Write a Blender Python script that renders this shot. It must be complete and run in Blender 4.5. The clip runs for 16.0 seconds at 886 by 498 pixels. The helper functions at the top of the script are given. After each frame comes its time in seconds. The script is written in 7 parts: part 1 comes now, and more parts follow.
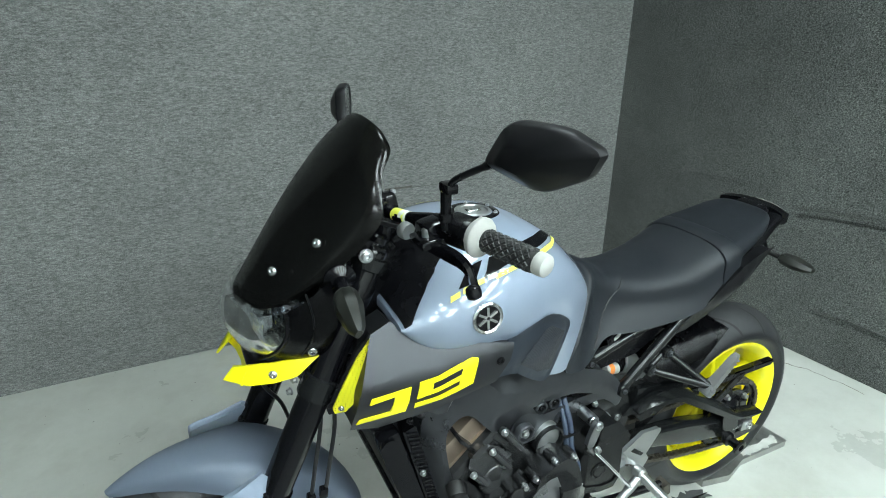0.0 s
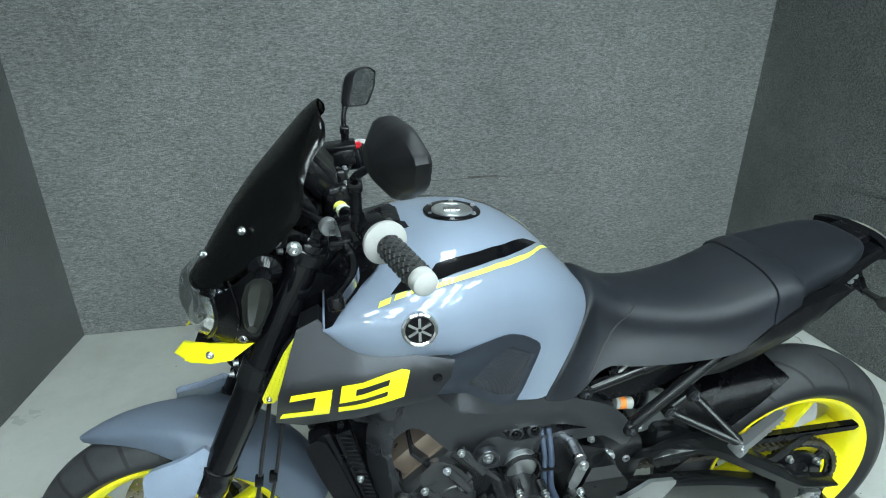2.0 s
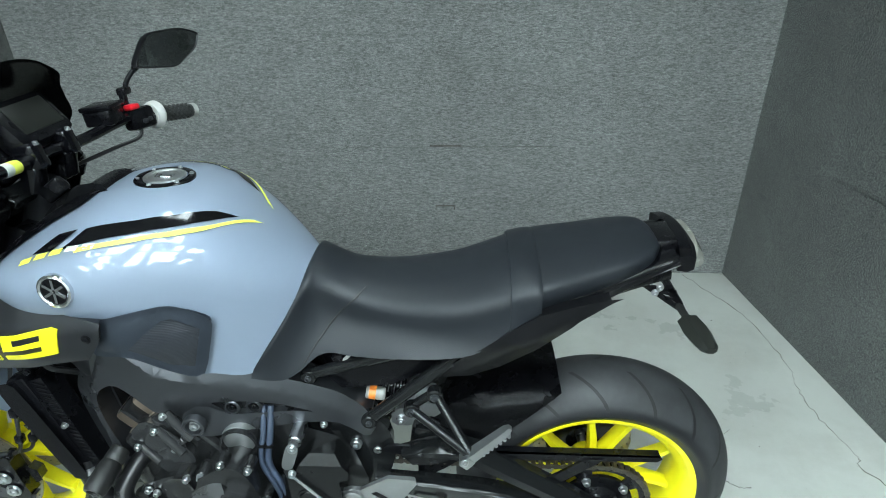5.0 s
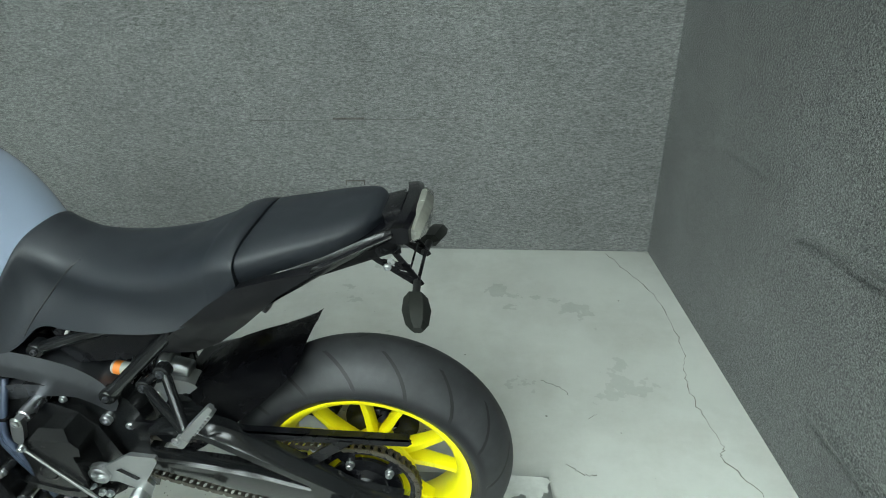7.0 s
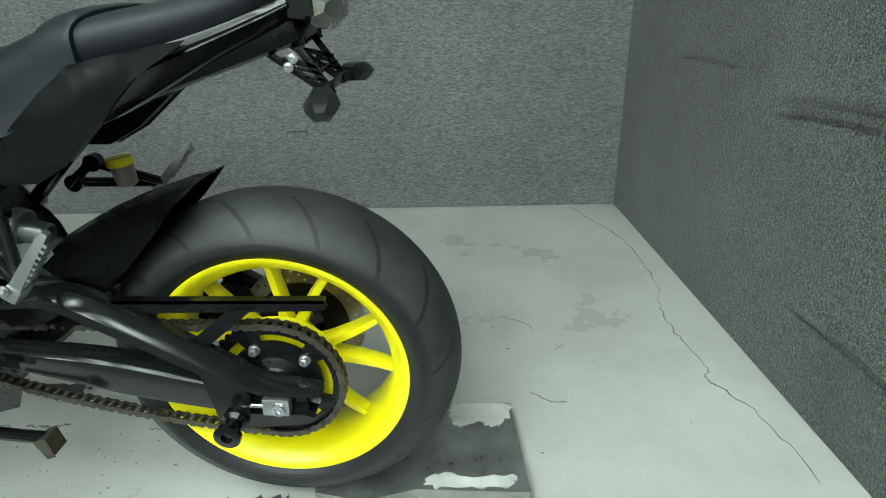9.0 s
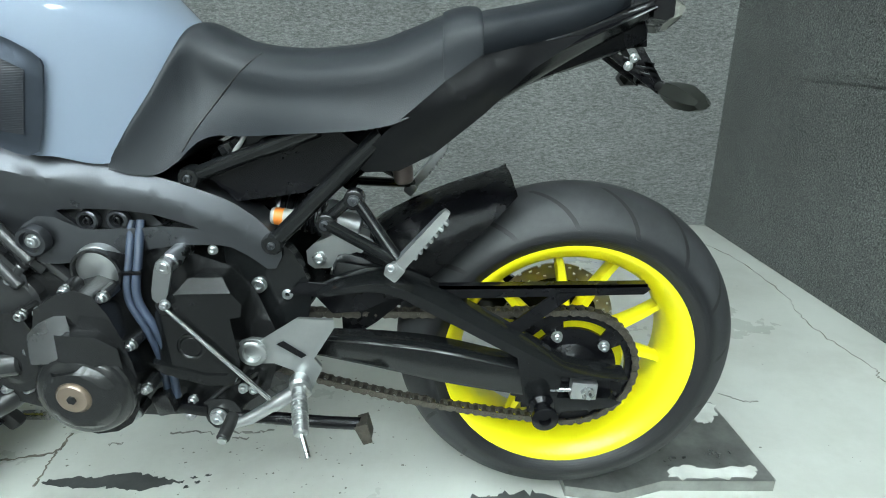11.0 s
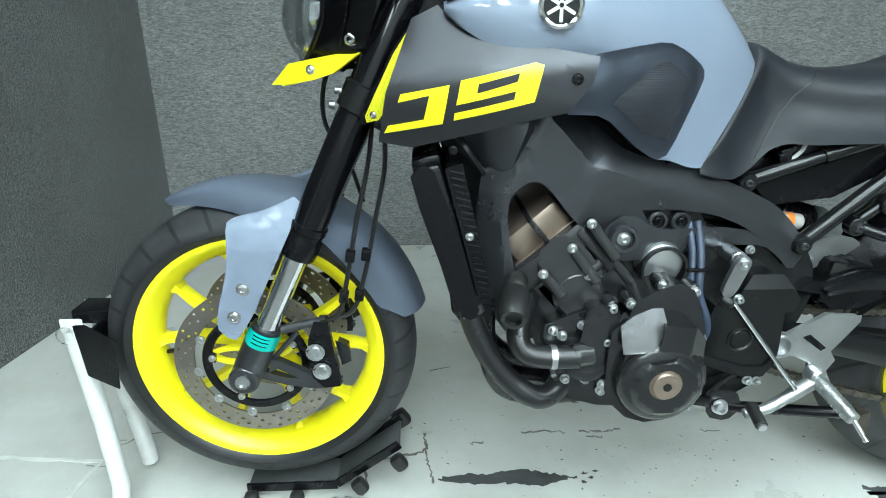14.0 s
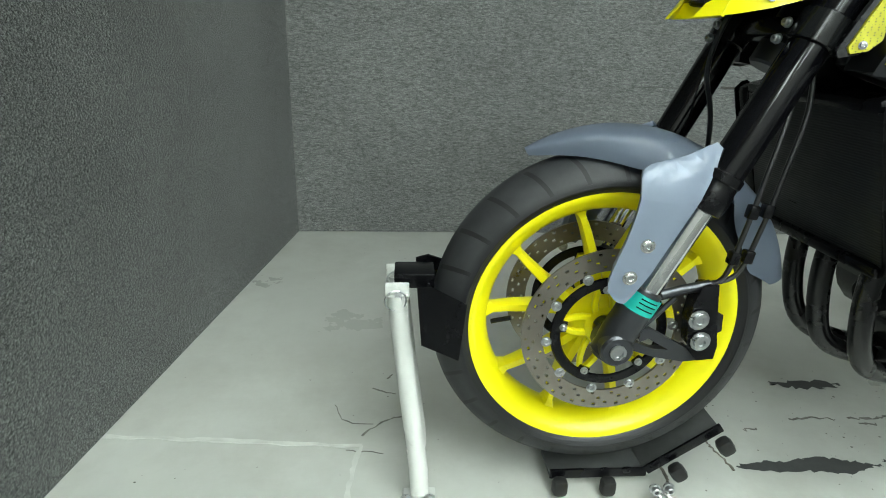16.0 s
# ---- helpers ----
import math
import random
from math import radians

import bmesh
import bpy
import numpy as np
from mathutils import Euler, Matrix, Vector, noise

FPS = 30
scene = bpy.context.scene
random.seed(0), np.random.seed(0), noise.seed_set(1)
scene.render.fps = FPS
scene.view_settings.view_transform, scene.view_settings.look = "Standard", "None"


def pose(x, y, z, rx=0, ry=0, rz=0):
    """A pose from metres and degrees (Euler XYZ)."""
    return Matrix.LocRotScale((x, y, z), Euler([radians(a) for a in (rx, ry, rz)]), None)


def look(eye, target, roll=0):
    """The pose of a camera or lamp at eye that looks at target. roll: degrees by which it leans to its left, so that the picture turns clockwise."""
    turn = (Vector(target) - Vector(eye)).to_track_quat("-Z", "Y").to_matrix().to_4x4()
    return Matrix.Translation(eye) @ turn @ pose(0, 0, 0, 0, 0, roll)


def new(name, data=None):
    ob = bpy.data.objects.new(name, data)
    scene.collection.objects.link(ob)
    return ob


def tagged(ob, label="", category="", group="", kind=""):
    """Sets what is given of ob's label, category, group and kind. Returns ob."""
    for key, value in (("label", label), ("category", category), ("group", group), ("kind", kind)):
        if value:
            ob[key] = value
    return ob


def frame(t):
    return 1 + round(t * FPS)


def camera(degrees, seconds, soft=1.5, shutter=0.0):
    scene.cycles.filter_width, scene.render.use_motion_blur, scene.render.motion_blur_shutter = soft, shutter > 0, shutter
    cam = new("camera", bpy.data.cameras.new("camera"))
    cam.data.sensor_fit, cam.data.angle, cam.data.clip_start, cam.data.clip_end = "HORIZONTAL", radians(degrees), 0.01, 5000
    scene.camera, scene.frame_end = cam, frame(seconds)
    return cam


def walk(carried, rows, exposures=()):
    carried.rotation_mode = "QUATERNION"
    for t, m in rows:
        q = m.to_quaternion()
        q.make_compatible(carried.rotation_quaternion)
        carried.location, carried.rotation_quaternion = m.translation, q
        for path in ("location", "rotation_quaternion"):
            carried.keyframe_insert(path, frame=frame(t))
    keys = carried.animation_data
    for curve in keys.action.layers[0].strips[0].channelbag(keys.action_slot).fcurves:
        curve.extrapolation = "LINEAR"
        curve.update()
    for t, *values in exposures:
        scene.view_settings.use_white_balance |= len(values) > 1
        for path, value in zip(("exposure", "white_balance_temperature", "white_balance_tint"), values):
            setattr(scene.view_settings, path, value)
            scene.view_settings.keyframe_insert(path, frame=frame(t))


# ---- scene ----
cam = camera(75.0, 16.0, 1.0)
PATH = [
    (0, (0.034, -0.965, 1.452), (0.87, 0.678, 0.678), 0.6),
    (0.5, (0.126, -0.959, 1.458), (0.849, 0.725, 0.657), 0.5),
    (1, (0.216, -0.951, 1.452), (0.8, 0.783, 0.644), 0.3),
    (1.5, (0.288, -0.968, 1.447), (0.728, 0.809, 0.64), -0.2),
    (2, (0.387, -0.993, 1.45), (0.727, 0.796, 0.623), -0.0),
    (2.5, (0.504, -1.031, 1.462), (0.741, 0.773, 0.633), -0.7),
    (3, (0.617, -1.024, 1.47), (0.78, 0.777, 0.615), -0.6),
    (3.5, (0.775, -1.015, 1.468), (0.832, 0.785, 0.599), -1.5),
    (3.7, (0.83, -1.01, 1.464), (0.867, 0.789, 0.592), -1.4),
    (5.8, (1.388, -0.959, 1.435), (1.23, 0.784, 0.467), -1.7),
    (6, (1.453, -0.947, 1.432), (1.282, 0.792, 0.46), -2.0),
    (6.5, (1.594, -0.923, 1.418), (1.397, 0.807, 0.434), -2.4),
    (7, (1.731, -0.896, 1.384), (1.52, 0.828, 0.392), -2.6),
    (7.5, (1.847, -0.865, 1.286), (1.635, 0.86, 0.296), -2.7),
    (8, (1.891, -0.861, 1.131), (1.7, 0.886, 0.175), -2.8),
    (8.2, (1.891, -0.859, 1.08), (1.716, 0.898, 0.14), -2.7),
    (10.3, (1.391, -0.952, 0.924), (1.384, 0.879, 0.119), -1.4),
    (10.5, (1.338, -0.967, 0.936), (1.339, 0.867, 0.14), -1.2),
    (11, (1.235, -0.962, 0.923), (1.212, 0.888, 0.163), -1.4),
    (11.5, (1.074, -0.952, 0.902), (1.066, 0.904, 0.158), -1.1),
    (12, (0.916, -0.971, 0.903), (0.928, 0.892, 0.175), -0.8),
    (12.5, (0.756, -0.989, 0.926), (0.78, 0.874, 0.199), -0.4),
    (13, (0.591, -1.014, 0.937), (0.628, 0.853, 0.22), -0.2),
    (13.5, (0.436, -1.038, 0.942), (0.499, 0.831, 0.231), 0.1),
    (14, (0.314, -1.022, 0.929), (0.386, 0.85, 0.228), 0.1),
    (14.5, (0.149, -0.98, 0.916), (0.243, 0.891, 0.216), 0.4),
    (15, (-0.011, -0.961, 0.922), (0.098, 0.907, 0.216), 0.6),
    (15.5, (-0.189, -0.949, 0.898), (-0.06, 0.926, 0.214), 1.1),
    (16, (-0.338, -0.923, 0.813), (-0.208, 0.951, 0.126), 1.6),
]
EXPOSURE = [(0, -0.06, 6420, 10), (2, -0.14, 6150, 10), (3.5, -0.14, 6150, 10), (6, -0.08, 6300, 10), (7.5, -0.30, 6600, 7), (8.2, -0.36, 6600, 4), (10.3, -0.12, 6450, 10), (11.5, 0.14, 6220, 10), (12.4, 0.28, 6000, 10), (13.3, 0.18, 6080, 10), (15, -0.12, 6480, 10), (16, -0.35, 6800, 10)]
walk(cam, [(t, look(eye, target, roll)) for t, eye, target, roll in PATH], EXPOSURE)

# ---- world and lights ----
world = bpy.data.worlds.new("world")
scene.world = world
world.use_nodes = True
world.node_tree.nodes["Background"].inputs[0].default_value = (0.02, 0.021, 0.02, 1)
LAMP = 29.5


# ---- materials ----
def surf(name, col, rough=0.5, metal=0.0, coat=0.0, var=0.15, scale=5.0, grain=300.0, bump=0.0, rvar=0.08, spec=0.5, trans=0.0, stretch=(1, 1, 1)):
    m = bpy.data.materials.new(name)
    m.use_nodes = True
    nt = m.node_tree
    b = nt.nodes["Principled BSDF"]
    tc = nt.nodes.new("ShaderNodeTexCoord")
    mp = nt.nodes.new("ShaderNodeMapping")
    mp.inputs["Scale"].default_value = stretch
    nt.links.new(tc.outputs["Object"], mp.inputs["Vector"])
    n1 = nt.nodes.new("ShaderNodeTexNoise")
    n1.inputs["Scale"].default_value, n1.inputs["Detail"].default_value, n1.inputs["Roughness"].default_value = scale, 6, 0.62
    nt.links.new(mp.outputs[0], n1.inputs["Vector"])
    n2 = nt.nodes.new("ShaderNodeTexNoise")
    n2.inputs["Scale"].default_value, n2.inputs["Detail"].default_value = grain, 2
    nt.links.new(mp.outputs[0], n2.inputs["Vector"])
    ramp = nt.nodes.new("ShaderNodeMapRange")
    ramp.inputs["From Min"].default_value, ramp.inputs["From Max"].default_value = 0.3, 0.7
    nt.links.new(n1.outputs["Fac"], ramp.inputs["Value"])
    mix = nt.nodes.new("ShaderNodeMix")
    mix.data_type = "RGBA"
    mix.inputs["A"].default_value = (*[max(0, c * (1 - var)) for c in col], 1)
    mix.inputs["B"].default_value = (*[min(1, c * (1 + var)) for c in col], 1)
    nt.links.new(ramp.outputs[0], mix.inputs["Factor"])
    nt.links.new(mix.outputs["Result"], b.inputs["Base Color"])
    rr = nt.nodes.new("ShaderNodeMapRange")
    rr.inputs["From Min"].default_value, rr.inputs["From Max"].default_value = 0.3, 0.7
    rr.inputs["To Min"].default_value, rr.inputs["To Max"].default_value = max(0.02, rough - rvar), min(1, rough + rvar)
    nt.links.new(n1.outputs["Fac"], rr.inputs["Value"])
    nt.links.new(rr.outputs[0], b.inputs["Roughness"])
    b.inputs["Metallic"].default_value, b.inputs["Specular IOR Level"].default_value = metal, spec
    b.inputs["Coat Weight"].default_value, b.inputs["Coat Roughness"].default_value = coat, 0.04
    b.inputs["Transmission Weight"].default_value = trans
    if bump:
        bp = nt.nodes.new("ShaderNodeBump")
        bp.inputs["Strength"].default_value, bp.inputs["Distance"].default_value = bump, 0.001
        nt.links.new(n2.outputs["Fac"], bp.inputs["Height"])
        nt.links.new(bp.outputs[0], b.inputs["Normal"])
    return m


def math_node(nt, op, a, b=None, c=None):
    n = nt.nodes.new("ShaderNodeMath")
    n.operation = op
    for i, v in enumerate((a, b, c)):
        if v is None:
            continue
        if isinstance(v, (int, float)):
            n.inputs[i].default_value = v
        else:
            nt.links.new(v, n.inputs[i])
    return n.outputs[0]


def carpet_material(name, col, fleck=1.0, blotch=0.16, run=60):
    m = surf(name, col, 0.95, var=blotch, scale=1.3, grain=90, bump=0.0, spec=0.1)
    nt = m.node_tree
    b = nt.nodes["Principled BSDF"]
    tc = nt.nodes.new("ShaderNodeTexCoord")
    heights, last = [], b.inputs["Base Color"].links[0].from_socket
    for sc, det, amp in (((run, run, 200), 4, 0.30), ((230, 230, 430), 2, 0.32)):
        mp = nt.nodes.new("ShaderNodeMapping")
        mp.inputs["Scale"].default_value = sc
        nt.links.new(tc.outputs["Object"], mp.inputs["Vector"])
        n = nt.nodes.new("ShaderNodeTexNoise")
        n.inputs["Scale"].default_value, n.inputs["Detail"].default_value = 1.0, det
        nt.links.new(mp.outputs[0], n.inputs["Vector"])
        r = nt.nodes.new("ShaderNodeMapRange")
        r.inputs["From Min"].default_value, r.inputs["From Max"].default_value = 0.32, 0.70
        r.inputs["To Min"].default_value, r.inputs["To Max"].default_value = 1 - amp * fleck, 1 + amp * fleck
        nt.links.new(n.outputs["Fac"], r.inputs["Value"])
        mul = nt.nodes.new("ShaderNodeVectorMath")
        mul.operation = "SCALE"
        nt.links.new(last, mul.inputs[0])
        nt.links.new(r.outputs[0], mul.inputs["Scale"])
        last = mul.outputs[0]
        heights.append(n.outputs["Fac"])
    nt.links.new(last, b.inputs["Base Color"])
    bp = nt.nodes.new("ShaderNodeBump")
    bp.inputs["Strength"].default_value, bp.inputs["Distance"].default_value = 0.8, 0.004
    nt.links.new(math_node(nt, "ADD", heights[0], heights[1]), bp.inputs["Height"])
    nt.links.new(bp.outputs[0], b.inputs["Normal"])
    b.inputs["Sheen Weight"].default_value, b.inputs["Sheen Roughness"].default_value = 0.25, 0.5
    return m


def floor_material():
    m = surf("painted_concrete", (0.515, 0.525, 0.488), 0.34, var=0.10, scale=2.2, grain=120, bump=0.06, rvar=0.12)
    nt = m.node_tree
    b = nt.nodes["Principled BSDF"]
    tc = nt.nodes.new("ShaderNodeTexCoord")
    last = b.inputs["Base Color"].links[0].from_socket
    for sc, lo, hi, dark in ((1.9, 0.46, 0.80, 0.42), (9.0, 0.58, 0.85, 0.12), (60.0, 0.70, 0.80, 0.40)):
        n = nt.nodes.new("ShaderNodeTexNoise")
        n.inputs["Scale"].default_value, n.inputs["Detail"].default_value, n.inputs["Roughness"].default_value = sc, 8, 0.7
        nt.links.new(tc.outputs["Object"], n.inputs["Vector"])
        r = nt.nodes.new("ShaderNodeMapRange")
        r.inputs["From Min"].default_value, r.inputs["From Max"].default_value = lo, hi
        nt.links.new(n.outputs["Fac"], r.inputs["Value"])
        mix = nt.nodes.new("ShaderNodeMix")
        mix.data_type = "RGBA"
        nt.links.new(math_node(nt, "MULTIPLY", r.outputs[0], dark), mix.inputs["Factor"])
        nt.links.new(last, mix.inputs["A"])
        mix.inputs["B"].default_value = (0.22, 0.20, 0.16, 1)
        last = mix.outputs["Result"]
    nt.links.new(last, b.inputs["Base Color"])
    return m


def tyre_material(name, cx, cz, count, lean, lo, hi, width, wear):
    """Black rubber with slanted tread grooves that repeat round the wheel's axle at (cx, cz)."""
    m = surf(name, (0.030, 0.031, 0.033), 0.56, var=0.28, scale=14, grain=500, bump=0.2, spec=0.4)
    nt = m.node_tree
    b = nt.nodes["Principled BSDF"]
    tc = nt.nodes.new("ShaderNodeTexCoord")
    sp = nt.nodes.new("ShaderNodeSeparateXYZ")
    nt.links.new(tc.outputs["Object"], sp.inputs[0])
    ang = math_node(nt, "ARCTAN2", math_node(nt, "SUBTRACT", sp.outputs[2], cz), math_node(nt, "SUBTRACT", sp.outputs[0], cx))
    side = math_node(nt, "ABSOLUTE", sp.outputs[1])
    u = math_node(nt, "ADD", math_node(nt, "MULTIPLY", ang, count / (2 * math.pi)), math_node(nt, "MULTIPLY", side, lean))
    half = math_node(nt, "MULTIPLY", math_node(nt, "SIGN", sp.outputs[1]), 0.25)
    f = math_node(nt, "FRACT", math_node(nt, "ADD", u, half))
    band = math_node(nt, "LESS_THAN", math_node(nt, "ABSOLUTE", math_node(nt, "SUBTRACT", f, 0.5)), width)
    inside = math_node(nt, "MULTIPLY", math_node(nt, "GREATER_THAN", side, lo), math_node(nt, "LESS_THAN", side, hi))
    rad = math_node(nt, "SQRT", math_node(nt, "ADD", math_node(nt, "POWER", math_node(nt, "SUBTRACT", sp.outputs[2], cz), 2.0), math_node(nt, "POWER", math_node(nt, "SUBTRACT", sp.outputs[0], cx), 2.0)))
    groove = math_node(nt, "MULTIPLY", math_node(nt, "MULTIPLY", band, inside), math_node(nt, "GREATER_THAN", rad, 0.255))
    ribs = math_node(nt, "MULTIPLY", math_node(nt, "SINE", math_node(nt, "MULTIPLY", rad, 1700.0)), math_node(nt, "LESS_THAN", rad, 0.252))
    bp = nt.nodes.new("ShaderNodeBump")
    bp.inputs["Strength"].default_value, bp.inputs["Distance"].default_value = 1.0, 0.003
    nt.links.new(math_node(nt, "ADD", math_node(nt, "MULTIPLY", groove, -1.0), math_node(nt, "MULTIPLY", ribs, 0.02)), bp.inputs["Height"])
    # shade inside the tread grooves, put into the colour as darker rubber
    mix = nt.nodes.new("ShaderNodeMix")
    mix.data_type = "RGBA"
    nt.links.new(groove, mix.inputs["Factor"])
    nt.links.new(b.inputs["Base Color"].links[0].from_socket, mix.inputs["A"])
    mix.inputs["B"].default_value = (0.010, 0.010, 0.010, 1)
    nt.links.new(mix.outputs["Result"], b.inputs["Base Color"])
    flank = nt.nodes.new("ShaderNodeMapRange")
    flank.inputs["From Min"].default_value, flank.inputs["From Max"].default_value = wear, wear - 0.010
    nt.links.new(rad, flank.inputs["Value"])
    clean = nt.nodes.new("ShaderNodeMix")
    clean.data_type = "RGBA"
    nt.links.new(flank.outputs[0], clean.inputs["Factor"])
    nt.links.new(mix.outputs["Result"], clean.inputs["A"])
    clean.inputs["B"].default_value = (0.013, 0.0135, 0.015, 1)
    nt.links.new(clean.outputs["Result"], b.inputs["Base Color"])
    gloss = nt.nodes.new("ShaderNodeMapRange")
    gloss.inputs["To Min"].default_value, gloss.inputs["To Max"].default_value = 0.56, 0.36
    nt.links.new(flank.outputs[0], gloss.inputs["Value"])
    nt.links.new(gloss.outputs[0], b.inputs["Roughness"])
    old = b.inputs["Normal"].links[0].from_socket
    nt.links.new(old, bp.inputs["Normal"])
    nt.links.new(bp.outputs[0], b.inputs["Normal"])
    return m


def weave_material(name, col, per_metre, axis, rough, depth=0.0015):
    """Fine parallel ribs along one axis."""
    m = surf(name, col, rough, var=0.2, scale=20, grain=400, bump=0.1)
    nt = m.node_tree
    b = nt.nodes["Principled BSDF"]
    tc = nt.nodes.new("ShaderNodeTexCoord")
    sp = nt.nodes.new("ShaderNodeSeparateXYZ")
    nt.links.new(tc.outputs["Object"], sp.inputs[0])
    w = math_node(nt, "SINE", math_node(nt, "MULTIPLY", sp.outputs[axis], per_metre * 2 * math.pi))
    bp = nt.nodes.new("ShaderNodeBump")
    bp.inputs["Strength"].default_value, bp.inputs["Distance"].default_value = 1.0, depth
    nt.links.new(w, bp.inputs["Height"])
    nt.links.new(bp.outputs[0], b.inputs["Normal"])
    return m


def dots_material(name, col, per_metre):
    """Perforated sheet: small dark holes in rows."""
    m = surf(name, col, 0.45, var=0.06, scale=20, grain=300, bump=0.05)
    nt = m.node_tree
    b = nt.nodes["Principled BSDF"]
    tc = nt.nodes.new("ShaderNodeTexCoord")
    v = nt.nodes.new("ShaderNodeTexVoronoi")
    v.inputs["Scale"].default_value, v.inputs["Randomness"].default_value = per_metre, 0.0
    nt.links.new(tc.outputs["Object"], v.inputs["Vector"])
    hole = math_node(nt, "LESS_THAN", v.outputs["Distance"], 0.24)
    mix = nt.nodes.new("ShaderNodeMix")
    mix.data_type = "RGBA"
    nt.links.new(hole, mix.inputs["Factor"])
    nt.links.new(b.inputs["Base Color"].links[0].from_socket, mix.inputs["A"])
    mix.inputs["B"].default_value = (0.02, 0.02, 0.015, 1)
    nt.links.new(mix.outputs["Result"], b.inputs["Base Color"])
    return m


def glow(name, col, strength):
    m = bpy.data.materials.new(name)
    m.use_nodes = True
    b = m.node_tree.nodes["Principled BSDF"]
    b.inputs["Base Color"].default_value = (0.8, 0.8, 0.8, 1)
    b.inputs["Emission Color"].default_value, b.inputs["Emission Strength"].default_value = (*col, 1), strength
    return m


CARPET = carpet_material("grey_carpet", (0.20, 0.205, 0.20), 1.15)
# same carpet as the back wall, darkened to carry the side walls' shade
CARPET_SHADED = carpet_material("grey_carpet_shaded", (0.079, 0.084, 0.080), 2.1, 0.36, 170)
FLOOR = floor_material()
SEAM = surf("carpet_seam", (0.13, 0.13, 0.125), 0.95, var=0.3, scale=30, spec=0.1)
SCUFF = surf("scuffed_backing", (0.115, 0.11, 0.10), 0.9, var=0.5, scale=60, spec=0.1)
CEIL = surf("ceiling_paint", (0.62, 0.60, 0.50), 0.85, var=0.06)
HALL = surf("hall_paint", (0.50, 0.50, 0.48), 0.8, var=0.08)
BOUNCE_CUT = surf("bounce_cut_dark", (0.10, 0.10, 0.095), 0.6, var=0.1)
BARE = surf("bare_dark_concrete", (0.055, 0.058, 0.057), 0.6, var=0.35, scale=18, grain=150, bump=0.25)
CRACK = surf("crack_dirt", (0.16, 0.145, 0.12), 0.9, var=0.5, scale=25)
SMUDGE = surf("rubber_marks", (0.20, 0.195, 0.175), 0.8, var=0.5, scale=40)
DIRTY = surf("dirty_white_paint", (0.60, 0.61, 0.57), 0.5, var=0.22, scale=9, grain=90, bump=0.2)
STEEL_PLATE = surf("dark_steel_plate", (0.30, 0.305, 0.29), 0.34, 0.75, var=0.3, scale=12, grain=200, bump=0.1)
PAINT = surf("grey_blue_lacquer", (0.205, 0.244, 0.315), 0.46, 0.10, coat=1.0, var=0.008, scale=3, grain=900, bump=0.0, rvar=0.0, spec=0.25)
GUARDPAINT = surf("grey_blue_guard_lacquer", (0.205, 0.244, 0.315), 0.46, 0.10, coat=0.35, var=0.008, scale=3, grain=900, bump=0.0, rvar=0.0, spec=0.25)
ARM = surf("glossy_black_metal", (0.008, 0.0085, 0.009), 0.17, var=0.15, scale=9, grain=600, bump=0.02, rvar=0.04, spec=0.36)
COVER = surf("grained_black_plastic", (0.007, 0.0073, 0.0076), 0.24, var=0.15, scale=12, grain=700, bump=0.08, rvar=0.04, spec=0.32)
MATTE = surf("satin_graphite_plastic", (0.058, 0.060, 0.065), 0.40, 0.86, var=0.05, scale=6, grain=700, bump=0.05, rvar=0.03)
FRAME = surf("satin_black_metal", (0.078, 0.081, 0.089), 0.30, 0.8, var=0.08, scale=9, grain=600, bump=0.05, rvar=0.04)
BLACK = surf("black_plastic", (0.004, 0.004, 0.005), 0.26, var=0.25, scale=12, grain=500, bump=0.02, rvar=0.05, spec=0.25)
SATIN = surf("satin_black_plastic", (0.005, 0.005, 0.006), 0.40, var=0.15, scale=12, grain=500, bump=0.02, spec=0.25)
TAILBLACK = surf("polished_black_plastic", (0.003, 0.003, 0.004), 0.19, var=0.15, scale=9, rvar=0.03, spec=0.4)
GLOSS = surf("gloss_black", (0.003, 0.003, 0.004), 0.12, var=0.15, scale=9, rvar=0.02, spec=0.35)
VINYL = surf("seat_vinyl", (0.0102, 0.0123, 0.0158), 0.50, var=0.12, scale=9, grain=650, bump=0.22, spec=0.33)
PAD = surf("dark_knee_panel", (0.072, 0.084, 0.108), 0.37, 0.86, var=0.1, scale=9, grain=600, bump=0.1)
PADRIB = weave_material("ribbed_knee_rubber", (0.016, 0.018, 0.024), 330, 2, 0.40, 0.0001)
RUBBER = surf("black_rubber", (0.010, 0.010, 0.010), 0.5, var=0.2, scale=20, grain=300, bump=0.15)
HOSE = surf("rubber_hose", (0.010, 0.010, 0.011), 0.34, var=0.2, scale=20, grain=300, bump=0.1)
BLUEHOSE = surf("dark_blue_hose", (0.030, 0.042, 0.070), 0.5, var=0.2, scale=20, grain=300, bump=0.1)
YELLOW = surf("fluorescent_yellow_paint", (0.90, 0.81, 0.008), 0.36, coat=0.15, var=0.02, scale=5, rvar=0.04)
DECAL = surf("yellow_decal", (0.80, 0.82, 0.10), 0.40, var=0.03, scale=5)
PALE = surf("pale_decal", (0.70, 0.72, 0.66), 0.40, var=0.03, scale=5)
MESH_Y = dots_material("perforated_yellow_mesh", (0.66, 0.62, 0.01), 300)
CHROME = surf("chrome", (0.72, 0.73, 0.74), 0.12, 1.0, var=0.04, scale=9)
STEEL = surf("zinc_steel", (0.50, 0.51, 0.52), 0.30, 1.0, var=0.12, scale=30)
ALLOY = surf("cast_alloy", (0.42, 0.43, 0.43), 0.36, 0.9, var=0.08, scale=25, grain=300, bump=0.15)
DISC = surf("brake_disc_steel", (0.27, 0.245, 0.215), 0.34, 0.9, var=0.12, scale=12)
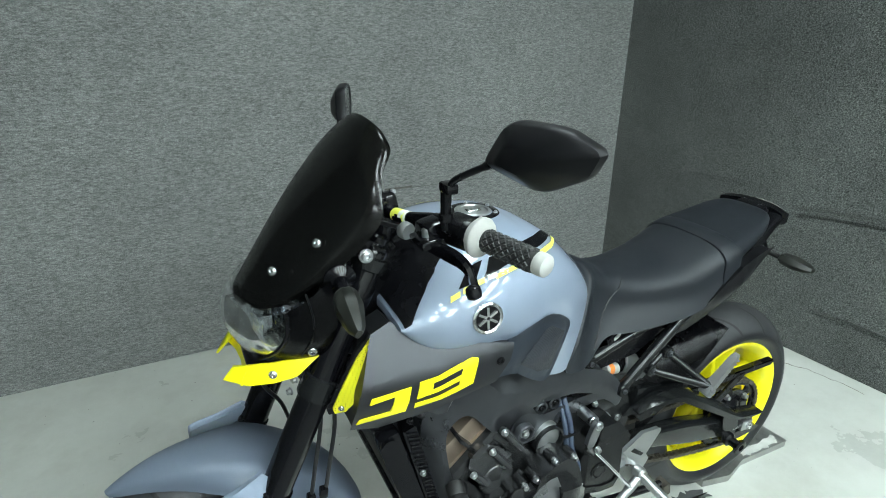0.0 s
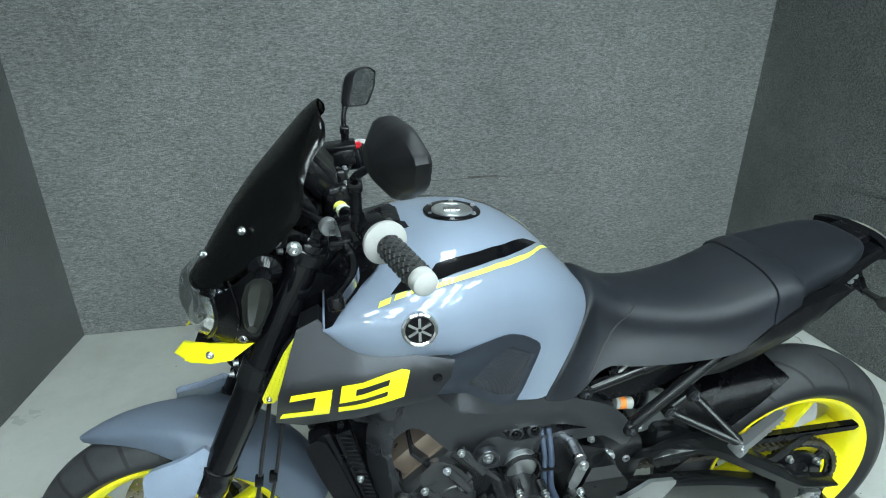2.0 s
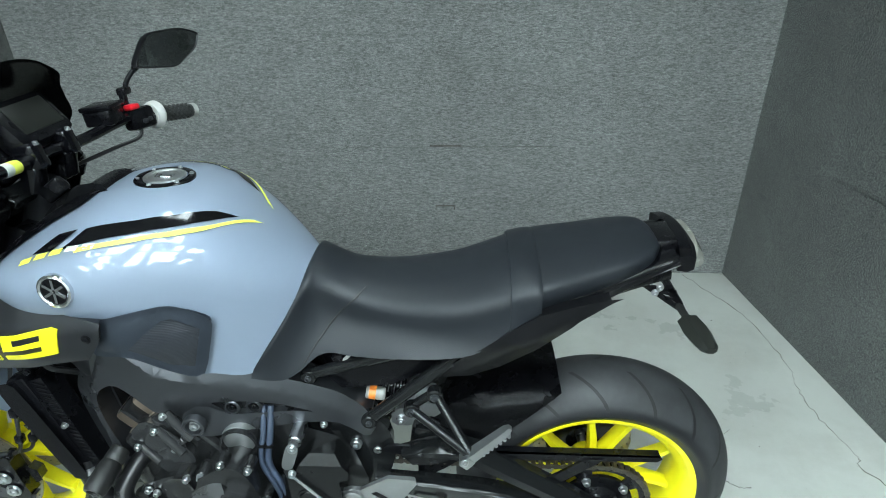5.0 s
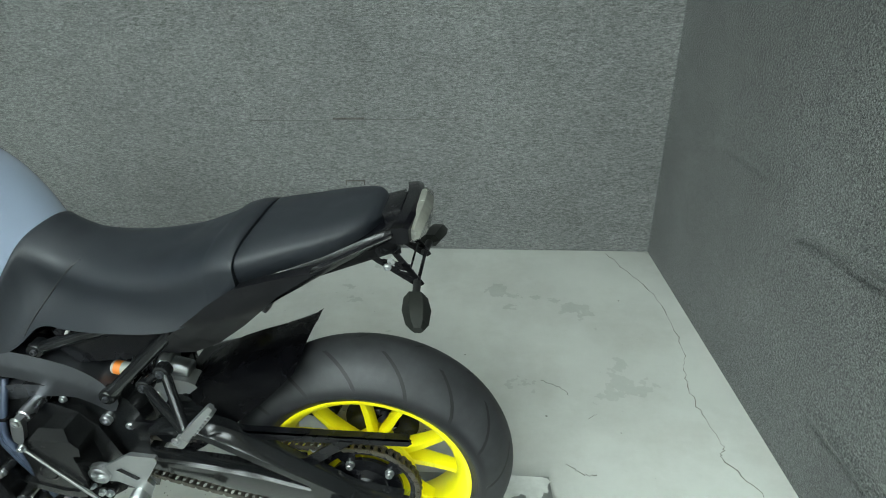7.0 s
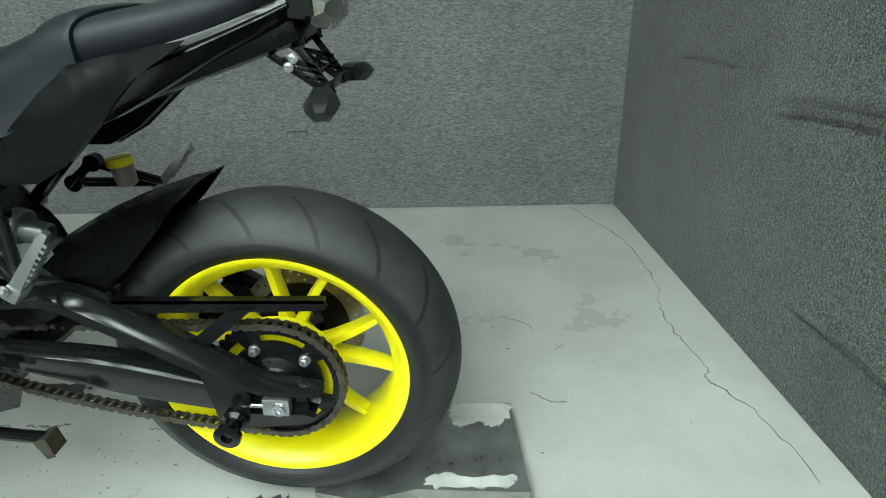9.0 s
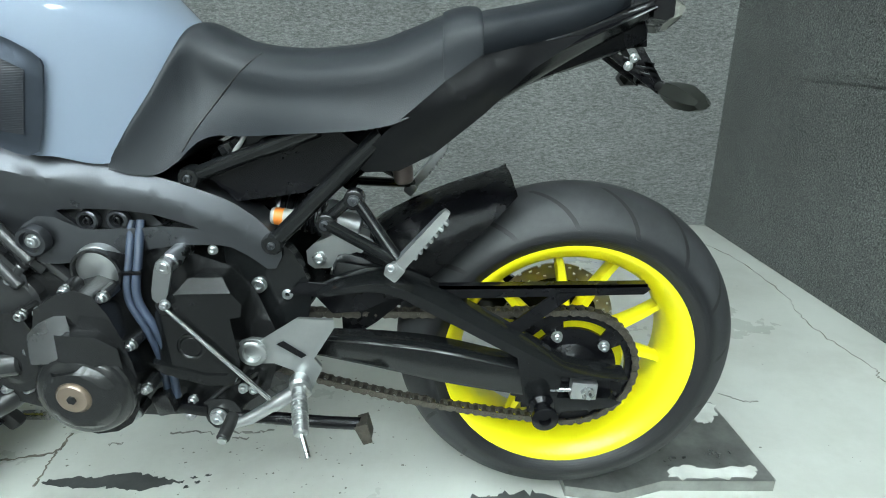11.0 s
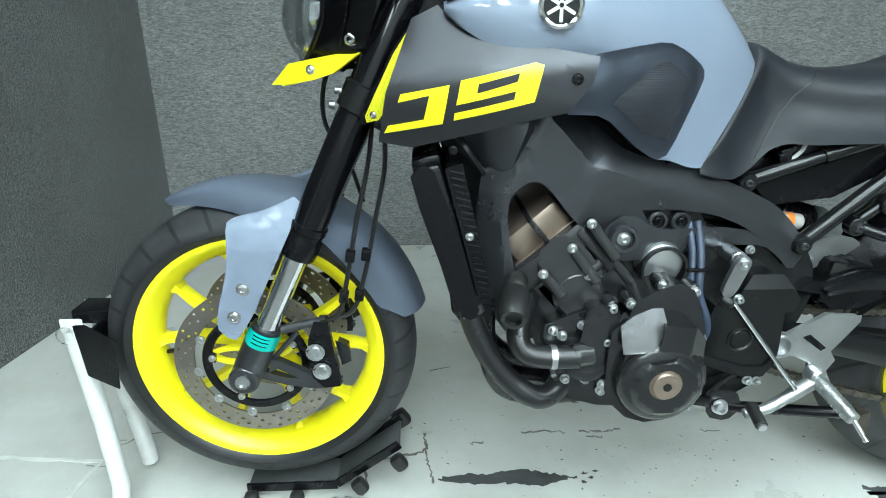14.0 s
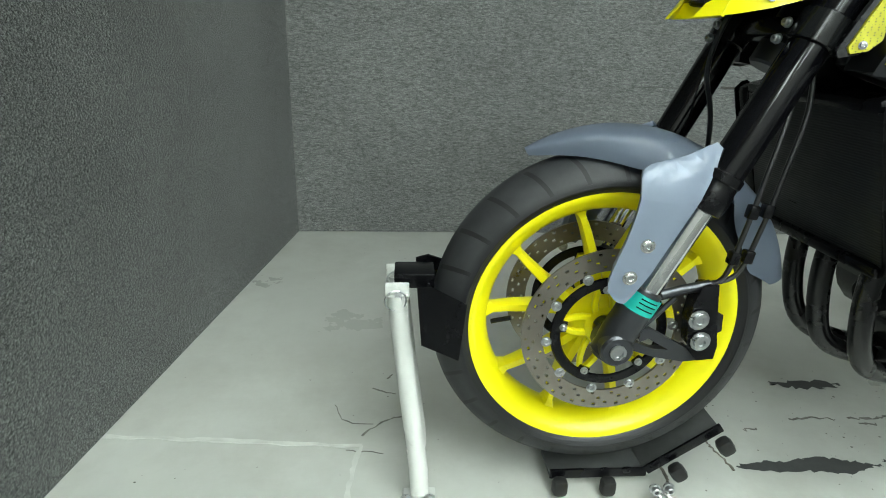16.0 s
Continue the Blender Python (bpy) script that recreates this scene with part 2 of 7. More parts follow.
BRONZE = surf("bronze_engine_paint", (0.30, 0.235, 0.185), 0.34, 0.7, var=0.06, scale=15)
ENGINE = surf("dark_engine_metal", (0.013, 0.0132, 0.0138), 0.22, var=0.12, scale=14, grain=350, bump=0.05, rvar=0.04, spec=0.5)
ENGINE2 = surf("grey_engine_metal", (0.024, 0.0245, 0.0255), 0.22, var=0.12, scale=14, grain=350, bump=0.05, rvar=0.04, spec=0.6)
CASTGREY = surf("grey_cast_cover", (0.26, 0.262, 0.268), 0.36, 0.85, var=0.08, scale=14, grain=350, bump=0.12)
CHAIN = surf("chain_steel", (0.105, 0.095, 0.080), 0.42, 0.8, var=0.35, scale=60)
WHITE = surf("white_rubber", (0.38, 0.38, 0.36), 0.6, var=0.1, scale=25, grain=300, bump=0.1)
WHITEPAINT = surf("white_enamel", (0.66, 0.67, 0.64), 0.32, var=0.08, scale=10, coat=0.2)
CUP = surf("cloudy_plastic", (0.34, 0.27, 0.25), 0.3, var=0.1, scale=20)
RED = surf("red_switch", (0.62, 0.01, 0.02), 0.35, var=0.05)
TEAL = surf("teal_label", (0.0, 0.42, 0.36), 0.45, var=0.05)
ORANGE = surf("orange_label", (0.75, 0.22, 0.03), 0.45, var=0.05)
SMOKE = surf("smoked_lens", (0.014, 0.015, 0.013), 0.36, spec=0.2, var=0.1)
GREYLENS = surf("pale_smoked_lens", (0.16, 0.16, 0.14), 0.22, coat=0.3, var=0.15, scale=40)
MIRROR = surf("mirror_glass", (0.80, 0.82, 0.84), 0.03, 1.0, var=0.02, rvar=0.01)
SCREEN = surf("dark_tinted_screen", (0.005, 0.005, 0.005), 0.16, var=0.1, rvar=0.02, spec=0.5)
FINS = weave_material("radiator_fins", (0.010, 0.0105, 0.012), 240, 2, 0.5, 0.0002)
GRIPR = surf("grip_rubber", (0.014, 0.0145, 0.0145), 0.55, var=0.15, scale=30, grain=300, bump=0.1)
CHARCOAL = surf("exhaust_black", (0.010, 0.010, 0.011), 0.26, 0.0, var=0.25, scale=14, grain=300, bump=0.1)


def clear_material():
    m = bpy.data.materials.new("clear_lens")
    m.use_nodes = True
    b = m.node_tree.nodes["Principled BSDF"]
    b.inputs["Base Color"].default_value, b.inputs["Roughness"].default_value = (0.93, 0.95, 0.95, 1), 0.02
    b.inputs["Transmission Weight"].default_value, b.inputs["IOR"].default_value = 1.0, 1.25
    return m


CLEAR = clear_material()
LAMPSHELL = surf("lamp_shell", (0.34, 0.36, 0.38), 0.25, 1.0, var=0.1, scale=20)
REFLECTOR = surf("lamp_reflector", (0.75, 0.78, 0.82), 0.14, 1.0, var=0.06, scale=30)

# ---- mesh helpers ----


def link(name, me, parent=None, label=""):
    ob = new(name, me)
    if parent is not None:
        ob.parent = parent
        ob.matrix_parent_inverse = parent.matrix_world.inverted() if parent.parent is None else Matrix()
    if label:
        ob["label"] = label
    return ob


def to_mesh(name, bm, material, sharp=38):
    bmesh.ops.recalc_face_normals(bm, faces=bm.faces)
    for f in bm.faces:
        f.smooth = True
    me = bpy.data.meshes.new(name)
    bm.to_mesh(me)
    bm.free()
    me.materials.append(material)
    me.set_sharp_from_angle(angle=radians(sharp))
    return me


def part(name, bm, material, parent=None, label="", sharp=38):
    return link(name, to_mesh(name, bm, material, sharp), parent, label)


def thing(name, at, label, category, group="", kind=""):
    ob = new(name)
    ob.location = at
    ob.empty_display_size = 0.1
    bpy.context.view_layer.update()
    return tagged(ob, label, category, group, kind)


def spline(pts, n=6, closed=False):
    """Catmull-Rom points through pts."""
    p = [Vector(q) for q in pts]
    k = len(p)
    out = []
    for i in range(k if closed else k - 1):
        if closed:
            a, b, c, d = p[i - 1], p[i], p[(i + 1) % k], p[(i + 2) % k]
        else:
            b, c = p[i], p[i + 1]
            a = p[i - 1] if i else b * 2 - c
            d = p[i + 2] if i + 2 < k else c * 2 - b
        for j in range(n):
            t = j / n
            out.append(0.5 * (2 * b + (c - a) * t + (2 * a - 5 * b + 4 * c - d) * t * t + (3 * b - 3 * c + d - a) * t ** 3))
    if not closed:
        out.append(p[-1])
    return out


def chaikin(pts, times=1, cut=0.2):
    p = [Vector(q) for q in pts]
    for _ in range(times):
        q = []
        for i, a in enumerate(p):
            b = p[(i + 1) % len(p)]
            q += [a.lerp(b, cut), a.lerp(b, 1 - cut)]
        p = q
    return p


def skin(bm, rings, closed=True, caps=True):
    """Joins rings of equal length with quads."""
    vs = [[bm.verts.new(p) for p in r] for r in rings]
    n = len(vs[0])
    for a, b in zip(vs, vs[1:]):
        for i in range(n if closed else n - 1):
            j = (i + 1) % n
            if len({a[i], a[j], b[j], b[i]}) == 4:
                bm.faces.new((a[i], a[j], b[j], b[i]))
    if caps and closed:
        bm.faces.new(vs[0])
        bm.faces.new(vs[-1])
    return bm


def tube(path, r, n=12, caps=True, bm=None, flat=None):
    """A round bar along a path; r is one radius or one for each point."""
    bm = bm or bmesh.new()
    p = [Vector(q) for q in path]
    rs = r if isinstance(r, (list, tuple)) else [r] * len(p)
    up = None
    rings = []
    for i, q in enumerate(p):
        d = (p[min(i + 1, len(p) - 1)] - p[max(i - 1, 0)]).normalized()
        if up is None:
            up = d.orthogonal().normalized()
        up = (up - d * up.dot(d)).normalized()
        side = d.cross(up)
        rings.append([q + (up * math.cos(2 * math.pi * k / n) + side * math.sin(2 * math.pi * k / n)) * rs[i] for k in range(n)])
    return skin(bm, rings, True, caps)


def pipe(pts, r, n=12, steps=6, bm=None):
    return tube(spline(pts, steps), r, n, bm=bm)


def turned(profile, origin, axis, n=32, bm=None, closed=False):
    """A turned body: profile of (radius, way along axis)."""
    bm = bm or bmesh.new()
    axis = Vector(axis).normalized()
    u = axis.orthogonal().normalized()
    v = axis.cross(u)
    o = Vector(origin)
    rings = []
    for r, h in profile:
        rings.append([o + axis * h + (u * math.cos(2 * math.pi * k / n) + v * math.sin(2 * math.pi * k / n)) * max(r, 0.0002) for k in range(n)])
    if closed:
        rings.append(rings[0])
        skin(bm, rings, True, False)
        bmesh.ops.remove_doubles(bm, verts=bm.verts, dist=1e-6)
        return bm
    return skin(bm, rings, True, True)


def rod(a, b, r, r2=None, n=16, bev=0.0, bm=None):
    a, b = Vector(a), Vector(b)
    h = (b - a).length
    r2 = r if r2 is None else r2
    bev = min(bev, h * 0.4, min(r, r2) * 0.8)
    prof = [(r - bev, 0), (r, bev), (r2, h - bev), (r2 - bev, h)] if bev else [(r, 0), (r2, h)]
    return turned(prof, a, b - a, n, bm)


def block(centre, size, turn=(0, 0, 0), bev=0.004, bm=None, seg=2):
    tmp = bmesh.new()
    bmesh.ops.create_cube(tmp, size=1, matrix=Matrix.Diagonal((*size, 1)))
    if bev:
        bmesh.ops.bevel(tmp, geom=tmp.edges[:], offset=bev, segments=seg, profile=0.5, affect="EDGES", clamp_overlap=True)
    bmesh.ops.transform(tmp, matrix=pose(*centre, *turn), verts=tmp.verts)
    if bm is None:
        return tmp
    return join(bm, tmp)


def join(bm, other):
    me = bpy.data.meshes.new("tmp")
    other.to_mesh(me)
    other.free()
    bm.from_mesh(me)
    bpy.data.meshes.remove(me)
    return bm


def edge_gap(q, a, b):
    d = b - a
    t = min(1.0, max(0.0, (q - a).dot(d) / max(1e-12, d.length_squared)))
    return (q - a - d * t).length


def plate(outline, y0, y1, bev=0.006, rnd=0, bend=None, step=0.03, seg=3, crown=None, cuts=()):
    """A panel with the side outline (x, z), from its inner face y1 to its outer face y0, with rounded outer edges.
    bend(x, z) moves it sideways, with creases along the cuts ((x, z), (x, z)); crown (height, reach) lets the outer face swell away from its edges."""
    pts = [(p[0], p[1], 0) for p in outline]
    if rnd:
        pts = chaikin(pts, rnd)
    bm = bmesh.new()
    a = [bm.verts.new((p[0], y0, p[1])) for p in pts]
    b = [bm.verts.new((p[0], y1, p[1])) for p in pts]
    bm.faces.new(a)
    bm.faces.new(b)
    n = len(a)
    for i in range(n):
        bm.faces.new((a[i], a[(i + 1) % n], b[(i + 1) % n], b[i]))
    bm.normal_update()
    if bev:
        ring = [bm.edges.get((a[i], a[(i + 1) % n])) for i in range(n)]
        bmesh.ops.bevel(bm, geom=ring, offset=bev, segments=seg, profile=0.5, affect="EDGES", clamp_overlap=False)
    if bend or crown:
        if crown:
            step = min(step, 0.014)
        bm.normal_update()
        bmesh.ops.triangulate(bm, faces=[f for f in bm.faces if len(f.verts) > 4])
        for ax in (0, 2):
            lo, hi = min(v.co[ax] for v in bm.verts), max(v.co[ax] for v in bm.verts)
            k = int((hi - lo) / step)
            for i in range(1, k + 1):
                c, nrm = Vector((0, 0, 0)), Vector((0, 0, 0))
                c[ax], nrm[ax] = lo + (hi - lo) * i / (k + 1), 1
                bmesh.ops.bisect_plane(bm, geom=bm.verts[:] + bm.edges[:] + bm.faces[:], plane_co=c, plane_no=nrm, dist=1e-5)
        for (xa, za), (xb, zb) in cuts:
            bmesh.ops.bisect_plane(bm, geom=bm.verts[:] + bm.edges[:] + bm.faces[:], plane_co=(xa, 0, za), plane_no=(zb - za, 0, xa - xb), dist=4e-4)
        flat = [Vector((p[0], p[1])) for p in pts]
        for v in bm.verts:
            push = bend(v.co.x, v.co.z) if bend else 0.0
            if crown and abs(v.co.y - y0) < abs(v.co.y - y1):
                q = Vector((v.co.x, v.co.z))
                d = min(edge_gap(q, flat[i - 1], flat[i]) for i in range(n))
                push -= math.copysign(crown[0] * (1 - (1 - min(1.0, d / crown[1])) ** 2), y1 - y0)
            v.co.y += push
    return bm


def band(top, low, prof, inner, steps=6):
    """A beam between two edge lines of (x, z, y), with a section of (way from top to low, height outwards), closed at the inner side."""
    rings = []
    for a, b in zip(spline_nd(top, steps), spline_nd(low, steps)):
        ring = [Vector((a[0], inner, a[1]))]
        for v, out in prof:
            q = a + (b - a) * v
            ring.append(Vector((q[0], q[2] - out, q[1])))
        ring.append(Vector((b[0], inner, b[1])))
        rings.append(ring)
    return skin(bmesh.new(), rings)


def flipped(bm):
    for v in bm.verts:
        v.co.y = -v.co.y
    return bm


def lofted(stations, keys=6, n=2.4, steps=5, shift=0.0):
    """A body along x from stations (x, top, half width, height of widest line, half width at the bottom, bottom)."""
    st = spline_nd(stations, steps)
    rings = []
    for x, zt, w, zw, yb, zb in st:
        half = []
        for i in range(keys + 4):
            a = (math.pi / 2) * i / (keys + 3)
            half.append((w * math.sin(a) ** (2 / n), zw + (zt - zw) * max(0, math.cos(a)) ** (2 / n)))
        for i in range(1, keys + 1):
            t = i / keys
            half.append((w + (yb - w) * t * t, zw + (zb - zw) * t))
        ring = [Vector((x, shift - y, z)) for y, z in half] + [Vector((x, shift + y, z)) for y, z in reversed(half[1:])]
        rings.append(ring)
    return skin(bmesh.new(), rings)


def spline_nd(rows, steps):
    a = np.array(rows, float)
    k = len(a)
    out = []
    for i in range(k - 1):
        p0 = a[i - 1] if i else 2 * a[0] - a[1]
        p3 = a[i + 2] if i + 2 < k else 2 * a[-1] - a[-2]
        for j in range(steps):
            t = j / steps
            out.append(0.5 * (2 * a[i] + (a[i + 1] - p0) * t + (2 * p0 - 5 * a[i] + 4 * a[i + 1] - p3) * t * t + (3 * a[i] - 3 * a[i + 1] + p3 - p0) * t ** 3))
    out.append(a[-1])
    return out


def bolt_mesh(r, tall, material):
    bm = bmesh.new()
    turned([(r * 1.35, 0), (r * 1.35, tall * 0.25), (r, tall * 0.3), (r, tall * 0.9), (r * 0.85, tall), (r * 0.5, tall), (r * 0.42, tall * 0.5), (0, tall * 0.5)], (0, 0, 0), (0, -1, 0), 12, bm)
    return to_mesh("bolt", bm, material)


BOLTS = {}


def bolt(at, parent, r=0.006, tall=0.008, material=None, way=None):
    material = material or STEEL
    key = (r, tall, material.name)
    if key not in BOLTS:
        BOLTS[key] = bolt_mesh(r, tall, material)
    ob = link("bolt", BOLTS[key], parent)
    ob.location = at
    if way is not None:
        ob.rotation_mode = "QUATERNION"
        ob.rotation_quaternion = Vector((0, -1, 0)).rotation_difference(Vector(way).normalized())
    return ob


# ---- the room ----
BACK, LEFT, RIGHT, FRONT, HEIGHT = 1.51, (-0.805, 0.125), (2.396, 0.10), -1.5, 2.75


def wall_x(side, y):
    return side[0] + (-1 if side is LEFT else 1) * (1.495 - y) * side[1]


def slab(name, corners, thick, material, label, category):
    """A flat slab: corners in order, thickened along thick."""
    bm = bmesh.new()
    a = [bm.verts.new(c) for c in corners]
    b = [bm.verts.new(Vector(c) + Vector(thick)) for c in corners]
    bm.faces.new(a)
    bm.faces.new(b)
    for i in range(4):
        bm.faces.new((a[i], a[(i + 1) % 4], b[(i + 1) % 4], b[i]))
    return tagged(part(name, bm, material), label, category, kind="structure")


lb, lf, rb, rf = wall_x(LEFT, BACK), wall_x(LEFT, FRONT), wall_x(RIGHT, BACK), wall_x(RIGHT, FRONT)
OUT, APRON = (-3.0, 4.6, -4.6), -0.52
floor = slab("floor", [(OUT[0], OUT[2], 0), (OUT[1], OUT[2], 0), (OUT[1], BACK + 0.1, 0), (OUT[0], BACK + 0.1, 0)], (0, 0, -0.1), FLOOR, "grey painted concrete floor with cracks and stains", "floor")
# unseen dark sheet, added to keep floor bounce off the bike's side
slab("bounce_cut_floor", [(OUT[0], OUT[2], 0.004), (OUT[1], OUT[2], 0.004), (OUT[1], APRON, 0.004), (OUT[0], APRON, 0.004)], (0, 0, -0.003), BOUNCE_CUT, "unseen dark floor sheet added to cut bounced light", "floor")
CARPETED = "wall lined with flecked grey carpet"
slab("wall_north", [(lb - 0.1, BACK, 0.002), (rb + 0.1, BACK, 0.002), (rb + 0.1, BACK, HEIGHT), (lb - 0.1, BACK, HEIGHT)], (0, 0.1, 0), CARPET, CARPETED, "wall")
slab("wall_west", [(lb, BACK, 0.002), (lf, FRONT, 0.002), (lf, FRONT, HEIGHT), (lb, BACK, HEIGHT)], (-0.1, 0, 0), CARPET_SHADED, "wall lined with flecked grey carpet, darkened to stand for shade", "wall")
slab("wall_east", [(rb, BACK, 0.002), (rf, FRONT, 0.002), (rf, FRONT, HEIGHT), (rb, BACK, HEIGHT)], (0.1, 0, 0), CARPET_SHADED, "wall lined with flecked grey carpet, darkened to stand for shade", "wall")
for tag, p, q, t in (("south", (OUT[0], OUT[2]), (OUT[1], OUT[2]), (0, -0.1, 0)), ("outer_west", (OUT[0], OUT[2]), (OUT[0], BACK), (-0.1, 0, 0)), ("outer_east", (OUT[1], OUT[2]), (OUT[1], BACK), (0.1, 0, 0)), ("return_west", (OUT[0], BACK), (lb - 0.1, BACK), (0, 0.1, 0)), ("return_east", (rb + 0.1, BACK), (OUT[1], BACK), (0, 0.1, 0))):
    slab("wall_" + tag, [(*p, 0.002), (*q, 0.002), (*q, HEIGHT), (*p, HEIGHT)], t, HALL, "plain grey painted wall", "wall")
slab("ceiling", [(OUT[0], OUT[2] - 0.1, HEIGHT), (OUT[1], OUT[2] - 0.1, HEIGHT), (OUT[1], BACK + 0.1, HEIGHT), (OUT[0], BACK + 0.1, HEIGHT)], (0, 0, 0.1), CEIL, "plain grey painted ceiling", "ceiling")

GLOWING = glow("fluorescent_diffuser", (0.855, 1.0, 1.0), LAMP)


def ceiling_light(at, long, wide):
    root = thing("ceiling_light", (at[0], at[1], HEIGHT), "white fluorescent ceiling light with a bright diffuser", "ceiling light", "ceiling lights")
    x, y = at
    bm = block((x, y, HEIGHT - 0.03), (long + 0.04, wide + 0.04, 0.058), bev=0.006)
    part("housing", bm, WHITEPAINT, root)
    bm = block((x, y, HEIGHT - 0.064), (long, wide, 0.012), bev=0.004)
    part("diffuser", bm, GLOWING, root)
    return root


# unseen fixture at y 0.45 is added to brighten the back wall's middle
# unseen row at y -3.6 is added as fill for the bike's side
LIGHTS = [(0.4, -0.75, 0.4), (1.2, -0.75, 0.4)] + [(x, -1.40, 0.5) for x in (-0.4, 0.3, 0.9, 1.5, 2.1)] + [(x, -2.3, 0.9) for x in (0.1, 0.8, 1.5)] + [(0.85, 0.45, 0.4)] + [(x, -3.6, 1.6) for x in (-1.0, -0.1, 0.8, 1.7, 2.6)]
for px, py, wide in LIGHTS:
    ceiling_light((px, py), 0.30, wide)


def strip_part(name, path, widths, z, material, parent=None, label=""):
    """A thin flat ragged strip lying on the floor along a path."""
    bm = bmesh.new()
    p = [Vector((q[0], q[1], 0)) for q in path]
    top, n = [], len(p)
    for i, q in enumerate(p):
        d = (p[min(i + 1, n - 1)] - p[max(i - 1, 0)]).normalized()
        s = Vector((-d.y, d.x, 0)) * widths[i] * 0.5
        top.append((q + s, q - s))
    skin(bm, [[a + Vector((0, 0, z)), b + Vector((0, 0, z)), b + Vector((0, 0, z * 0.2)), a + Vector((0, 0, z * 0.2))] for a, b in top])
    return part(name, bm, material, parent, label)


def ragged(path, amp, rng, n=8):
    p = spline([(x, y, 0) for x, y in path], n)
    return [(q.x + rng.uniform(-amp, amp), q.y + rng.uniform(-amp, amp)) for q in p]


rng = random.Random(4)
way = ragged([(2.20, 1.50), (2.27, 1.33), (2.345, 1.156), (2.38, 0.85), (2.352, 0.676), (2.352, 0.525), (2.383, 0.377), (2.369, 0.318), (2.44, 0.19), (2.47, 0.0)], 0.006, rng)
strip_part("crack", way, [rng.choice((0.0006, 0.001, 0.0015, 0.003)) * rng.uniform(0.7, 1.3) for _ in way], 0.0012, CRACK, floor)
for path, w in ((((1.86, 0.62), (1.93, 0.58), (1.95, 0.55)), 0.005), (((2.0, 0.45), (2.03, 0.47)), 0.004), (((-0.5, 0.23), (-0.47, 0.17), (-0.41, 0.16)), 0.006), (((-0.42, 0.30), (-0.36, 0.27)), 0.007), (((-0.43, 0.12), (-0.38, 0.17), (-0.33, 0.19)), 0.008), (((-0.46, 0.07), (-0.38, 0.06)), 0.005), (((0.33, 0.44), (0.39, 0.46)), 0.006), (((-0.38, 0.34), (-0.37, 0.36)), 0.01)):
    way = ragged(path, 0.003, rng, 6)
    strip_part("scuff_mark", way, [w * rng.uniform(0.15, 0.6) for _ in way], 0.0012, SMUDGE, floor)
way = ragged([(-1.08, 0.135), (-0.8, 0.115), (-0.43, 0.083)], 0.003, rng, 12)
strip_part("paint_ridge", way, [rng.uniform(0.006, 0.014) for _ in way], 0.002, DIRTY, floor)
way = ragged([(-0.43, 0.083), (-0.44, 0.0), (-0.45, -0.12)], 0.003, rng, 8)
strip_part("paint_ridge", way, [rng.uniform(0.006, 0.014) for _ in way], 0.002, DIRTY, floor)


def peeled_patch(outline, amp, seed, z=0.0016):
    """Bare dark floor where the paint has come off, with a torn outline."""
    r = random.Random(seed)
    p = spline([(x, y, 0) for x, y in outline], 7, True)
    bm = bmesh.new()
    vs = [bm.verts.new((q.x + r.uniform(-amp, amp) * 1.5, q.y + r.uniform(-amp, amp), z)) for q in p]
    bm.faces.new(vs)
    return part("bare_patch", bm, BARE, floor)


peeled_patch([(0.345, -0.002), (0.40, 0.012), (0.47, 0.012), (0.51, 0.022), (0.56, 0.016), (0.62, 0.002), (0.655, -0.006), (0.62, -0.014), (0.57, -0.028), (0.50, -0.020), (0.42, -0.018)], 0.004, 3)
for q in ((0.672, 0.006), (0.685, -0.008), (0.70, 0.012), (0.664, -0.02)):
    peeled_patch([(q[0] - 0.006, q[1]), (q[0], q[1] + 0.004), (q[0] + 0.006, q[1]), (q[0], q[1] - 0.004)], 0.002, int(q[0] * 1000))
peeled_patch([(1.28, -0.06), (1.36, -0.05), (1.43, -0.06), (1.45, -0.10), (1.36, -0.11), (1.29, -0.09)], 0.010, 8)
peeled_patch([(0.60, 0.30), (0.70, 0.31), (0.78, 0.29), (0.72, 0.275), (0.64, 0.28)], 0.008, 9)

for path, w in ((((0.17, 0.063), (0.24, 0.075), (0.314, 0.096), (0.312, 0.157)), 0.006), (((0.333, -0.013), (0.322, 0.05), (0.314, 0.096)), 0.005), (((0.181, -0.041), (0.186, -0.01), (0.17, 0.063)), 0.006)):
    way = ragged(path, 0.003, rng, 8)
    strip_part("paint_ridge", way, [w * rng.uniform(0.3, 1.3) for _ in way], 0.0018, CRACK, floor)
for path, w in ((((0.55, 0.15), (0.62, 0.155), (0.66, 0.148)), 0.008), (((0.70, 0.152), (0.76, 0.150), (0.80, 0.156)), 0.010), (((0.42, 0.115), (0.46, 0.12)), 0.006), (((1.92, 0.27), (1.96, 0.24), (2.0, 0.235)), 0.006), (((0.71, 0.13), (0.75, 0.128)), 0.008), (((1.00, 0.145), (1.05, 0.14)), 0.005), (((1.30, -0.058), (1.34, -0.07), (1.39, -0.066)), 0.012)):
    way = ragged(path, 0.005, rng, 6)
    strip_part("scuff_mark", way, [w * rng.uniform(0.1, 0.8) for _ in way], 0.0013, SMUDGE, floor)


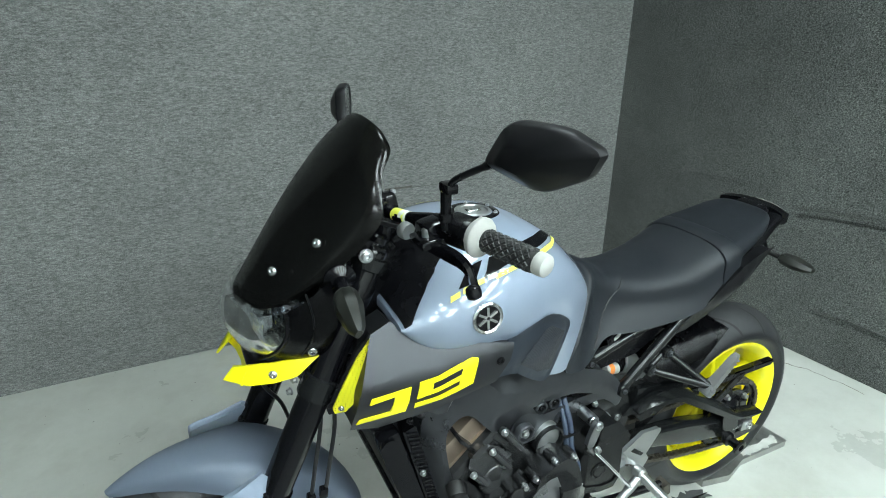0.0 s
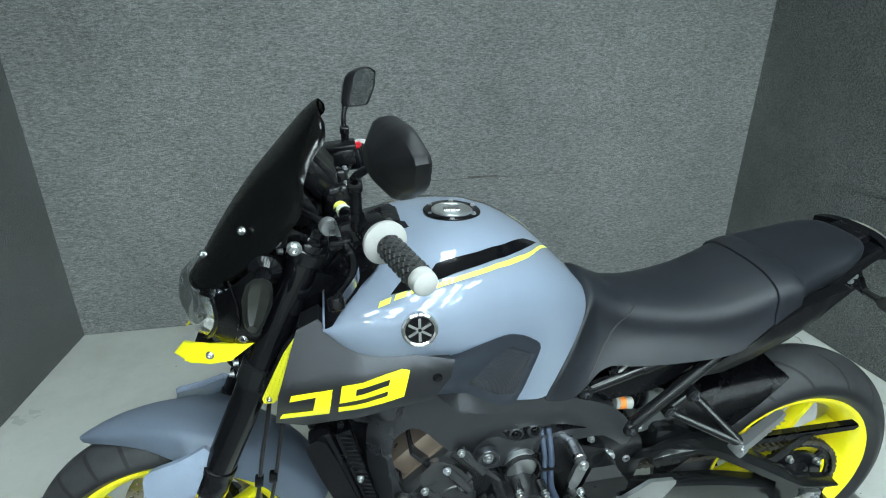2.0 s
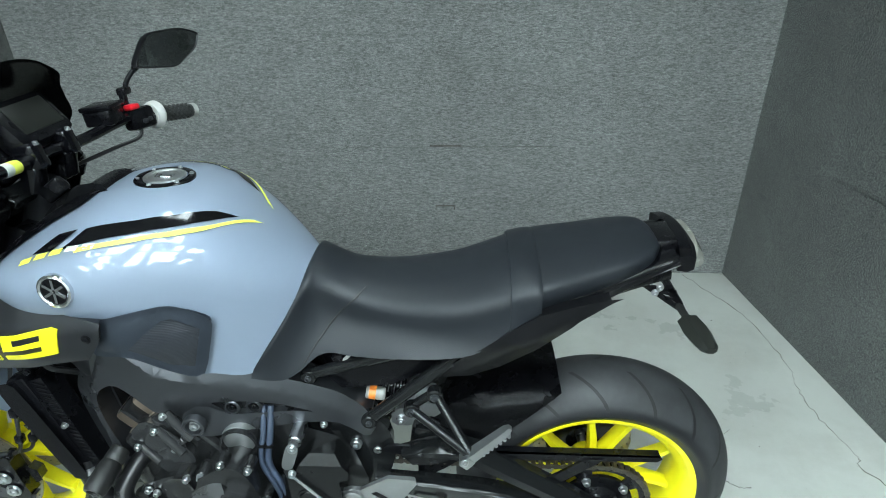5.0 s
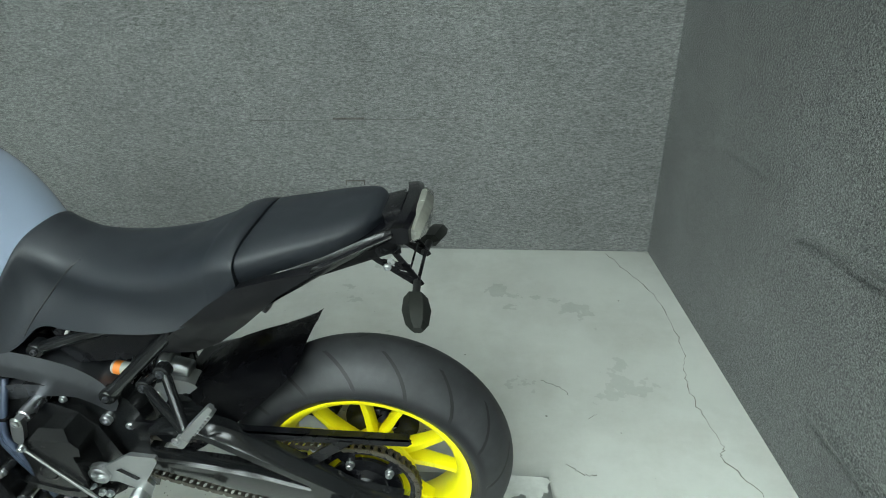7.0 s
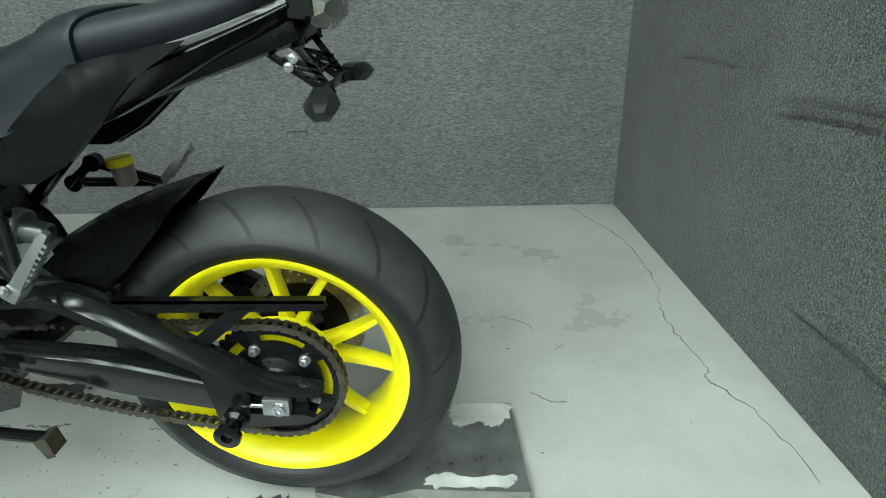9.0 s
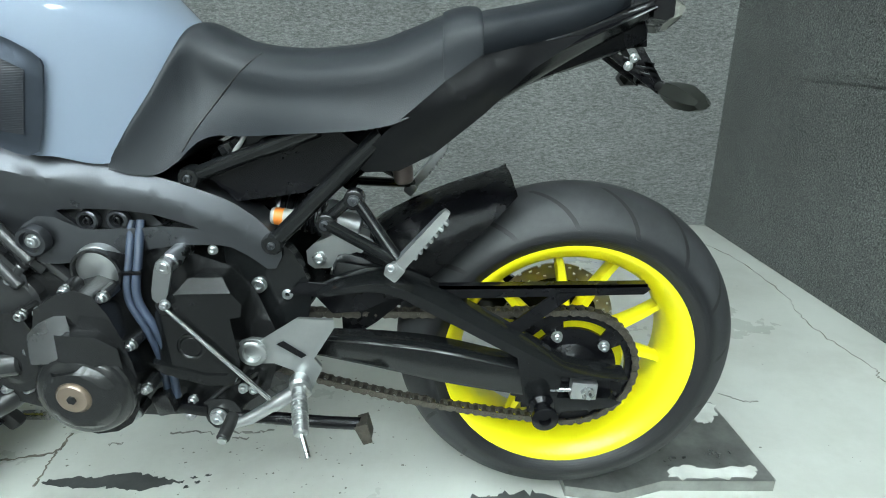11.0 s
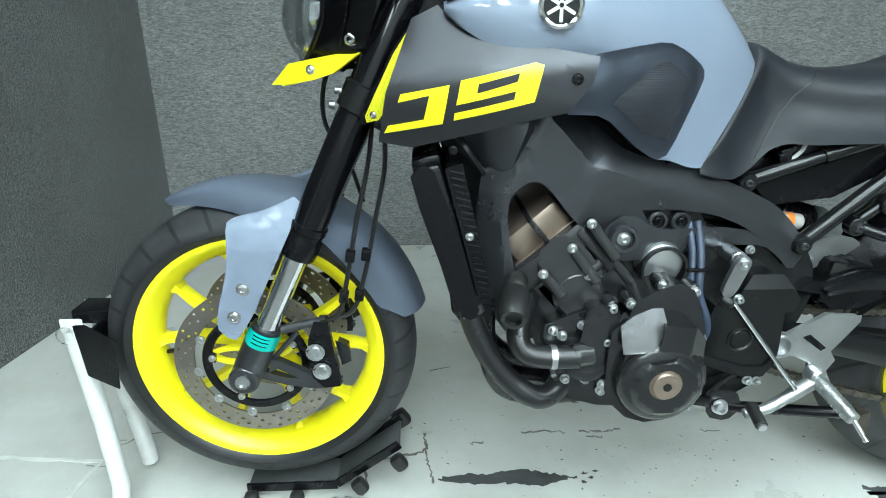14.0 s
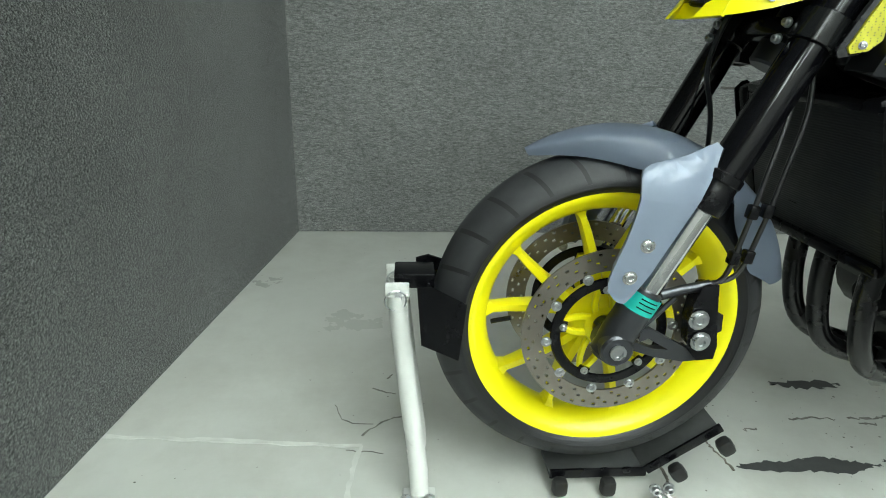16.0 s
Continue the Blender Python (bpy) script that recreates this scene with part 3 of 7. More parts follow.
def floor_grit():
    """Loose specks of dirt and flaked paint under and round the machine."""
    r = random.Random(21)
    bm = bmesh.new()
    for k in range(420):
        if k < 260:
            x, y = r.gauss(0.75, 0.45), r.gauss(0.08, 0.11)
        else:
            x, y = r.uniform(-0.9, 2.4), r.uniform(-0.5, 1.4)
        s = r.choice((0.0008, 0.001, 0.0013, 0.0018, 0.0028)) * r.uniform(0.7, 1.3)
        n = r.randint(4, 6)
        a0 = r.uniform(0, 6)
        ring = [(x + s * r.uniform(0.6, 1.6) * math.cos(a0 + 6.283 * i / n), y + s * r.uniform(0.6, 1.2) * math.sin(a0 + 6.283 * i / n)) for i in range(n)]
        low = [bm.verts.new((p, q, 0.0004)) for p, q in ring]
        top = bm.verts.new((x, y, 0.0004 + s * 0.5))
        for i in range(n):
            bm.faces.new((low[i], low[(i + 1) % n], top))
    ob = part("floor_grit", bm, SMUDGE, floor)
    ob["kind"] = "stuff"


floor_grit()

# worn seam and scuffs of the carpet on the back wall
for x0, x1, z, h, mt in ((0.6, 1.55, 0.642, 0.003, SEAM), (0.98, 1.12, 0.648, 0.008, SCUFF), (1.0, 1.09, 0.356, 0.007, SCUFF), (1.0, 1.004, 0.345, 0.022, SCUFF), (1.085, 1.09, 0.345, 0.022, SCUFF)):
    bm = block(((x0 + x1) / 2, BACK - 0.001, z), (x1 - x0, 0.004, h), bev=0.001)
    tagged(part("carpet_seam", bm, mt), "worn line in the grey wall carpet", "trim", kind="structure")
def carpet_ridge(pts, tall, wide, lift):
    """A soft fold in the carpet of the east wall along (y, z) points: bulging above, dipping to a line below."""
    bm = bmesh.new()
    rows = []
    line = spline([(0, y, z) for y, z in pts], 8)
    for i, q in enumerate(line):
        fade = math.sin(math.pi * min(1.0, (i + 0.3) / (len(line) - 0.4))) ** 0.6
        row = []
        for k in range(13):
            u = -1 + k / 6
            h = lift * fade * (math.exp(-((u - 0.12) / 0.42) ** 2) if u > 0.12 else math.exp(-((u - 0.12) / 0.16) ** 2))
            row.append(Vector((wall_x(RIGHT, q.y) + 0.001 - h - 0.001 * (abs(u) < 0.99), q.y, q.z + u * (tall if u > 0 else wide))))
        rows.append(row)
    skin(bm, rows, False, False)
    tagged(part("carpet_fold", bm, CARPET_SHADED), "soft fold in the wall carpet", "trim", kind="structure")


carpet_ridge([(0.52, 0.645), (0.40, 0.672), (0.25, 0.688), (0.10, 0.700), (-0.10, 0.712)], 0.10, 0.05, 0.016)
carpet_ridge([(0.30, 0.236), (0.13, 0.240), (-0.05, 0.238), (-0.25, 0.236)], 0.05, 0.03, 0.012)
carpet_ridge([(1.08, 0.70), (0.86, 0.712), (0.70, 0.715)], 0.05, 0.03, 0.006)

# ---- the motorcycle ----
bike = thing("motorcycle", (0.72, 0, 0), "grey-blue and black naked motorcycle with fluorescent yellow wheels", "motorcycle")
FX, FZ, RX, RZ = 0.004, 0.355, 1.444, 0.334


def spoke(cx, cz, a0, a1, r0, r1, w0, w1, y0, y1, t0, t1, bm):
    """A tapered spoke from radius r0 at angle a0 to r1 at angle a1."""
    rings = []
    for i in range(5):
        t = i / 4
        a, r = radians(a0 + (a1 - a0) * t), r0 + (r1 - r0) * t
        w, y, th = w0 + (w1 - w0) * (t), y0 + (y1 - y0) * t, t0 + (t1 - t0) * t
        d, s = Vector((math.cos(a), 0, math.sin(a))), Vector((-math.sin(a), 0, math.cos(a)))
        c = Vector((cx, y, cz)) + d * r
        ring = []
        for u, v in ((-1, 0.55), (-0.7, 1), (0.7, 1), (1, 0.55), (1, -0.55), (0.7, -1), (-0.7, -1), (-1, -0.55)):
            ring.append(c + s * u * w * 0.5 + Vector((0, v * th * 0.5, 0)))
        rings.append(ring)
    return skin(bm, rings)


def wheel(name, cx, cz, half, grow, tyre_r, tyre_half, tyre_mat, phase, parent):
    """A cast wheel with ten spokes and its tyre."""
    e = half
    prof = [(r * grow, y) for r, y in [(0.232, -e), (0.233, -e + 0.004), (0.226, -e + 0.012), (0.216, -e + 0.020), (0.206, -e + 0.034), (0.204, 0), (0.206, e - 0.034), (0.216, e - 0.020), (0.226, e - 0.012), (0.233, e - 0.004), (0.232, e),
            (0.226, e), (0.219, e - 0.005), (0.206, e - 0.018), (0.198, e - 0.032), (0.195, 0), (0.198, -e + 0.032), (0.206, -e + 0.018), (0.219, -e + 0.005), (0.226, -e)]]
    rim = part(name, turned(prof, (cx, 0, cz), (0, 1, 0), 96, closed=True), YELLOW, parent)
    for k in range(5):
        for s in (-1, 1):
            a = phase + 72 * k
            bm = spoke(cx, cz, a + s * 9, a + s * 18, 0.040, 0.206, 0.024, 0.0135, 0, 0, 0.040, 0.030, bmesh.new())
            # flared foot at the rim
            spoke(cx, cz, a + s * 17.4, a + s * 18.3, 0.188, 0.210, 0.0135, 0.034, 0, 0, 0.031, 0.046, bm)
            part("spoke", bm, YELLOW, rim)
    hub = turned([(0.020, -0.052), (0.034, -0.052), (0.036, -0.046), (0.040, -0.03), (0.052, -0.02), (0.056, 0), (0.052, 0.02), (0.040, 0.03), (0.036, 0.046), (0.034, 0.052), (0.020, 0.052)], (cx, 0, cz), (0, 1, 0), 32, closed=True)
    part("hub", hub, YELLOW, rim)
    h = tyre_half
    rho = h * 1.045
    half_prof = [(tyre_r - rho + math.sqrt(rho * rho - (h * 0.97 * i / 10) ** 2), h * 0.97 * i / 10) for i in range(11)]
    half_prof += [(half_prof[-1][0] - 0.010, h), (0.247 * grow, h * 0.975), (0.240 * grow, (h * 0.93 + e) / 2 + 0.002), (0.2355 * grow, e + 0.002), (0.226 * grow, e - 0.006)]
    prof = [(r, -y) for r, y in reversed(half_prof)] + half_prof[1:] + [(0.214 * grow, 0)]
    part("tyre", turned(prof, (cx, 0, cz), (0, 1, 0), 120, closed=True), tyre_mat, rim, "black rubber tyre with slanted grooves")
    v = Vector((cx, 0, cz)) + Vector((-0.19, -0.012, -0.012))
    part("valve", rod(v, v + Vector((0.034, -0.01, 0.012)), 0.0045, n=10), BLACK, rim)
    return rim


T_FRONT = tyre_material("front_tyre_rubber", FX, FZ, 26, 6.0, 0.010, 0.060, 0.06, 0.262)
T_REAR = tyre_material("rear_tyre_rubber", RX, RZ, 16, 9.0, 0.018, 0.085, 0.040, 0.268)
front_wheel = wheel("front_wheel", FX, FZ, 0.051, 1.012, 0.297, 0.061, T_FRONT, 105 - 18, bike)
rear_wheel = wheel("rear_wheel", RX, RZ, 0.076, 0.972, 0.314, 0.088, T_REAR, 78, bike)


def brake_disc(cx, cz, y, r0, r1, thick, parent, cols=132, rows=8):
    """A steel ring pierced by rows of holes."""
    bm = bmesh.new()
    grid = []
    for j in range(rows + 1):
        r = r0 + (r1 - r0) * j / rows
        grid.append([bm.verts.new((cx + r * math.cos(2 * math.pi * i / cols), y, cz + r * math.sin(2 * math.pi * i / cols))) for i in range(cols)])
    for j in range(rows):
        for i in range(cols):
            if (i % 6, j) in ((0, 1), (2, 3), (4, 5), (1, 6)):
                continue
            bm.faces.new((grid[j][i], grid[j][(i + 1) % cols], grid[j + 1][(i + 1) % cols], grid[j + 1][i]))
    geo = bmesh.ops.extrude_face_region(bm, geom=bm.faces[:])["geom"]
    bmesh.ops.translate(bm, vec=(0, thick, 0), verts=[g for g in geo if isinstance(g, bmesh.types.BMVert)])
    return part("brake_disc", bm, DISC, parent, "drilled steel brake disc", sharp=30)


for y in (-0.079, 0.074):
    disc = brake_disc(FX, FZ, y, 0.113, 0.149, 0.0045, front_wheel)
    prof = [(0.084, 0), (0.098, 0), (0.100, 0.003), (0.098, 0.006), (0.084, 0.006), (0.082, 0.003)]
    carrier = turned(prof, (FX, y, FZ), (0, 1, 0), 60, closed=True)
    part("disc_carrier", carrier, BLACK, disc)
    for k in range(10):
        a = radians(36 * k + 8)
        r = 0.1075
        p = Vector((FX + r * math.cos(a), y - 0.002 if y < 0 else y + 0.0065, FZ + r * math.sin(a)))
        bolt(p, disc, 0.0068, 0.005)
    for k in range(5):
        a = 72 * k + 28
        ys = y + 0.012 if y < 0 else y - 0.006
        for da in (-16, 16):
            part("hub_arm", spoke(FX, FZ, a + da * 1.5, a, 0.036, 0.088, 0.011, 0.012, y * 0.72, ys, 0.012, 0.010, bmesh.new()), YELLOW, front_wheel)
        part("carrier_ear", spoke(FX, FZ, a, a, 0.074, 0.092, 0.018, 0.024, y + 0.002, y + 0.003, 0.006, 0.006, bmesh.new()), BLACK, disc)
        a = radians(a)
        bolt((FX + 0.080 * math.cos(a), y - 0.001, FZ + 0.080 * math.sin(a)), disc, 0.005, 0.006)
rear_disc = brake_disc(RX, RZ, 0.088, 0.090, 0.122, 0.005, rear_wheel, 108, 7)
part("disc_carrier", turned([(0.04, 0), (0.092, 0.002), (0.092, 0.005), (0.04, 0.005)], (RX, 0.088, RZ), (0, 1, 0), 40, closed=True), BLACK, rear_disc)
bm = block((RX - 0.135, 0.09, RZ + 0.05), (0.075, 0.05, 0.07), (0, 30, 0), 0.012)
part("rear_caliper", bm, BLACK, bike)

# fork: two legs along the rake
UP = Vector((0.299, 0, 0.631)).normalized()
BASE = Vector((-0.003, 0, 0.354))


def on_fork(h, y, dx=0.0):
    return BASE + UP * h + Vector((dx, y, 0))


for s in (-1, 1):
    y = 0.112 * s
    leg = part("fork_tube", turned([(0.024, 0.0), (0.0285, 0.002), (0.0285, 0.33), (0.0275, 0.335), (0.0275, 0.53), (0.025, 0.535)], on_fork(0.265, y), UP, 32), GLOSS, bike, "gloss black fork tube")
    part("dust_seal", turned([(0.0225, -0.012), (0.030, -0.010), (0.0315, 0), (0.0315, 0.022), (0.0295, 0.028), (0.0295, 0.036), (0.0315, 0.038), (0.0315, 0.05), (0.0285, 0.052)], on_fork(0.262, y), UP, 32), BLACK, leg)
    part("fork_slider", rod(on_fork(0.085, y), on_fork(0.27, y), 0.0205, n=32), CHROME, leg, "polished chrome fork slider")
    part("fork_cap", turned([(0.024, 0), (0.024, 0.006), (0.017, 0.01), (0.017, 0.02), (0.012, 0.024)], on_fork(0.80, y), UP, 24), GLOSS, leg)
    bm = turned([(0.020, -0.028), (0.027, -0.02), (0.029, 0.02), (0.0285, 0.085), (0.0255, 0.105), (0.021, 0.108)], on_fork(0.0, y), UP, 28)
    join(bm, rod(on_fork(0, y + 0.03), on_fork(0, y - 0.03), 0.027, n=28, bev=0.004))
    foot = part("fork_foot", bm, FRAME, leg)
    part("axle_nut", turned([(0.013, 0), (0.013, 0.004), (0.008, 0.004), (0.008, 0.001), (0, 0.001)], on_fork(0, y + s * 0.031), (0, s, 0), 20), STEEL, foot)
    # caliper and its bracket
    yc = 0.110 * s
    bm = plate([(0.043, 0.381), (0.054, 0.382), (0.121, 0.345), (0.166, 0.338), (0.162, 0.330), (0.117, 0.325), (0.068, 0.334), (0.019, 0.350), (0.022, 0.360), (0.034, 0.357), (0.064, 0.345), (0.098, 0.343), (0.054, 0.368), (0.040, 0.362)], yc - 0.010, yc + 0.008, 0.002)
    join(bm, tube([(0.066, yc, 0.439), (0.100, yc, 0.448), (0.143, yc, 0.456)], [0.009, 0.008, 0.009], 12))
    join(bm, rod((0.092, yc, 0.434), (0.040, yc, 0.376), 0.0045, n=10))
    bracket = part("caliper_bracket", bm, FRAME, leg)
    cal = plate([(0.130, 0.458), (0.120, 0.429), (0.117, 0.402), (0.122, 0.354), (0.138, 0.336), (0.158, 0.338), (0.160, 0.356), (0.152, 0.395), (0.148, 0.428), (0.144, 0.458)], 0.104 * s - 0.024, 0.104 * s + 0.012, 0.006, 0)
    cal = part("brake_caliper", cal, BLACK, leg)
    part("pad_edge", plate([(0.160, 0.408), (0.178, 0.398), (0.180, 0.372), (0.168, 0.366)], 0.092 * s - 0.012, 0.092 * s + 0.012, 0.003, 0), ENGINE, cal)
    part("banjo", rod((0.140, yc - 0.012, 0.452), (0.140, yc + 0.012, 0.452), 0.009, n=14, bev=0.002), BLACK, cal)
    if s < 0:
        for bx, bz in ((0.125, 0.405), (0.134, 0.367)):
            bolt((bx, -0.131, bz), leg, 0.0125, 0.008, STEEL)
label = bmesh.new()
rings = []
for h in (0.070, 0.100):
    ring = []
    for k in range(9):
        a = radians(-75 + 150 * k / 8 - 90)
        side = UP.cross(Vector((0, 1, 0))).normalized()
        ring.append(on_fork(h, -0.112) + (Vector((0, 1, 0)) * math.sin(a) + side * math.cos(a)) * 0.0293)
    rings.append(ring)
skin(label, rings, False, False)
part("sticker", label, TEAL, bike, "teal sticker round the fork leg")
for i, h in enumerate((0.078, 0.086, 0.093)):
    bm = bmesh.new()
    skin(bm, [[on_fork(h + d, -0.112) + (Vector((0, 1, 0)) * math.sin(a) + UP.cross(Vector((0, 1, 0))).normalized() * math.cos(a)) * 0.0296 for a in [radians(-120 + 60 * k / 5) for k in range(6)]] for d in (0, 0.002)], False, False)
    part("sticker_line", bm, BLACK, bike)
part("front_axle", rod((FX, -0.10, FZ), (FX, 0.10, FZ), 0.012), STEEL, bike)

# triple clamps
for h, wide, deep, tall, mt in ((0.532, 0.0335, 0.045, 0.046, ARM), (0.775, 0.033, 0.045, 0.026, ARM)):
    bm = bmesh.new()
    for s in (-1, 1):
        join(bm, turned([(0.029, -tall / 2), (wide, -tall / 2 + 0.003), (wide, tall / 2 - 0.003), (0.029, tall / 2)], on_fork(h, 0.112 * s), UP, 28))
    ang = math.degrees(math.atan2(UP.x, UP.z))
    join(bm, block(tuple(on_fork(h, 0, 0.012)), (deep, 0.18, tall * 0.7), (0, ang, 0), 0.008))
    clamp = part("triple_clamp", bm, mt, bike)
    for s in (-1, 1):
        for dz in ((-0.012, 0.012) if tall > 0.03 else (0,)):
            bolt(on_fork(h + dz, 0.095 * s, -0.040), clamp, 0.0055, 0.009, way=(-1, -0.25, 0.1))

# front mudguard
ROT = lambda r, a, y: Vector((FX + r * math.cos(a), y, FZ + r * math.sin(a)))
rows = []
for i in range(41):
    t = i / 40
    a = 117 - 101 * t
    flare = math.exp(-((a - 66) / 15) ** 2)
    w = 0.006 + 0.066 * min(1, t * 2.6) ** 0.8 - 0.014 * max(0, t - 0.8) * 5
    top = 0.331 + 0.006 * math.sin(math.pi * min(1, t * 1.6)) - 0.004 * max(0, t - 0.7) * 3
    skirt = (0.010 + 0.038 * min(1, t * 2.2)) * min(1.0, (1 - t) * 9 + 0.25)
    half = [(0.0, 0.0), (0.28, 0.0015), (0.52, 0.005), (0.72, 0.010), (0.87, 0.017 - 0.005 * flare), (0.96, 0.027 - 0.010 * flare)]
    side = [(w * u, top - d * min(1.0, w / 0.06)) for u, d in half]
    for k in range(1, 5):
        v = k / 4
        side.append((w + 0.052 * flare * v, top - (0.030 - 0.010 * flare) * min(1.0, w / 0.06) - skirt * v * (1 - 0.62 * flare)))
    rows.append([ROT(r, radians(a), -y) for y, r in reversed(side)] + [ROT(r, radians(a), y) for y, r in side[1:]])
bm = skin(bmesh.new(), rows, False, False)
bmesh.ops.solidify(bm, geom=bm.faces[:], thickness=0.004)
mudguard = part("front_mudguard", bm, GUARDPAINT, bike, "glossy grey-blue front mudguard", sharp=60)
STAY = [(0.004, 0.640), (0.014, 0.647), (0.040, 0.653), (0.067, 0.659), (0.119, 0.681), (0.097, 0.632), (0.073, 0.583), (0.046, 0.530), (0.024, 0.485), (-0.004, 0.443), (-0.014, 0.445), (-0.030, 0.463), (-0.020, 0.505), (-0.006, 0.545), (0.004, 0.595)]
for s in (-1, 1):
    bend = lambda x, z: 0.014 * max(0, (z - 0.60) / 0.05) ** 1.2
    bm = plate(STAY, -0.139, -0.124, 0.005, 1, bend, crown=(0.006, 0.03))
    if s > 0:
        flipped(bm)
    part("mudguard_stay", bm, GUARDPAINT, mudguard)
for bx, bz in ((0.021, 0.536), (0.001, 0.485)):
    bolt((bx - 0.003, -0.143, bz - 0.003), mudguard, 0.0085, 0.006, CHROME)

# brake hoses on the fork
for k, (dx, yy) in enumerate(((0.020, -0.100), (0.042, -0.094))):
    bm = pipe([(0.235 + dx * 0.3, -0.06, 0.86), (0.205 + dx * 1.2, -0.085, 0.74), (0.178 + dx * 1.4, yy, 0.64), (0.160 + dx * 1.3, yy - 0.004, 0.54), (0.148 + dx, yy - 0.006, 0.47), (0.140, yy - 0.006, 0.452)], 0.0042, 8)
    part("brake_hose", bm, HOSE, bike)
    for h in (0.50, 0.575):
        part("hose_clip", block((0.153 + dx * 1.2 + (h - 0.5) * 0.2, yy - 0.004, h), (0.016, 0.016, 0.022), (0, 8, 0), 0.003), BLACK, bike)
part("brake_hose", pipe([(0.20, 0.02, 0.92), (0.155, 0.0, 0.86), (0.145, 0.02, 0.78), (0.18, 0.05, 0.70), (0.20, 0.075, 0.62)], 0.0042, 8), HOSE, bike)

# headlight and nose
LENS = [(0.998, 0.112, 0.176, 0.132), (0.985, 0.098, 0.178, 0.134), (0.950, 0.090, 0.175, 0.128), (0.915, 0.098, 0.157, 0.106), (0.886, 0.116, 0.136, 0.066)]
REAR = [(0.246, 0.156, 1.052), (0.256, 0.158, 1.000), (0.250, 0.150, 0.950), (0.232, 0.128, 0.905), (0.196, 0.086, 0.872)]


def nose_rows(back=0.0, shrink=1.0):
    rows = []
    for z, xc, xe, ye in spline_nd(LENS, 4):
        rows.append([Vector((xc + (xe - xc) * abs(k / 8) ** 1.4 + back, ye * shrink * math.sin(k / 8 * 1.45) / math.sin(1.45), z)) for k in range(-8, 9)])
    return rows


bm = skin(bmesh.new(), nose_rows(0.062, 0.94), False, False)
bmesh.ops.solidify(bm, geom=bm.faces[:], thickness=0.004)
headlight = part("headlight", bm, LAMPSHELL, bike, "black headlight unit with a clear lens")
bm = skin(bmesh.new(), nose_rows(), False, False)
bmesh.ops.solidify(bm, geom=bm.faces[:], thickness=0.003)
lens = part("lens", bm, CLEAR, headlight, "clear faceted headlight lens")
for s in (-1, 1):
    bm = turned([(0.036, -0.022), (0.033, -0.010), (0.026, 0.002), (0.012, 0.010), (0.0, 0.011)], (0.170, 0.058 * s, 0.955), (1, 0.30 * s, 0), 7)
    part("reflector", bm, REFLECTOR, headlight)
    for k in range(6):
        part("lens_rib", block((0.190, 0.106 * s, 0.928 + 0.014 * k), (0.016, 0.018, 0.009), (0, 0, -38 * s), 0.003), REFLECTOR, headlight)
    part("lamp_fin", block((0.138, 0.026 * s, 0.944), (0.045, 0.005, 0.072), (0, 8, 18 * s), 0.002), REFLECTOR, headlight)
part("lamp_divider", block((0.134, 0, 0.945), (0.045, 0.010, 0.070), (0, 6, 0), 0.004), STEEL, headlight)
for s in (-1, 1):
    edge = spline([(xe, ye * s, z) for z, xc, xe, ye in LENS], 4)
    rear = spline([(x, y * s, z) for x, y, z in REAR], 4)
    rows = []
    for e, r in zip(edge, rear):
        row = []
        for k in range(9):
            t = k / 8
            q = e.lerp(r, t)
            q.y += s * 0.008 * math.sin(math.pi * t)
            row.append(q)
        rows.append(row)
    bm = skin(bmesh.new(), rows, False, False)
    bmesh.ops.solidify(bm, geom=bm.faces[:], thickness=0.006)
    side = part("headlight_cover", bm, TAILBLACK, headlight, sharp=60)
    part("lens_rim", tube(edge, 0.0042, 8), BLACK, headlight)
    part("cover_seam", pipe([(0.208, s * 0.152, 1.035), (0.216, s * 0.156, 0.990), (0.212, s * 0.150, 0.950), (0.196, s * 0.128, 0.910)], 0.0016, 6), BLACK, side)
    bolt((0.215, s * 0.131, 0.922), side, 0.008, 0.010, CHROME, (-0.2, s, -0.2))
part("headlight_base", block((0.165, 0, 0.878), (0.10, 0.14, 0.014), (0, -6, 0), 0.006), BLACK, headlight)
part("nose_bracket", block((0.240, 0, 0.95), (0.06, 0.20, 0.14), (0, 25, 0), 0.02), BLACK, headlight)
# yellow chin fins
fin = bmesh.new()
for s in (-1, 1):
    low = [(0.074, 0.048, 0.850), (0.110, 0.092, 0.854), (0.150, 0.114, 0.862), (0.186, 0.128, 0.873), (0.226, 0.127, 0.902)]
    top = [(0.092, 0.046, 0.870), (0.110, 0.076, 0.884), (0.145, 0.098, 0.891), (0.188, 0.116, 0.899), (0.224, 0.122, 0.904)]
    rows = [[Vector((a[0], s * a[1], a[2])), Vector((b[0], s * b[1], b[2])), Vector((b[0] + 0.003, s * (b[1] - 0.005), b[2])), Vector((a[0] + 0.003, s * (a[1] - 0.005), a[2]))] for a, b in zip(low, top)]
    skin(fin, rows)
skin(fin, [[Vector((x, y, 0.852)), Vector((x + 0.012, y, 0.876)), Vector((x + 0.017, y, 0.875)), Vector((x + 0.005, y, 0.851))] for x, y in ((0.098, -0.082), (0.108, -0.045), (0.112, 0.0), (0.108, 0.045), (0.098, 0.082))])
fins = part("chin_spoiler", fin, YELLOW, bike, "fluorescent yellow chin spoiler")
bolt((0.150, -0.110, 0.877), fins, 0.0055, 0.006, CHROME, (-0.3, -1, 0.2))

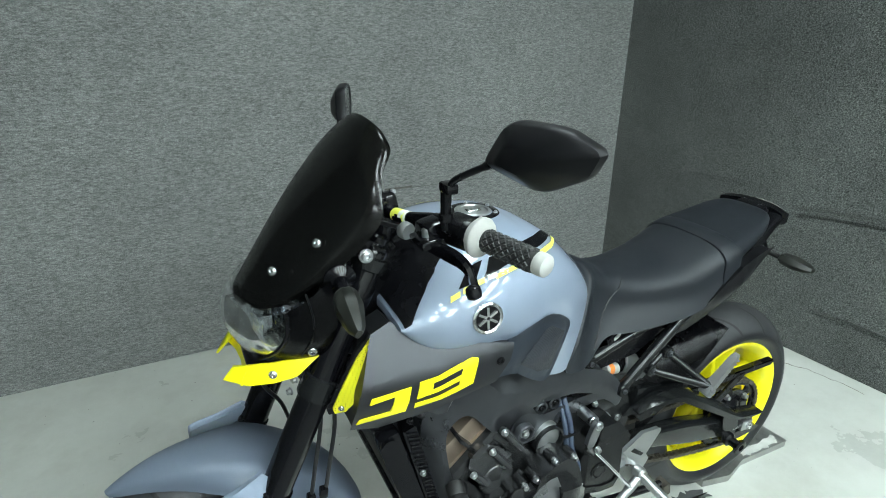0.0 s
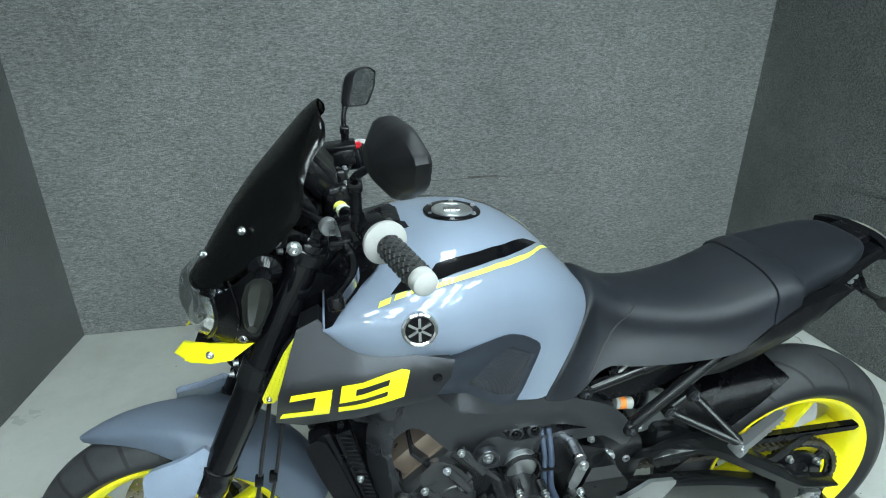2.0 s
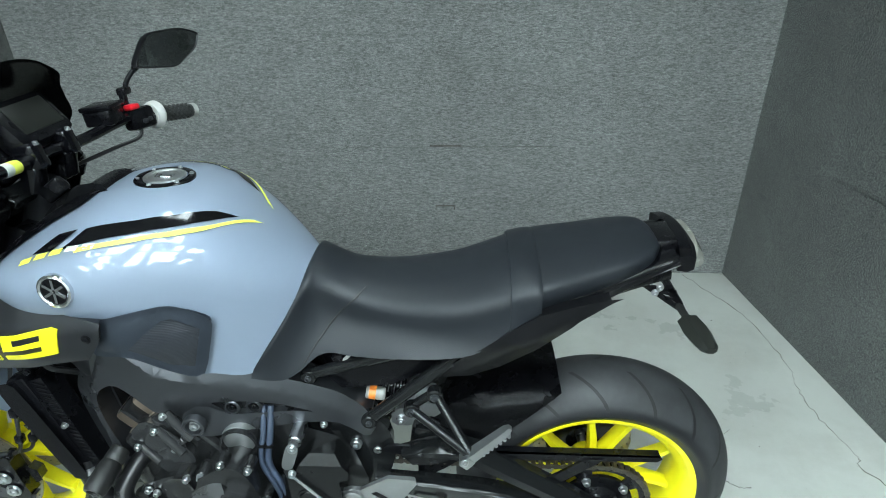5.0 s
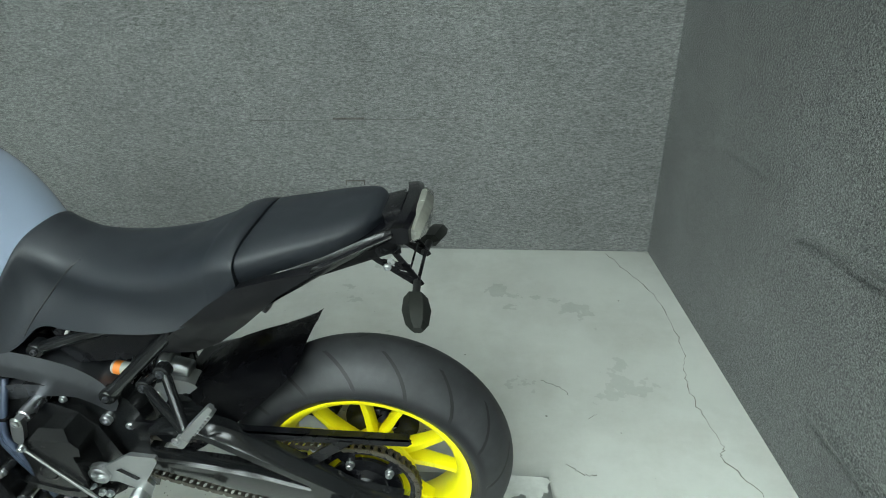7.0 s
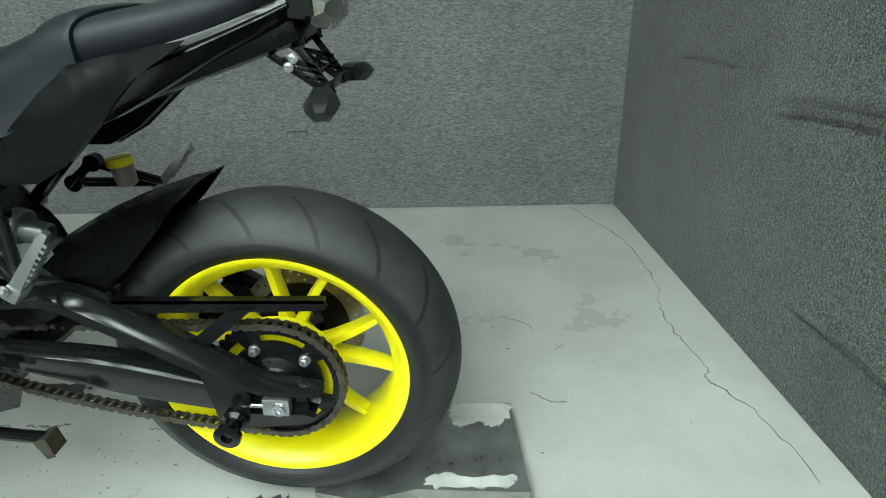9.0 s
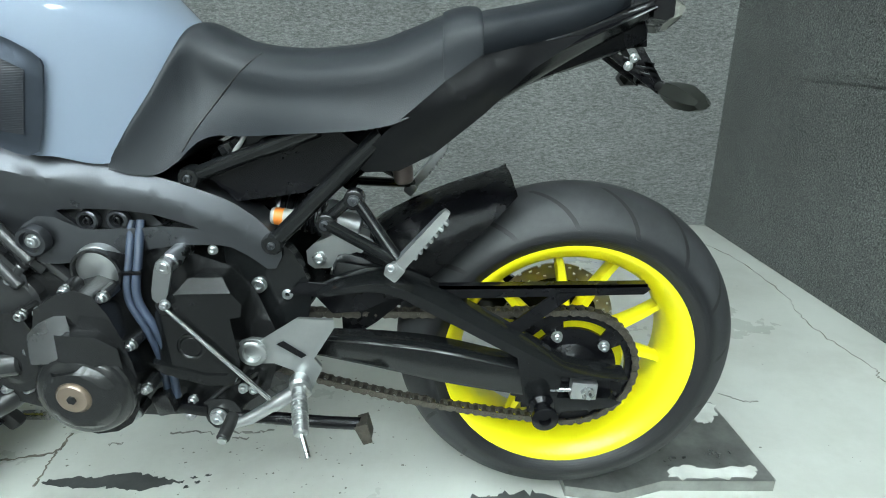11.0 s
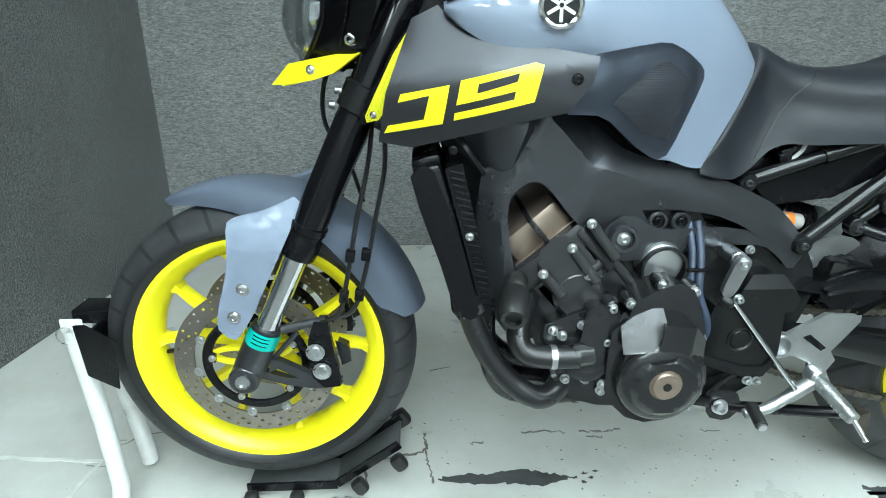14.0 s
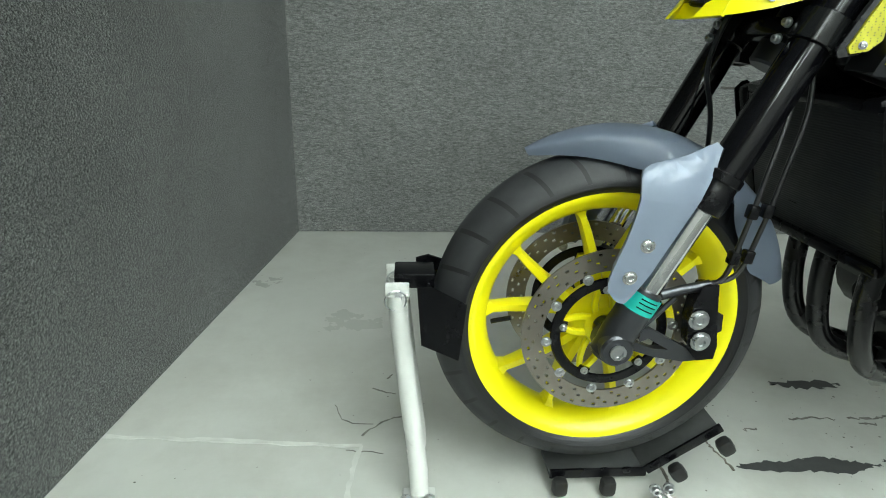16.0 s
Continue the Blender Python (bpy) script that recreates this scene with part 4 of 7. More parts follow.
# tinted screen
keys = [((0.115, 0.985), (0.186, 0.112, 1.004)), ((0.144, 1.026), (0.220, 0.132, 1.032)), ((0.190, 1.094), (0.278, 0.156, 1.080)), ((0.240, 1.158), (0.328, 0.172, 1.140)), ((0.290, 1.212), (0.337, 0.158, 1.184)), ((0.326, 1.250), (0.350, 0.136, 1.212)), ((0.350, 1.272), (0.372, 0.112, 1.238)), ((0.362, 1.279), (0.374, 0.080, 1.258))]
cen = spline([(c[0], 0, c[1]) for c, e in keys], 5)
edg = spline([e for c, e in keys], 5)
rows = []
for c, e in zip(cen, edg):
    row = []
    for k in range(-10, 11):
        u = k / 10
        q = c.lerp(Vector((e.x, 0, e.z)), abs(u) ** 1.8)
        row.append(Vector((q.x, e.y * math.sin(u * math.pi / 2 * 0.92) / math.sin(math.pi / 2 * 0.92), q.z)))
    rows.append(row)
bm = skin(bmesh.new(), rows, False, False)
bmesh.ops.solidify(bm, geom=bm.faces[:], thickness=0.0009)
screen = part("windscreen", bm, SCREEN, bike, "dark tinted windscreen with chrome bolts", sharp=30)
for s in (-1,):
    for q in ((0.240, 0.128, 1.105), (0.172, 0.103, 1.060)):
        bolt((q[0] - 0.003, s * (q[1] + 0.003), q[2] + 0.004), screen, 0.0056, 0.006, CHROME, (-0.55, s * 0.75, 0.45))
for s in (-1, 1):
    part("screen_bracket", plate([(0.235, 1.072), (0.262, 1.100), (0.300, 1.108), (0.345, 1.082), (0.335, 1.066), (0.290, 1.080), (0.255, 1.058)], -0.128 if s < 0 else 0.116, -0.116 if s < 0 else 0.128, 0.003, 1), BLACK, bike)
bolt((0.280, -0.131, 1.090), bike, 0.010, 0.012, STEEL)
bolt((0.312, -0.142, 1.078), bike, 0.009, 0.012, STEEL)

# front indicators
for s in (-1, 1):
    stem = part("front_indicator", turned([(0.022, 0), (0.026, 0.003), (0.026, 0.010), (0.021, 0.013), (0.013, 0.020), (0.012, 0.050)], (0.266, 0.140 * s, 1.050), (-0.1, s, -0.15), 24), GLOSS, bike)
    rows = []
    for t, w, h in ((0.0, 0.014, 0.014), (0.10, 0.023, 0.020), (0.45, 0.027, 0.022), (0.88, 0.018, 0.014), (1.0, 0.010, 0.006)):
        c = Vector((0.260, 0.182 * s, 1.042)).lerp(Vector((0.254, 0.268 * s, 1.014)), t)
        rows.append([c + Vector((math.cos(a) * h, 0, 0)) + Vector((0, 0.4 * s, 0.85)) * math.sin(a) * w for a in [2 * math.pi * k / 8 + 0.39 for k in range(8)]])
    part("lens", skin(bmesh.new(), rows), SMOKE, stem, "smoked indicator lens")

# instrument
bm = block((0.345, 0.02, 1.165), (0.050, 0.15, 0.095), (0, -38, 0), 0.018)
dash = part("instrument_panel", bm, BLACK, bike)
part("display", block((0.364, 0.02, 1.182), (0.004, 0.105, 0.058), (0, -38, 0), 0.002), SMOKE, dash, "dark switched-off display")
part("stalk", block((0.32, 0.0, 1.11), (0.05, 0.10, 0.07), (0, -30, 0), 0.01), BLACK, dash)

# handlebar with its fittings
left = [(0.385, 0.0, 1.118), (0.387, -0.06, 1.118), (0.392, -0.12, 1.124), (0.418, -0.205, 1.142), (0.443, -0.280, 1.138), (0.478, -0.388, 1.131)]
right = [(x - 0.004 * y / 0.388, -y, z + 0.036 * y / 0.388) for x, y, z in left]
bar_path = spline(list(reversed(left)) + right[1:], 6)
handlebar = part("handlebar", tube(bar_path, 0.0112, 14), GLOSS, bike, "matte black handlebar")
for s in (-1, 1):
    bm = block((0.385, 0.045 * s, 1.122), (0.046, 0.032, 0.050), (0, -12, 0), 0.010)
    join(bm, rod((0.372, 0.045 * s, 1.06), (0.383, 0.045 * s, 1.11), 0.021, n=20, bev=0.003))
    holder = part("bar_clamp", bm, GLOSS, bike)
    for dx in (-0.016, 0.016):
        bolt((0.385 + dx, 0.045 * s, 1.146), holder, 0.0045, 0.006, way=(0, 0, 1))
part("bar_sticker", tube([(0.388, -0.088, 1.1205), (0.394, -0.128, 1.1258)], 0.0118, 14, caps=False), DECAL, handlebar, "yellow and white bar sticker")
part("bar_sticker", tube([(0.3915, -0.112, 1.1235), (0.3955, -0.134, 1.1268)], 0.0120, 14, caps=False), PALE, handlebar)


def grip(s):
    a, b = Vector((0.443, -0.283 * -s, 1.138)), Vector((0.478, -0.392 * -s, 1.131))
    a.y, b.y = 0.283 * s, 0.392 * s
    if s > 0:
        a.z, b.z = a.z - 0.026, b.z - 0.036
    d = b - a
    g = part("grip", turned([(0.015, 0.004), (0.0165, 0.01), (0.0165, d.length - 0.004), (0.015, d.length)], a, d, 24), GRIPR, handlebar, "black and white rubber grip")
    part("flange", turned([(0.014, -0.012), (0.024, -0.012), (0.0305, -0.005), (0.0315, 0.002), (0.029, 0.006), (0.019, 0.010), (0.016, 0.012)], a, d, 28), WHITE, g, "white rubber flange")
    part("end_cap", turned([(0.0150, -0.012), (0.0168, -0.009), (0.0170, -0.001), (0.0160, 0.006), (0.012, 0.009)], b, d, 24), WHITE, g, "white rubber end")
    # raised diamonds of the grip
    ax = d.normalized()
    u = ax.orthogonal().normalized()
    v = ax.cross(u)
    bm = bmesh.new()
    for i in range(13):
        for k in range(9):
            ang = 2 * math.pi * (k + 0.5 * (i % 2)) / 9
            c = a + ax * (0.017 + i * 0.0066)
            n = u * math.cos(ang) + v * math.sin(ang)
            t = ax.cross(n)
            q = [c + n * 0.0163 + ax * 0.0054, c + n * 0.0163 + t * 0.0052, c + n * 0.0163 - ax * 0.0054, c + n * 0.0163 - t * 0.0052]
            base = [bm.verts.new(p) for p in q]
            top = [bm.verts.new(p.lerp(c + n * 0.0185, 0.35) + n * 0.0011) for p in q]
            for j in range(4):
                bm.faces.new((base[j], base[(j + 1) % 4], top[(j + 1) % 4], top[j]))
            bm.faces.new(top)
    ob = part("grip_pattern", bm, GRIPR, g, sharp=20)
    ob["kind"] = "stuff"
    return g


grip(-1), grip(1)
# left controls
sw = part("switch_box", block((0.432, -0.246, 1.137), (0.040, 0.055, 0.046), (0, -10, 17), 0.009), BLACK, handlebar)
for dz, dy in ((0.012, -0.012), (-0.004, 0.008), (0.012, 0.012)):
    part("switch", block((0.453, -0.246 + dy, 1.137 + dz), (0.010, 0.012, 0.008), (0, 0, 17), 0.003), FRAME, sw)
bm = block((0.405, -0.205, 1.132), (0.050, 0.042, 0.034), (0, -8, 12), 0.008)
join(bm, block((0.385, -0.215, 1.120), (0.034, 0.052, 0.014), (0, -8, 0), 0.004))
perch = part("clutch_perch", bm, GLOSS, handlebar)
part("adjuster_wheel", turned([(0.006, -0.008), (0.0130, -0.007), (0.0140, -0.004), (0.0140, 0.004), (0.0130, 0.007), (0.006, 0.009)], (0.368, -0.178, 1.125), (-0.35, 1, 0.1), 24), ALLOY, perch, "silver cable adjuster")
lev = plate([(0.0, -0.006), (0.05, -0.011), (0.10, -0.006), (0.168, -0.004), (0.172, 0.004), (0.10, 0.005), (0.05, 0.008), (0.0, 0.007)], -0.005, 0.005, 0.003, 1, step=0.02, bend=lambda x, z: -0.022 * math.sin(min(1, x / 0.17) * math.pi) * 1.0)
bmesh.ops.transform(lev, matrix=Matrix.Translation((0.384, -0.220, 1.113)) @ Matrix(((-0.06, -0.998, 0, 0), (-0.995, 0.06, 0, 0), (0, 0, 1, 0), (0, 0, 0, 1))), verts=lev.verts)
lever = part("clutch_lever", lev, GLOSS, handlebar, "black adjustable clutch lever")
part("lever_tip", turned([(0.006, -0.009), (0.010, -0.006), (0.011, 0.0), (0.010, 0.007), (0.005, 0.010)], (0.374, -0.386, 1.110), (0.1, -0.3, -1), 18), GLOSS, lever)
part("lever_pivot", turned([(0.008, 0), (0.008, 0.014), (0.006, 0.016), (0.0, 0.016)], (0.386, -0.218, 1.124), (0, 0, 1), 16), STEEL, perch)
part("clutch_cable", pipe([(0.36, -0.165, 1.128), (0.32, -0.10, 1.128), (0.30, -0.02, 1.10), (0.32, 0.03, 1.02)], 0.0042, 8), HOSE, bike)
# right controls
swr = part("switch_box", block((0.430, 0.240, 1.116), (0.040, 0.060, 0.046), (0, -10, -17), 0.009), BLACK, handlebar)
part("kill_switch", block((0.428, 0.225, 1.144), (0.026, 0.024, 0.012), (0, -10, -17), 0.004), RED, swr, "red engine stop switch")
for dy in (-0.014, 0.004, 0.018):
    part("switch", block((0.452, 0.240 + dy, 1.114), (0.010, 0.010, 0.010), (0, 0, -17), 0.003), FRAME, swr)
bm = block((0.395, 0.175, 1.138), (0.060, 0.055, 0.034), (0, -6, 0), 0.006)
join(bm, block((0.395, 0.175, 1.158), (0.066, 0.060, 0.010), (0, -6, 0), 0.003))
part("brake_reservoir", bm, BLACK, handlebar)
part("brake_lever", pipe([(0.385, 0.20, 1.118), (0.362, 0.25, 1.112), (0.372, 0.33, 1.106), (0.378, 0.39, 1.104)], [0.007] * 19, 10), GLOSS, handlebar)
part("throttle_cable", pipe([(0.43, 0.235, 1.115), (0.44, 0.21, 1.085), (0.41, 0.16, 1.075), (0.36, 0.08, 1.06)], 0.0042, 8), HOSE, bike)


def rear_mirror(s, at, lift):
    """Mirror on a jointed stalk; s is the side."""
    c = Vector(at)
    u = Vector((0.019 if s < 0 else 0.063, 0.160 * s, 0.034)).normalized()
    nrm = Vector((1.0, 0.06 if s < 0 else -0.36, 0.10))
    nrm = (nrm - u * nrm.dot(u)).normalized()
    v = nrm.cross(u) * (1 if s > 0 else -1)
    shape = chaikin([(-0.094, -0.006, 0), (-0.034, 0.054, 0), (0.050, 0.036, 0), (0.096, 0.004, 0), (0.072, -0.028, 0), (0.006, -0.050, 0), (-0.052, -0.026, 0)], 2, 0.14)
    rows = [[c + nrm * d + u * (p.x * k * 1.12 + off) + v * (p.y * k * 0.9) for p in shape] for d, k, off in ((0.000, 0.93, 0), (0.004, 0.97, 0), (0.000, 1.0, 0), (-0.012, 0.99, 0), (-0.019, 0.92, -0.002), (-0.031, 0.52, -0.010), (-0.034, 0.40, -0.012))]
    m = part("mirror", skin(bmesh.new(), rows, True, True), SATIN, bike, "black wing-shaped rear-view mirror", sharp=32)
    bm = bmesh.new()
    bm.faces.new([bm.verts.new(c + nrm * 0.0015 + u * p.x * 1.036 + v * p.y * 0.833) for p in shape])
    bmesh.ops.solidify(bm, geom=bm.faces[:], thickness=0.002)
    part("mirror_glass", bm, MIRROR, m)
    j = c - u * 0.078 - nrm * 0.016
    b0 = Vector((0.409, 0.236 * s, 1.150 if s < 0 else 1.128))
    b1 = b0 + Vector((0, 0, 0.058 + lift))
    part("stalk", pipe([b1 + Vector((0, 0.012 * s, 0)), b1 + Vector((0.0, 0.03 * s, 0.018)), j + Vector((-0.002, -0.02 * s, -0.016)), j + u * 0.02], [0.0055] * 13 + [0.007] * 6, 10), BLACK, m)
    part("joint", rod(b0 - Vector((0, 0, 0.012)), b1 + Vector((0, 0, 0.006)), 0.0085, n=16, bev=0.002), GLOSS, m)
    part("joint_clamp", block(tuple(b1 + Vector((0, 0.008 * s, 0))), (0.020, 0.030, 0.016), (0, 0, 0), 0.004), GLOSS, m)
    part("lock_nut", rod(b0 + Vector((0, 0, 0.004)), b0 + Vector((0, 0, 0.016)), 0.011, n=6), BLACK, m)
    return m


rear_mirror(-1, (0.456, -0.401, 1.285), 0.0)
rear_mirror(1, (0.458, 0.376, 1.240), -0.012)

# fuel tank
tank_rows = [(0.346, 0.972, 0.205, 0.962, 0.196, 0.955), (0.375, 1.005, 0.215, 0.958, 0.208, 0.932), (0.42, 1.032, 0.225, 0.955, 0.216, 0.910), (0.48, 1.055, 0.229, 0.953, 0.218, 0.899), (0.55, 1.069, 0.226, 0.950, 0.210, 0.888), (0.62, 1.070, 0.207, 0.944, 0.184, 0.800), (0.655, 1.062, 0.195, 0.937, 0.178, 0.757),
             (0.69, 1.050, 0.181, 0.930, 0.170, 0.748), (0.74, 1.020, 0.160, 0.905, 0.154, 0.733), (0.79, 0.975, 0.131, 0.880, 0.132, 0.742), (0.835, 0.928, 0.098, 0.855, 0.106, 0.770), (0.870, 0.888, 0.060, 0.845, 0.070, 0.795)]


TANK_FINE = np.array(spline_nd(tank_rows, 6))


def tank_row(x):
    return [float(np.interp(x, TANK_FINE[:, 0], TANK_FINE[:, i])) for i in range(6)]


def tank_half(x, z):
    """Half width of the tank at a height, for what lies on it."""
    _, zt, w, zw, yb, zb = tank_row(x)
    if z >= zw:
        c = min(1.0, max(0.0, (z - zw) / max(1e-6, zt - zw)))
        return w * max(0.0, 1 - c ** 2.4) ** (1 / 2.4)
    t = min(1.0, (zw - z) / max(1e-6, zw - zb))
    return w + (yb - w) * t * t


tank = part("fuel_tank", lofted(tank_rows, 7, 2.4, 6), PAINT, bike, "glossy grey-blue fuel tank", sharp=50)


def tank_top(x, y):
    _, zt, w, zw, yb, zb = tank_row(x)
    return zw + (zt - zw) * max(0.0, 1 - min(1.0, abs(y) / w) ** 2.4) ** (1 / 2.4)


def laid(outline, name, material, lift, side=-1, parent=None, rnd=0, label="", step=0.012):
    """A thin sheet laid on the tank's flank; the outline is (x, z) seen from the side."""
    pts = [(p[0], p[1], 0) for p in outline]
    if rnd:
        pts = chaikin(pts, rnd)
    bm = bmesh.new()
    bm.faces.new([bm.verts.new((p[0], 0, p[1])) for p in pts])
    bm.normal_update()
    bmesh.ops.triangulate(bm, faces=bm.faces[:])
    for ax in (0, 2):
        lo, hi = min(v.co[ax] for v in bm.verts), max(v.co[ax] for v in bm.verts)
        k = int((hi - lo) / step)
        for i in range(1, k + 1):
            c, nrm = Vector((0, 0, 0)), Vector((0, 0, 0))
            c[ax], nrm[ax] = lo + (hi - lo) * i / (k + 1), 1
            bmesh.ops.bisect_plane(bm, geom=bm.verts[:] + bm.edges[:] + bm.faces[:], plane_co=c, plane_no=nrm, dist=1e-6)
    for v in bm.verts:
        v.co.y = side * (tank_half(v.co.x, v.co.z) + lift)
        v.co.z += lift * 0.5
    return part(name, bm, material, parent, label, sharp=80)


cap_at = Vector((0.592, 0, 1.0675))
cap = part("filler_cap", turned([(0.054, -0.004), (0.054, 0.002), (0.052, 0.0035), (0.041, 0.004), (0.040, 0.0015), (0.0, 0.0015)], cap_at, (0.03, 0, 1), 48), GLOSS, tank, "black and brushed metal filler cap")
part("cap_top", turned([(0.038, 0.0), (0.038, 0.0035), (0.036, 0.005), (0.031, 0.005), (0.029, 0.003), (0.0, 0.003)], cap_at + Vector((0, 0, 0.001)), (0.03, 0, 1), 40), ALLOY, cap, "brushed metal dish")
part("lock_cover", block((0.592, 0, 1.0725), (0.032, 0.018, 0.004), (0, 2, 0), 0.002), STEEL, cap)
for k in range(6):
    a = radians(60 * k + 20)
    bolt(cap_at + Vector((0.0465 * math.cos(a), 0.0465 * math.sin(a), 0.003)), cap, 0.0035, 0.004, way=(0, 0, 1))

# tank graphics
def laid_top(outline, name, material, side, label="", lift=0.0018, step=0.007):
    """A thin sheet laid on the tank's shoulder; the outline is (x, half width) seen from above."""
    bm = bmesh.new()
    bm.faces.new([bm.verts.new((x, y, 0)) for x, y in outline])
    bm.normal_update()
    bmesh.ops.triangulate(bm, faces=bm.faces[:])
    for ax in (0, 1):
        lo, hi = min(v.co[ax] for v in bm.verts), max(v.co[ax] for v in bm.verts)
        k = int((hi - lo) / step)
        for i in range(1, k + 1):
            c, nrm = Vector((0, 0, 0)), Vector((0, 0, 0))
            c[ax], nrm[ax] = lo + (hi - lo) * i / (k + 1), 1
            bmesh.ops.bisect_plane(bm, geom=bm.verts[:] + bm.edges[:] + bm.faces[:], plane_co=c, plane_no=nrm, dist=1e-6)
    for v in bm.verts:
        v.co.z = tank_top(v.co.x, v.co.y) + lift
        v.co.y = side * (v.co.y + lift)
    return part(name, bm, material, tank, label, sharp=80)


for s in (-1, 1):
    edge = lambda pts: [(q.x, q.y) for q in spline([(x, y, 0) for x, y in pts], 5)]
    laid_top([(0.501, 0.198), (0.5153, 0.1859), (0.5322, 0.164)] + edge([(0.575, 0.1535), (0.6161, 0.1400), (0.665, 0.112), (0.7099, 0.0737)]) + edge([(0.7426, 0.0566), (0.713, 0.094), (0.6747, 0.130), (0.6153, 0.1635), (0.5409, 0.189)]), "stripe", GLOSS, s, "gloss black tank stripe")
    laid_top([(0.4541, 0.1975), (0.4723, 0.1818), (0.4874, 0.1680), (0.5179, 0.1642), (0.4869, 0.1975)], "stripe", GLOSS, s)
    laid_top(edge([(0.5235, 0.197), (0.5688, 0.186), (0.6338, 0.1612), (0.7049, 0.1141), (0.7611, 0.0404)]) + edge([(0.7754, 0.029), (0.7041, 0.1232), (0.6338, 0.1681), (0.5684, 0.1925), (0.5272, 0.2021)]), "stripe", DECAL, s, "yellow tank stripe")
    laid_top([(0.350, 0.206), (0.362, 0.207), (0.373, 0.197), (0.385, 0.186), (0.402, 0.172), (0.413, 0.160), (0.430, 0.148), (0.442, 0.134), (0.467, 0.113), (0.485, 0.094), (0.490, 0.060), (0.494, 0.0), (0.350, 0.0)], "front_panel", BLACK, s, "black plastic panel on the tank front", lift=0.004)
    # pale model mark, drawn as bars
    for k in range(5):
        x, y = 0.433 + 0.0255 * k, 0.2095 - 0.0030 * k
        laid_top([(x, y), (x + 0.004, y - 0.0075), (x + 0.023, y - 0.0090), (x + 0.019, y - 0.0015)], "mark", DECAL if k < 3 else PALE, s)
# badge on each flank
for s in (-1, 1):
    n = Vector((-0.06, s, 0.10)).normalized()
    c = Vector((0.495, s * (tank_half(0.495, 0.962) + 0.001), 0.962))
    badge = part("badge", turned([(0.0, 0.0005), (0.0225, 0.0005), (0.023, 0.003), (0.026, 0.0045), (0.029, 0.003), (0.0295, -0.006)], c, n, 40), CHROME, tank, "round chrome and black badge")
    part("badge_face", turned([(0.0, 0.0018), (0.0232, 0.0018), (0.0232, 0.0)], c, n, 40), GLOSS, badge)
    u = Vector((0, 0, 1))
    u = (u - n * u.dot(n)).normalized()
    v = n.cross(u)
    for k in range(6):
        a = radians(60 * k)
        d = u * math.cos(a) + v * math.sin(a)
        w = n.cross(d) * 0.0022
        bm = skin(bmesh.new(), [[c + n * h + d * r + w * m for m in (-1, 1)] + [c + n * (h + 0.002) + d * r + w * m for m in (1, -1)] for r, h in ((0.003, 0.0015), (0.0205, 0.0015))])
        part("badge_bar", bm, CHROME, badge)

# black cover between the tank and the steering head
bm = plate([(0.352, 0.975), (0.400, 1.026), (0.448, 1.060), (0.490, 1.066), (0.500, 1.050), (0.445, 1.012), (0.380, 0.955)], -0.045, 0.060, 0.010, 1)
part("tank_front_cover", bm, BLACK, bike)
part("key_bracket", block((0.415, -0.055, 1.066), (0.05, 0.02, 0.03), (0, -35, 0), 0.006), BLACK, bike)
for s in (-1, 1):
    bm = plate([(0.318, 1.000), (0.352, 0.990), (0.395, 0.960), (0.400, 0.890), (0.340, 0.875), (0.306, 0.930)], -0.092, -0.03, 0.015, 1, lambda x, z: -0.7 * max(0, x - 0.37))
    if s > 0:
        flipped(bm)
    cover = part("steering_cover", bm, BLACK, bike)
bolt((0.358, -0.090, 0.930), bike, 0.011, 0.012, BLACK)

# intake covers with the yellow numerals
SHROUD = [(0.306, 0.945), (0.338, 0.960), (0.362, 0.935), (0.400, 0.918), (0.470, 0.910), (0.546, 0.897), (0.540, 0.870), (0.512, 0.832), (0.430, 0.814), (0.300, 0.780), (0.258, 0.786), (0.270, 0.850)]


def shroud_bend(x, z):
    return 0.20 * max(0.0, 0.40 - x) + 0.55 * max(0.0, z - (0.868 + 0.10 * (x - 0.30))) + 0.30 * max(0.0, 0.835 - z)


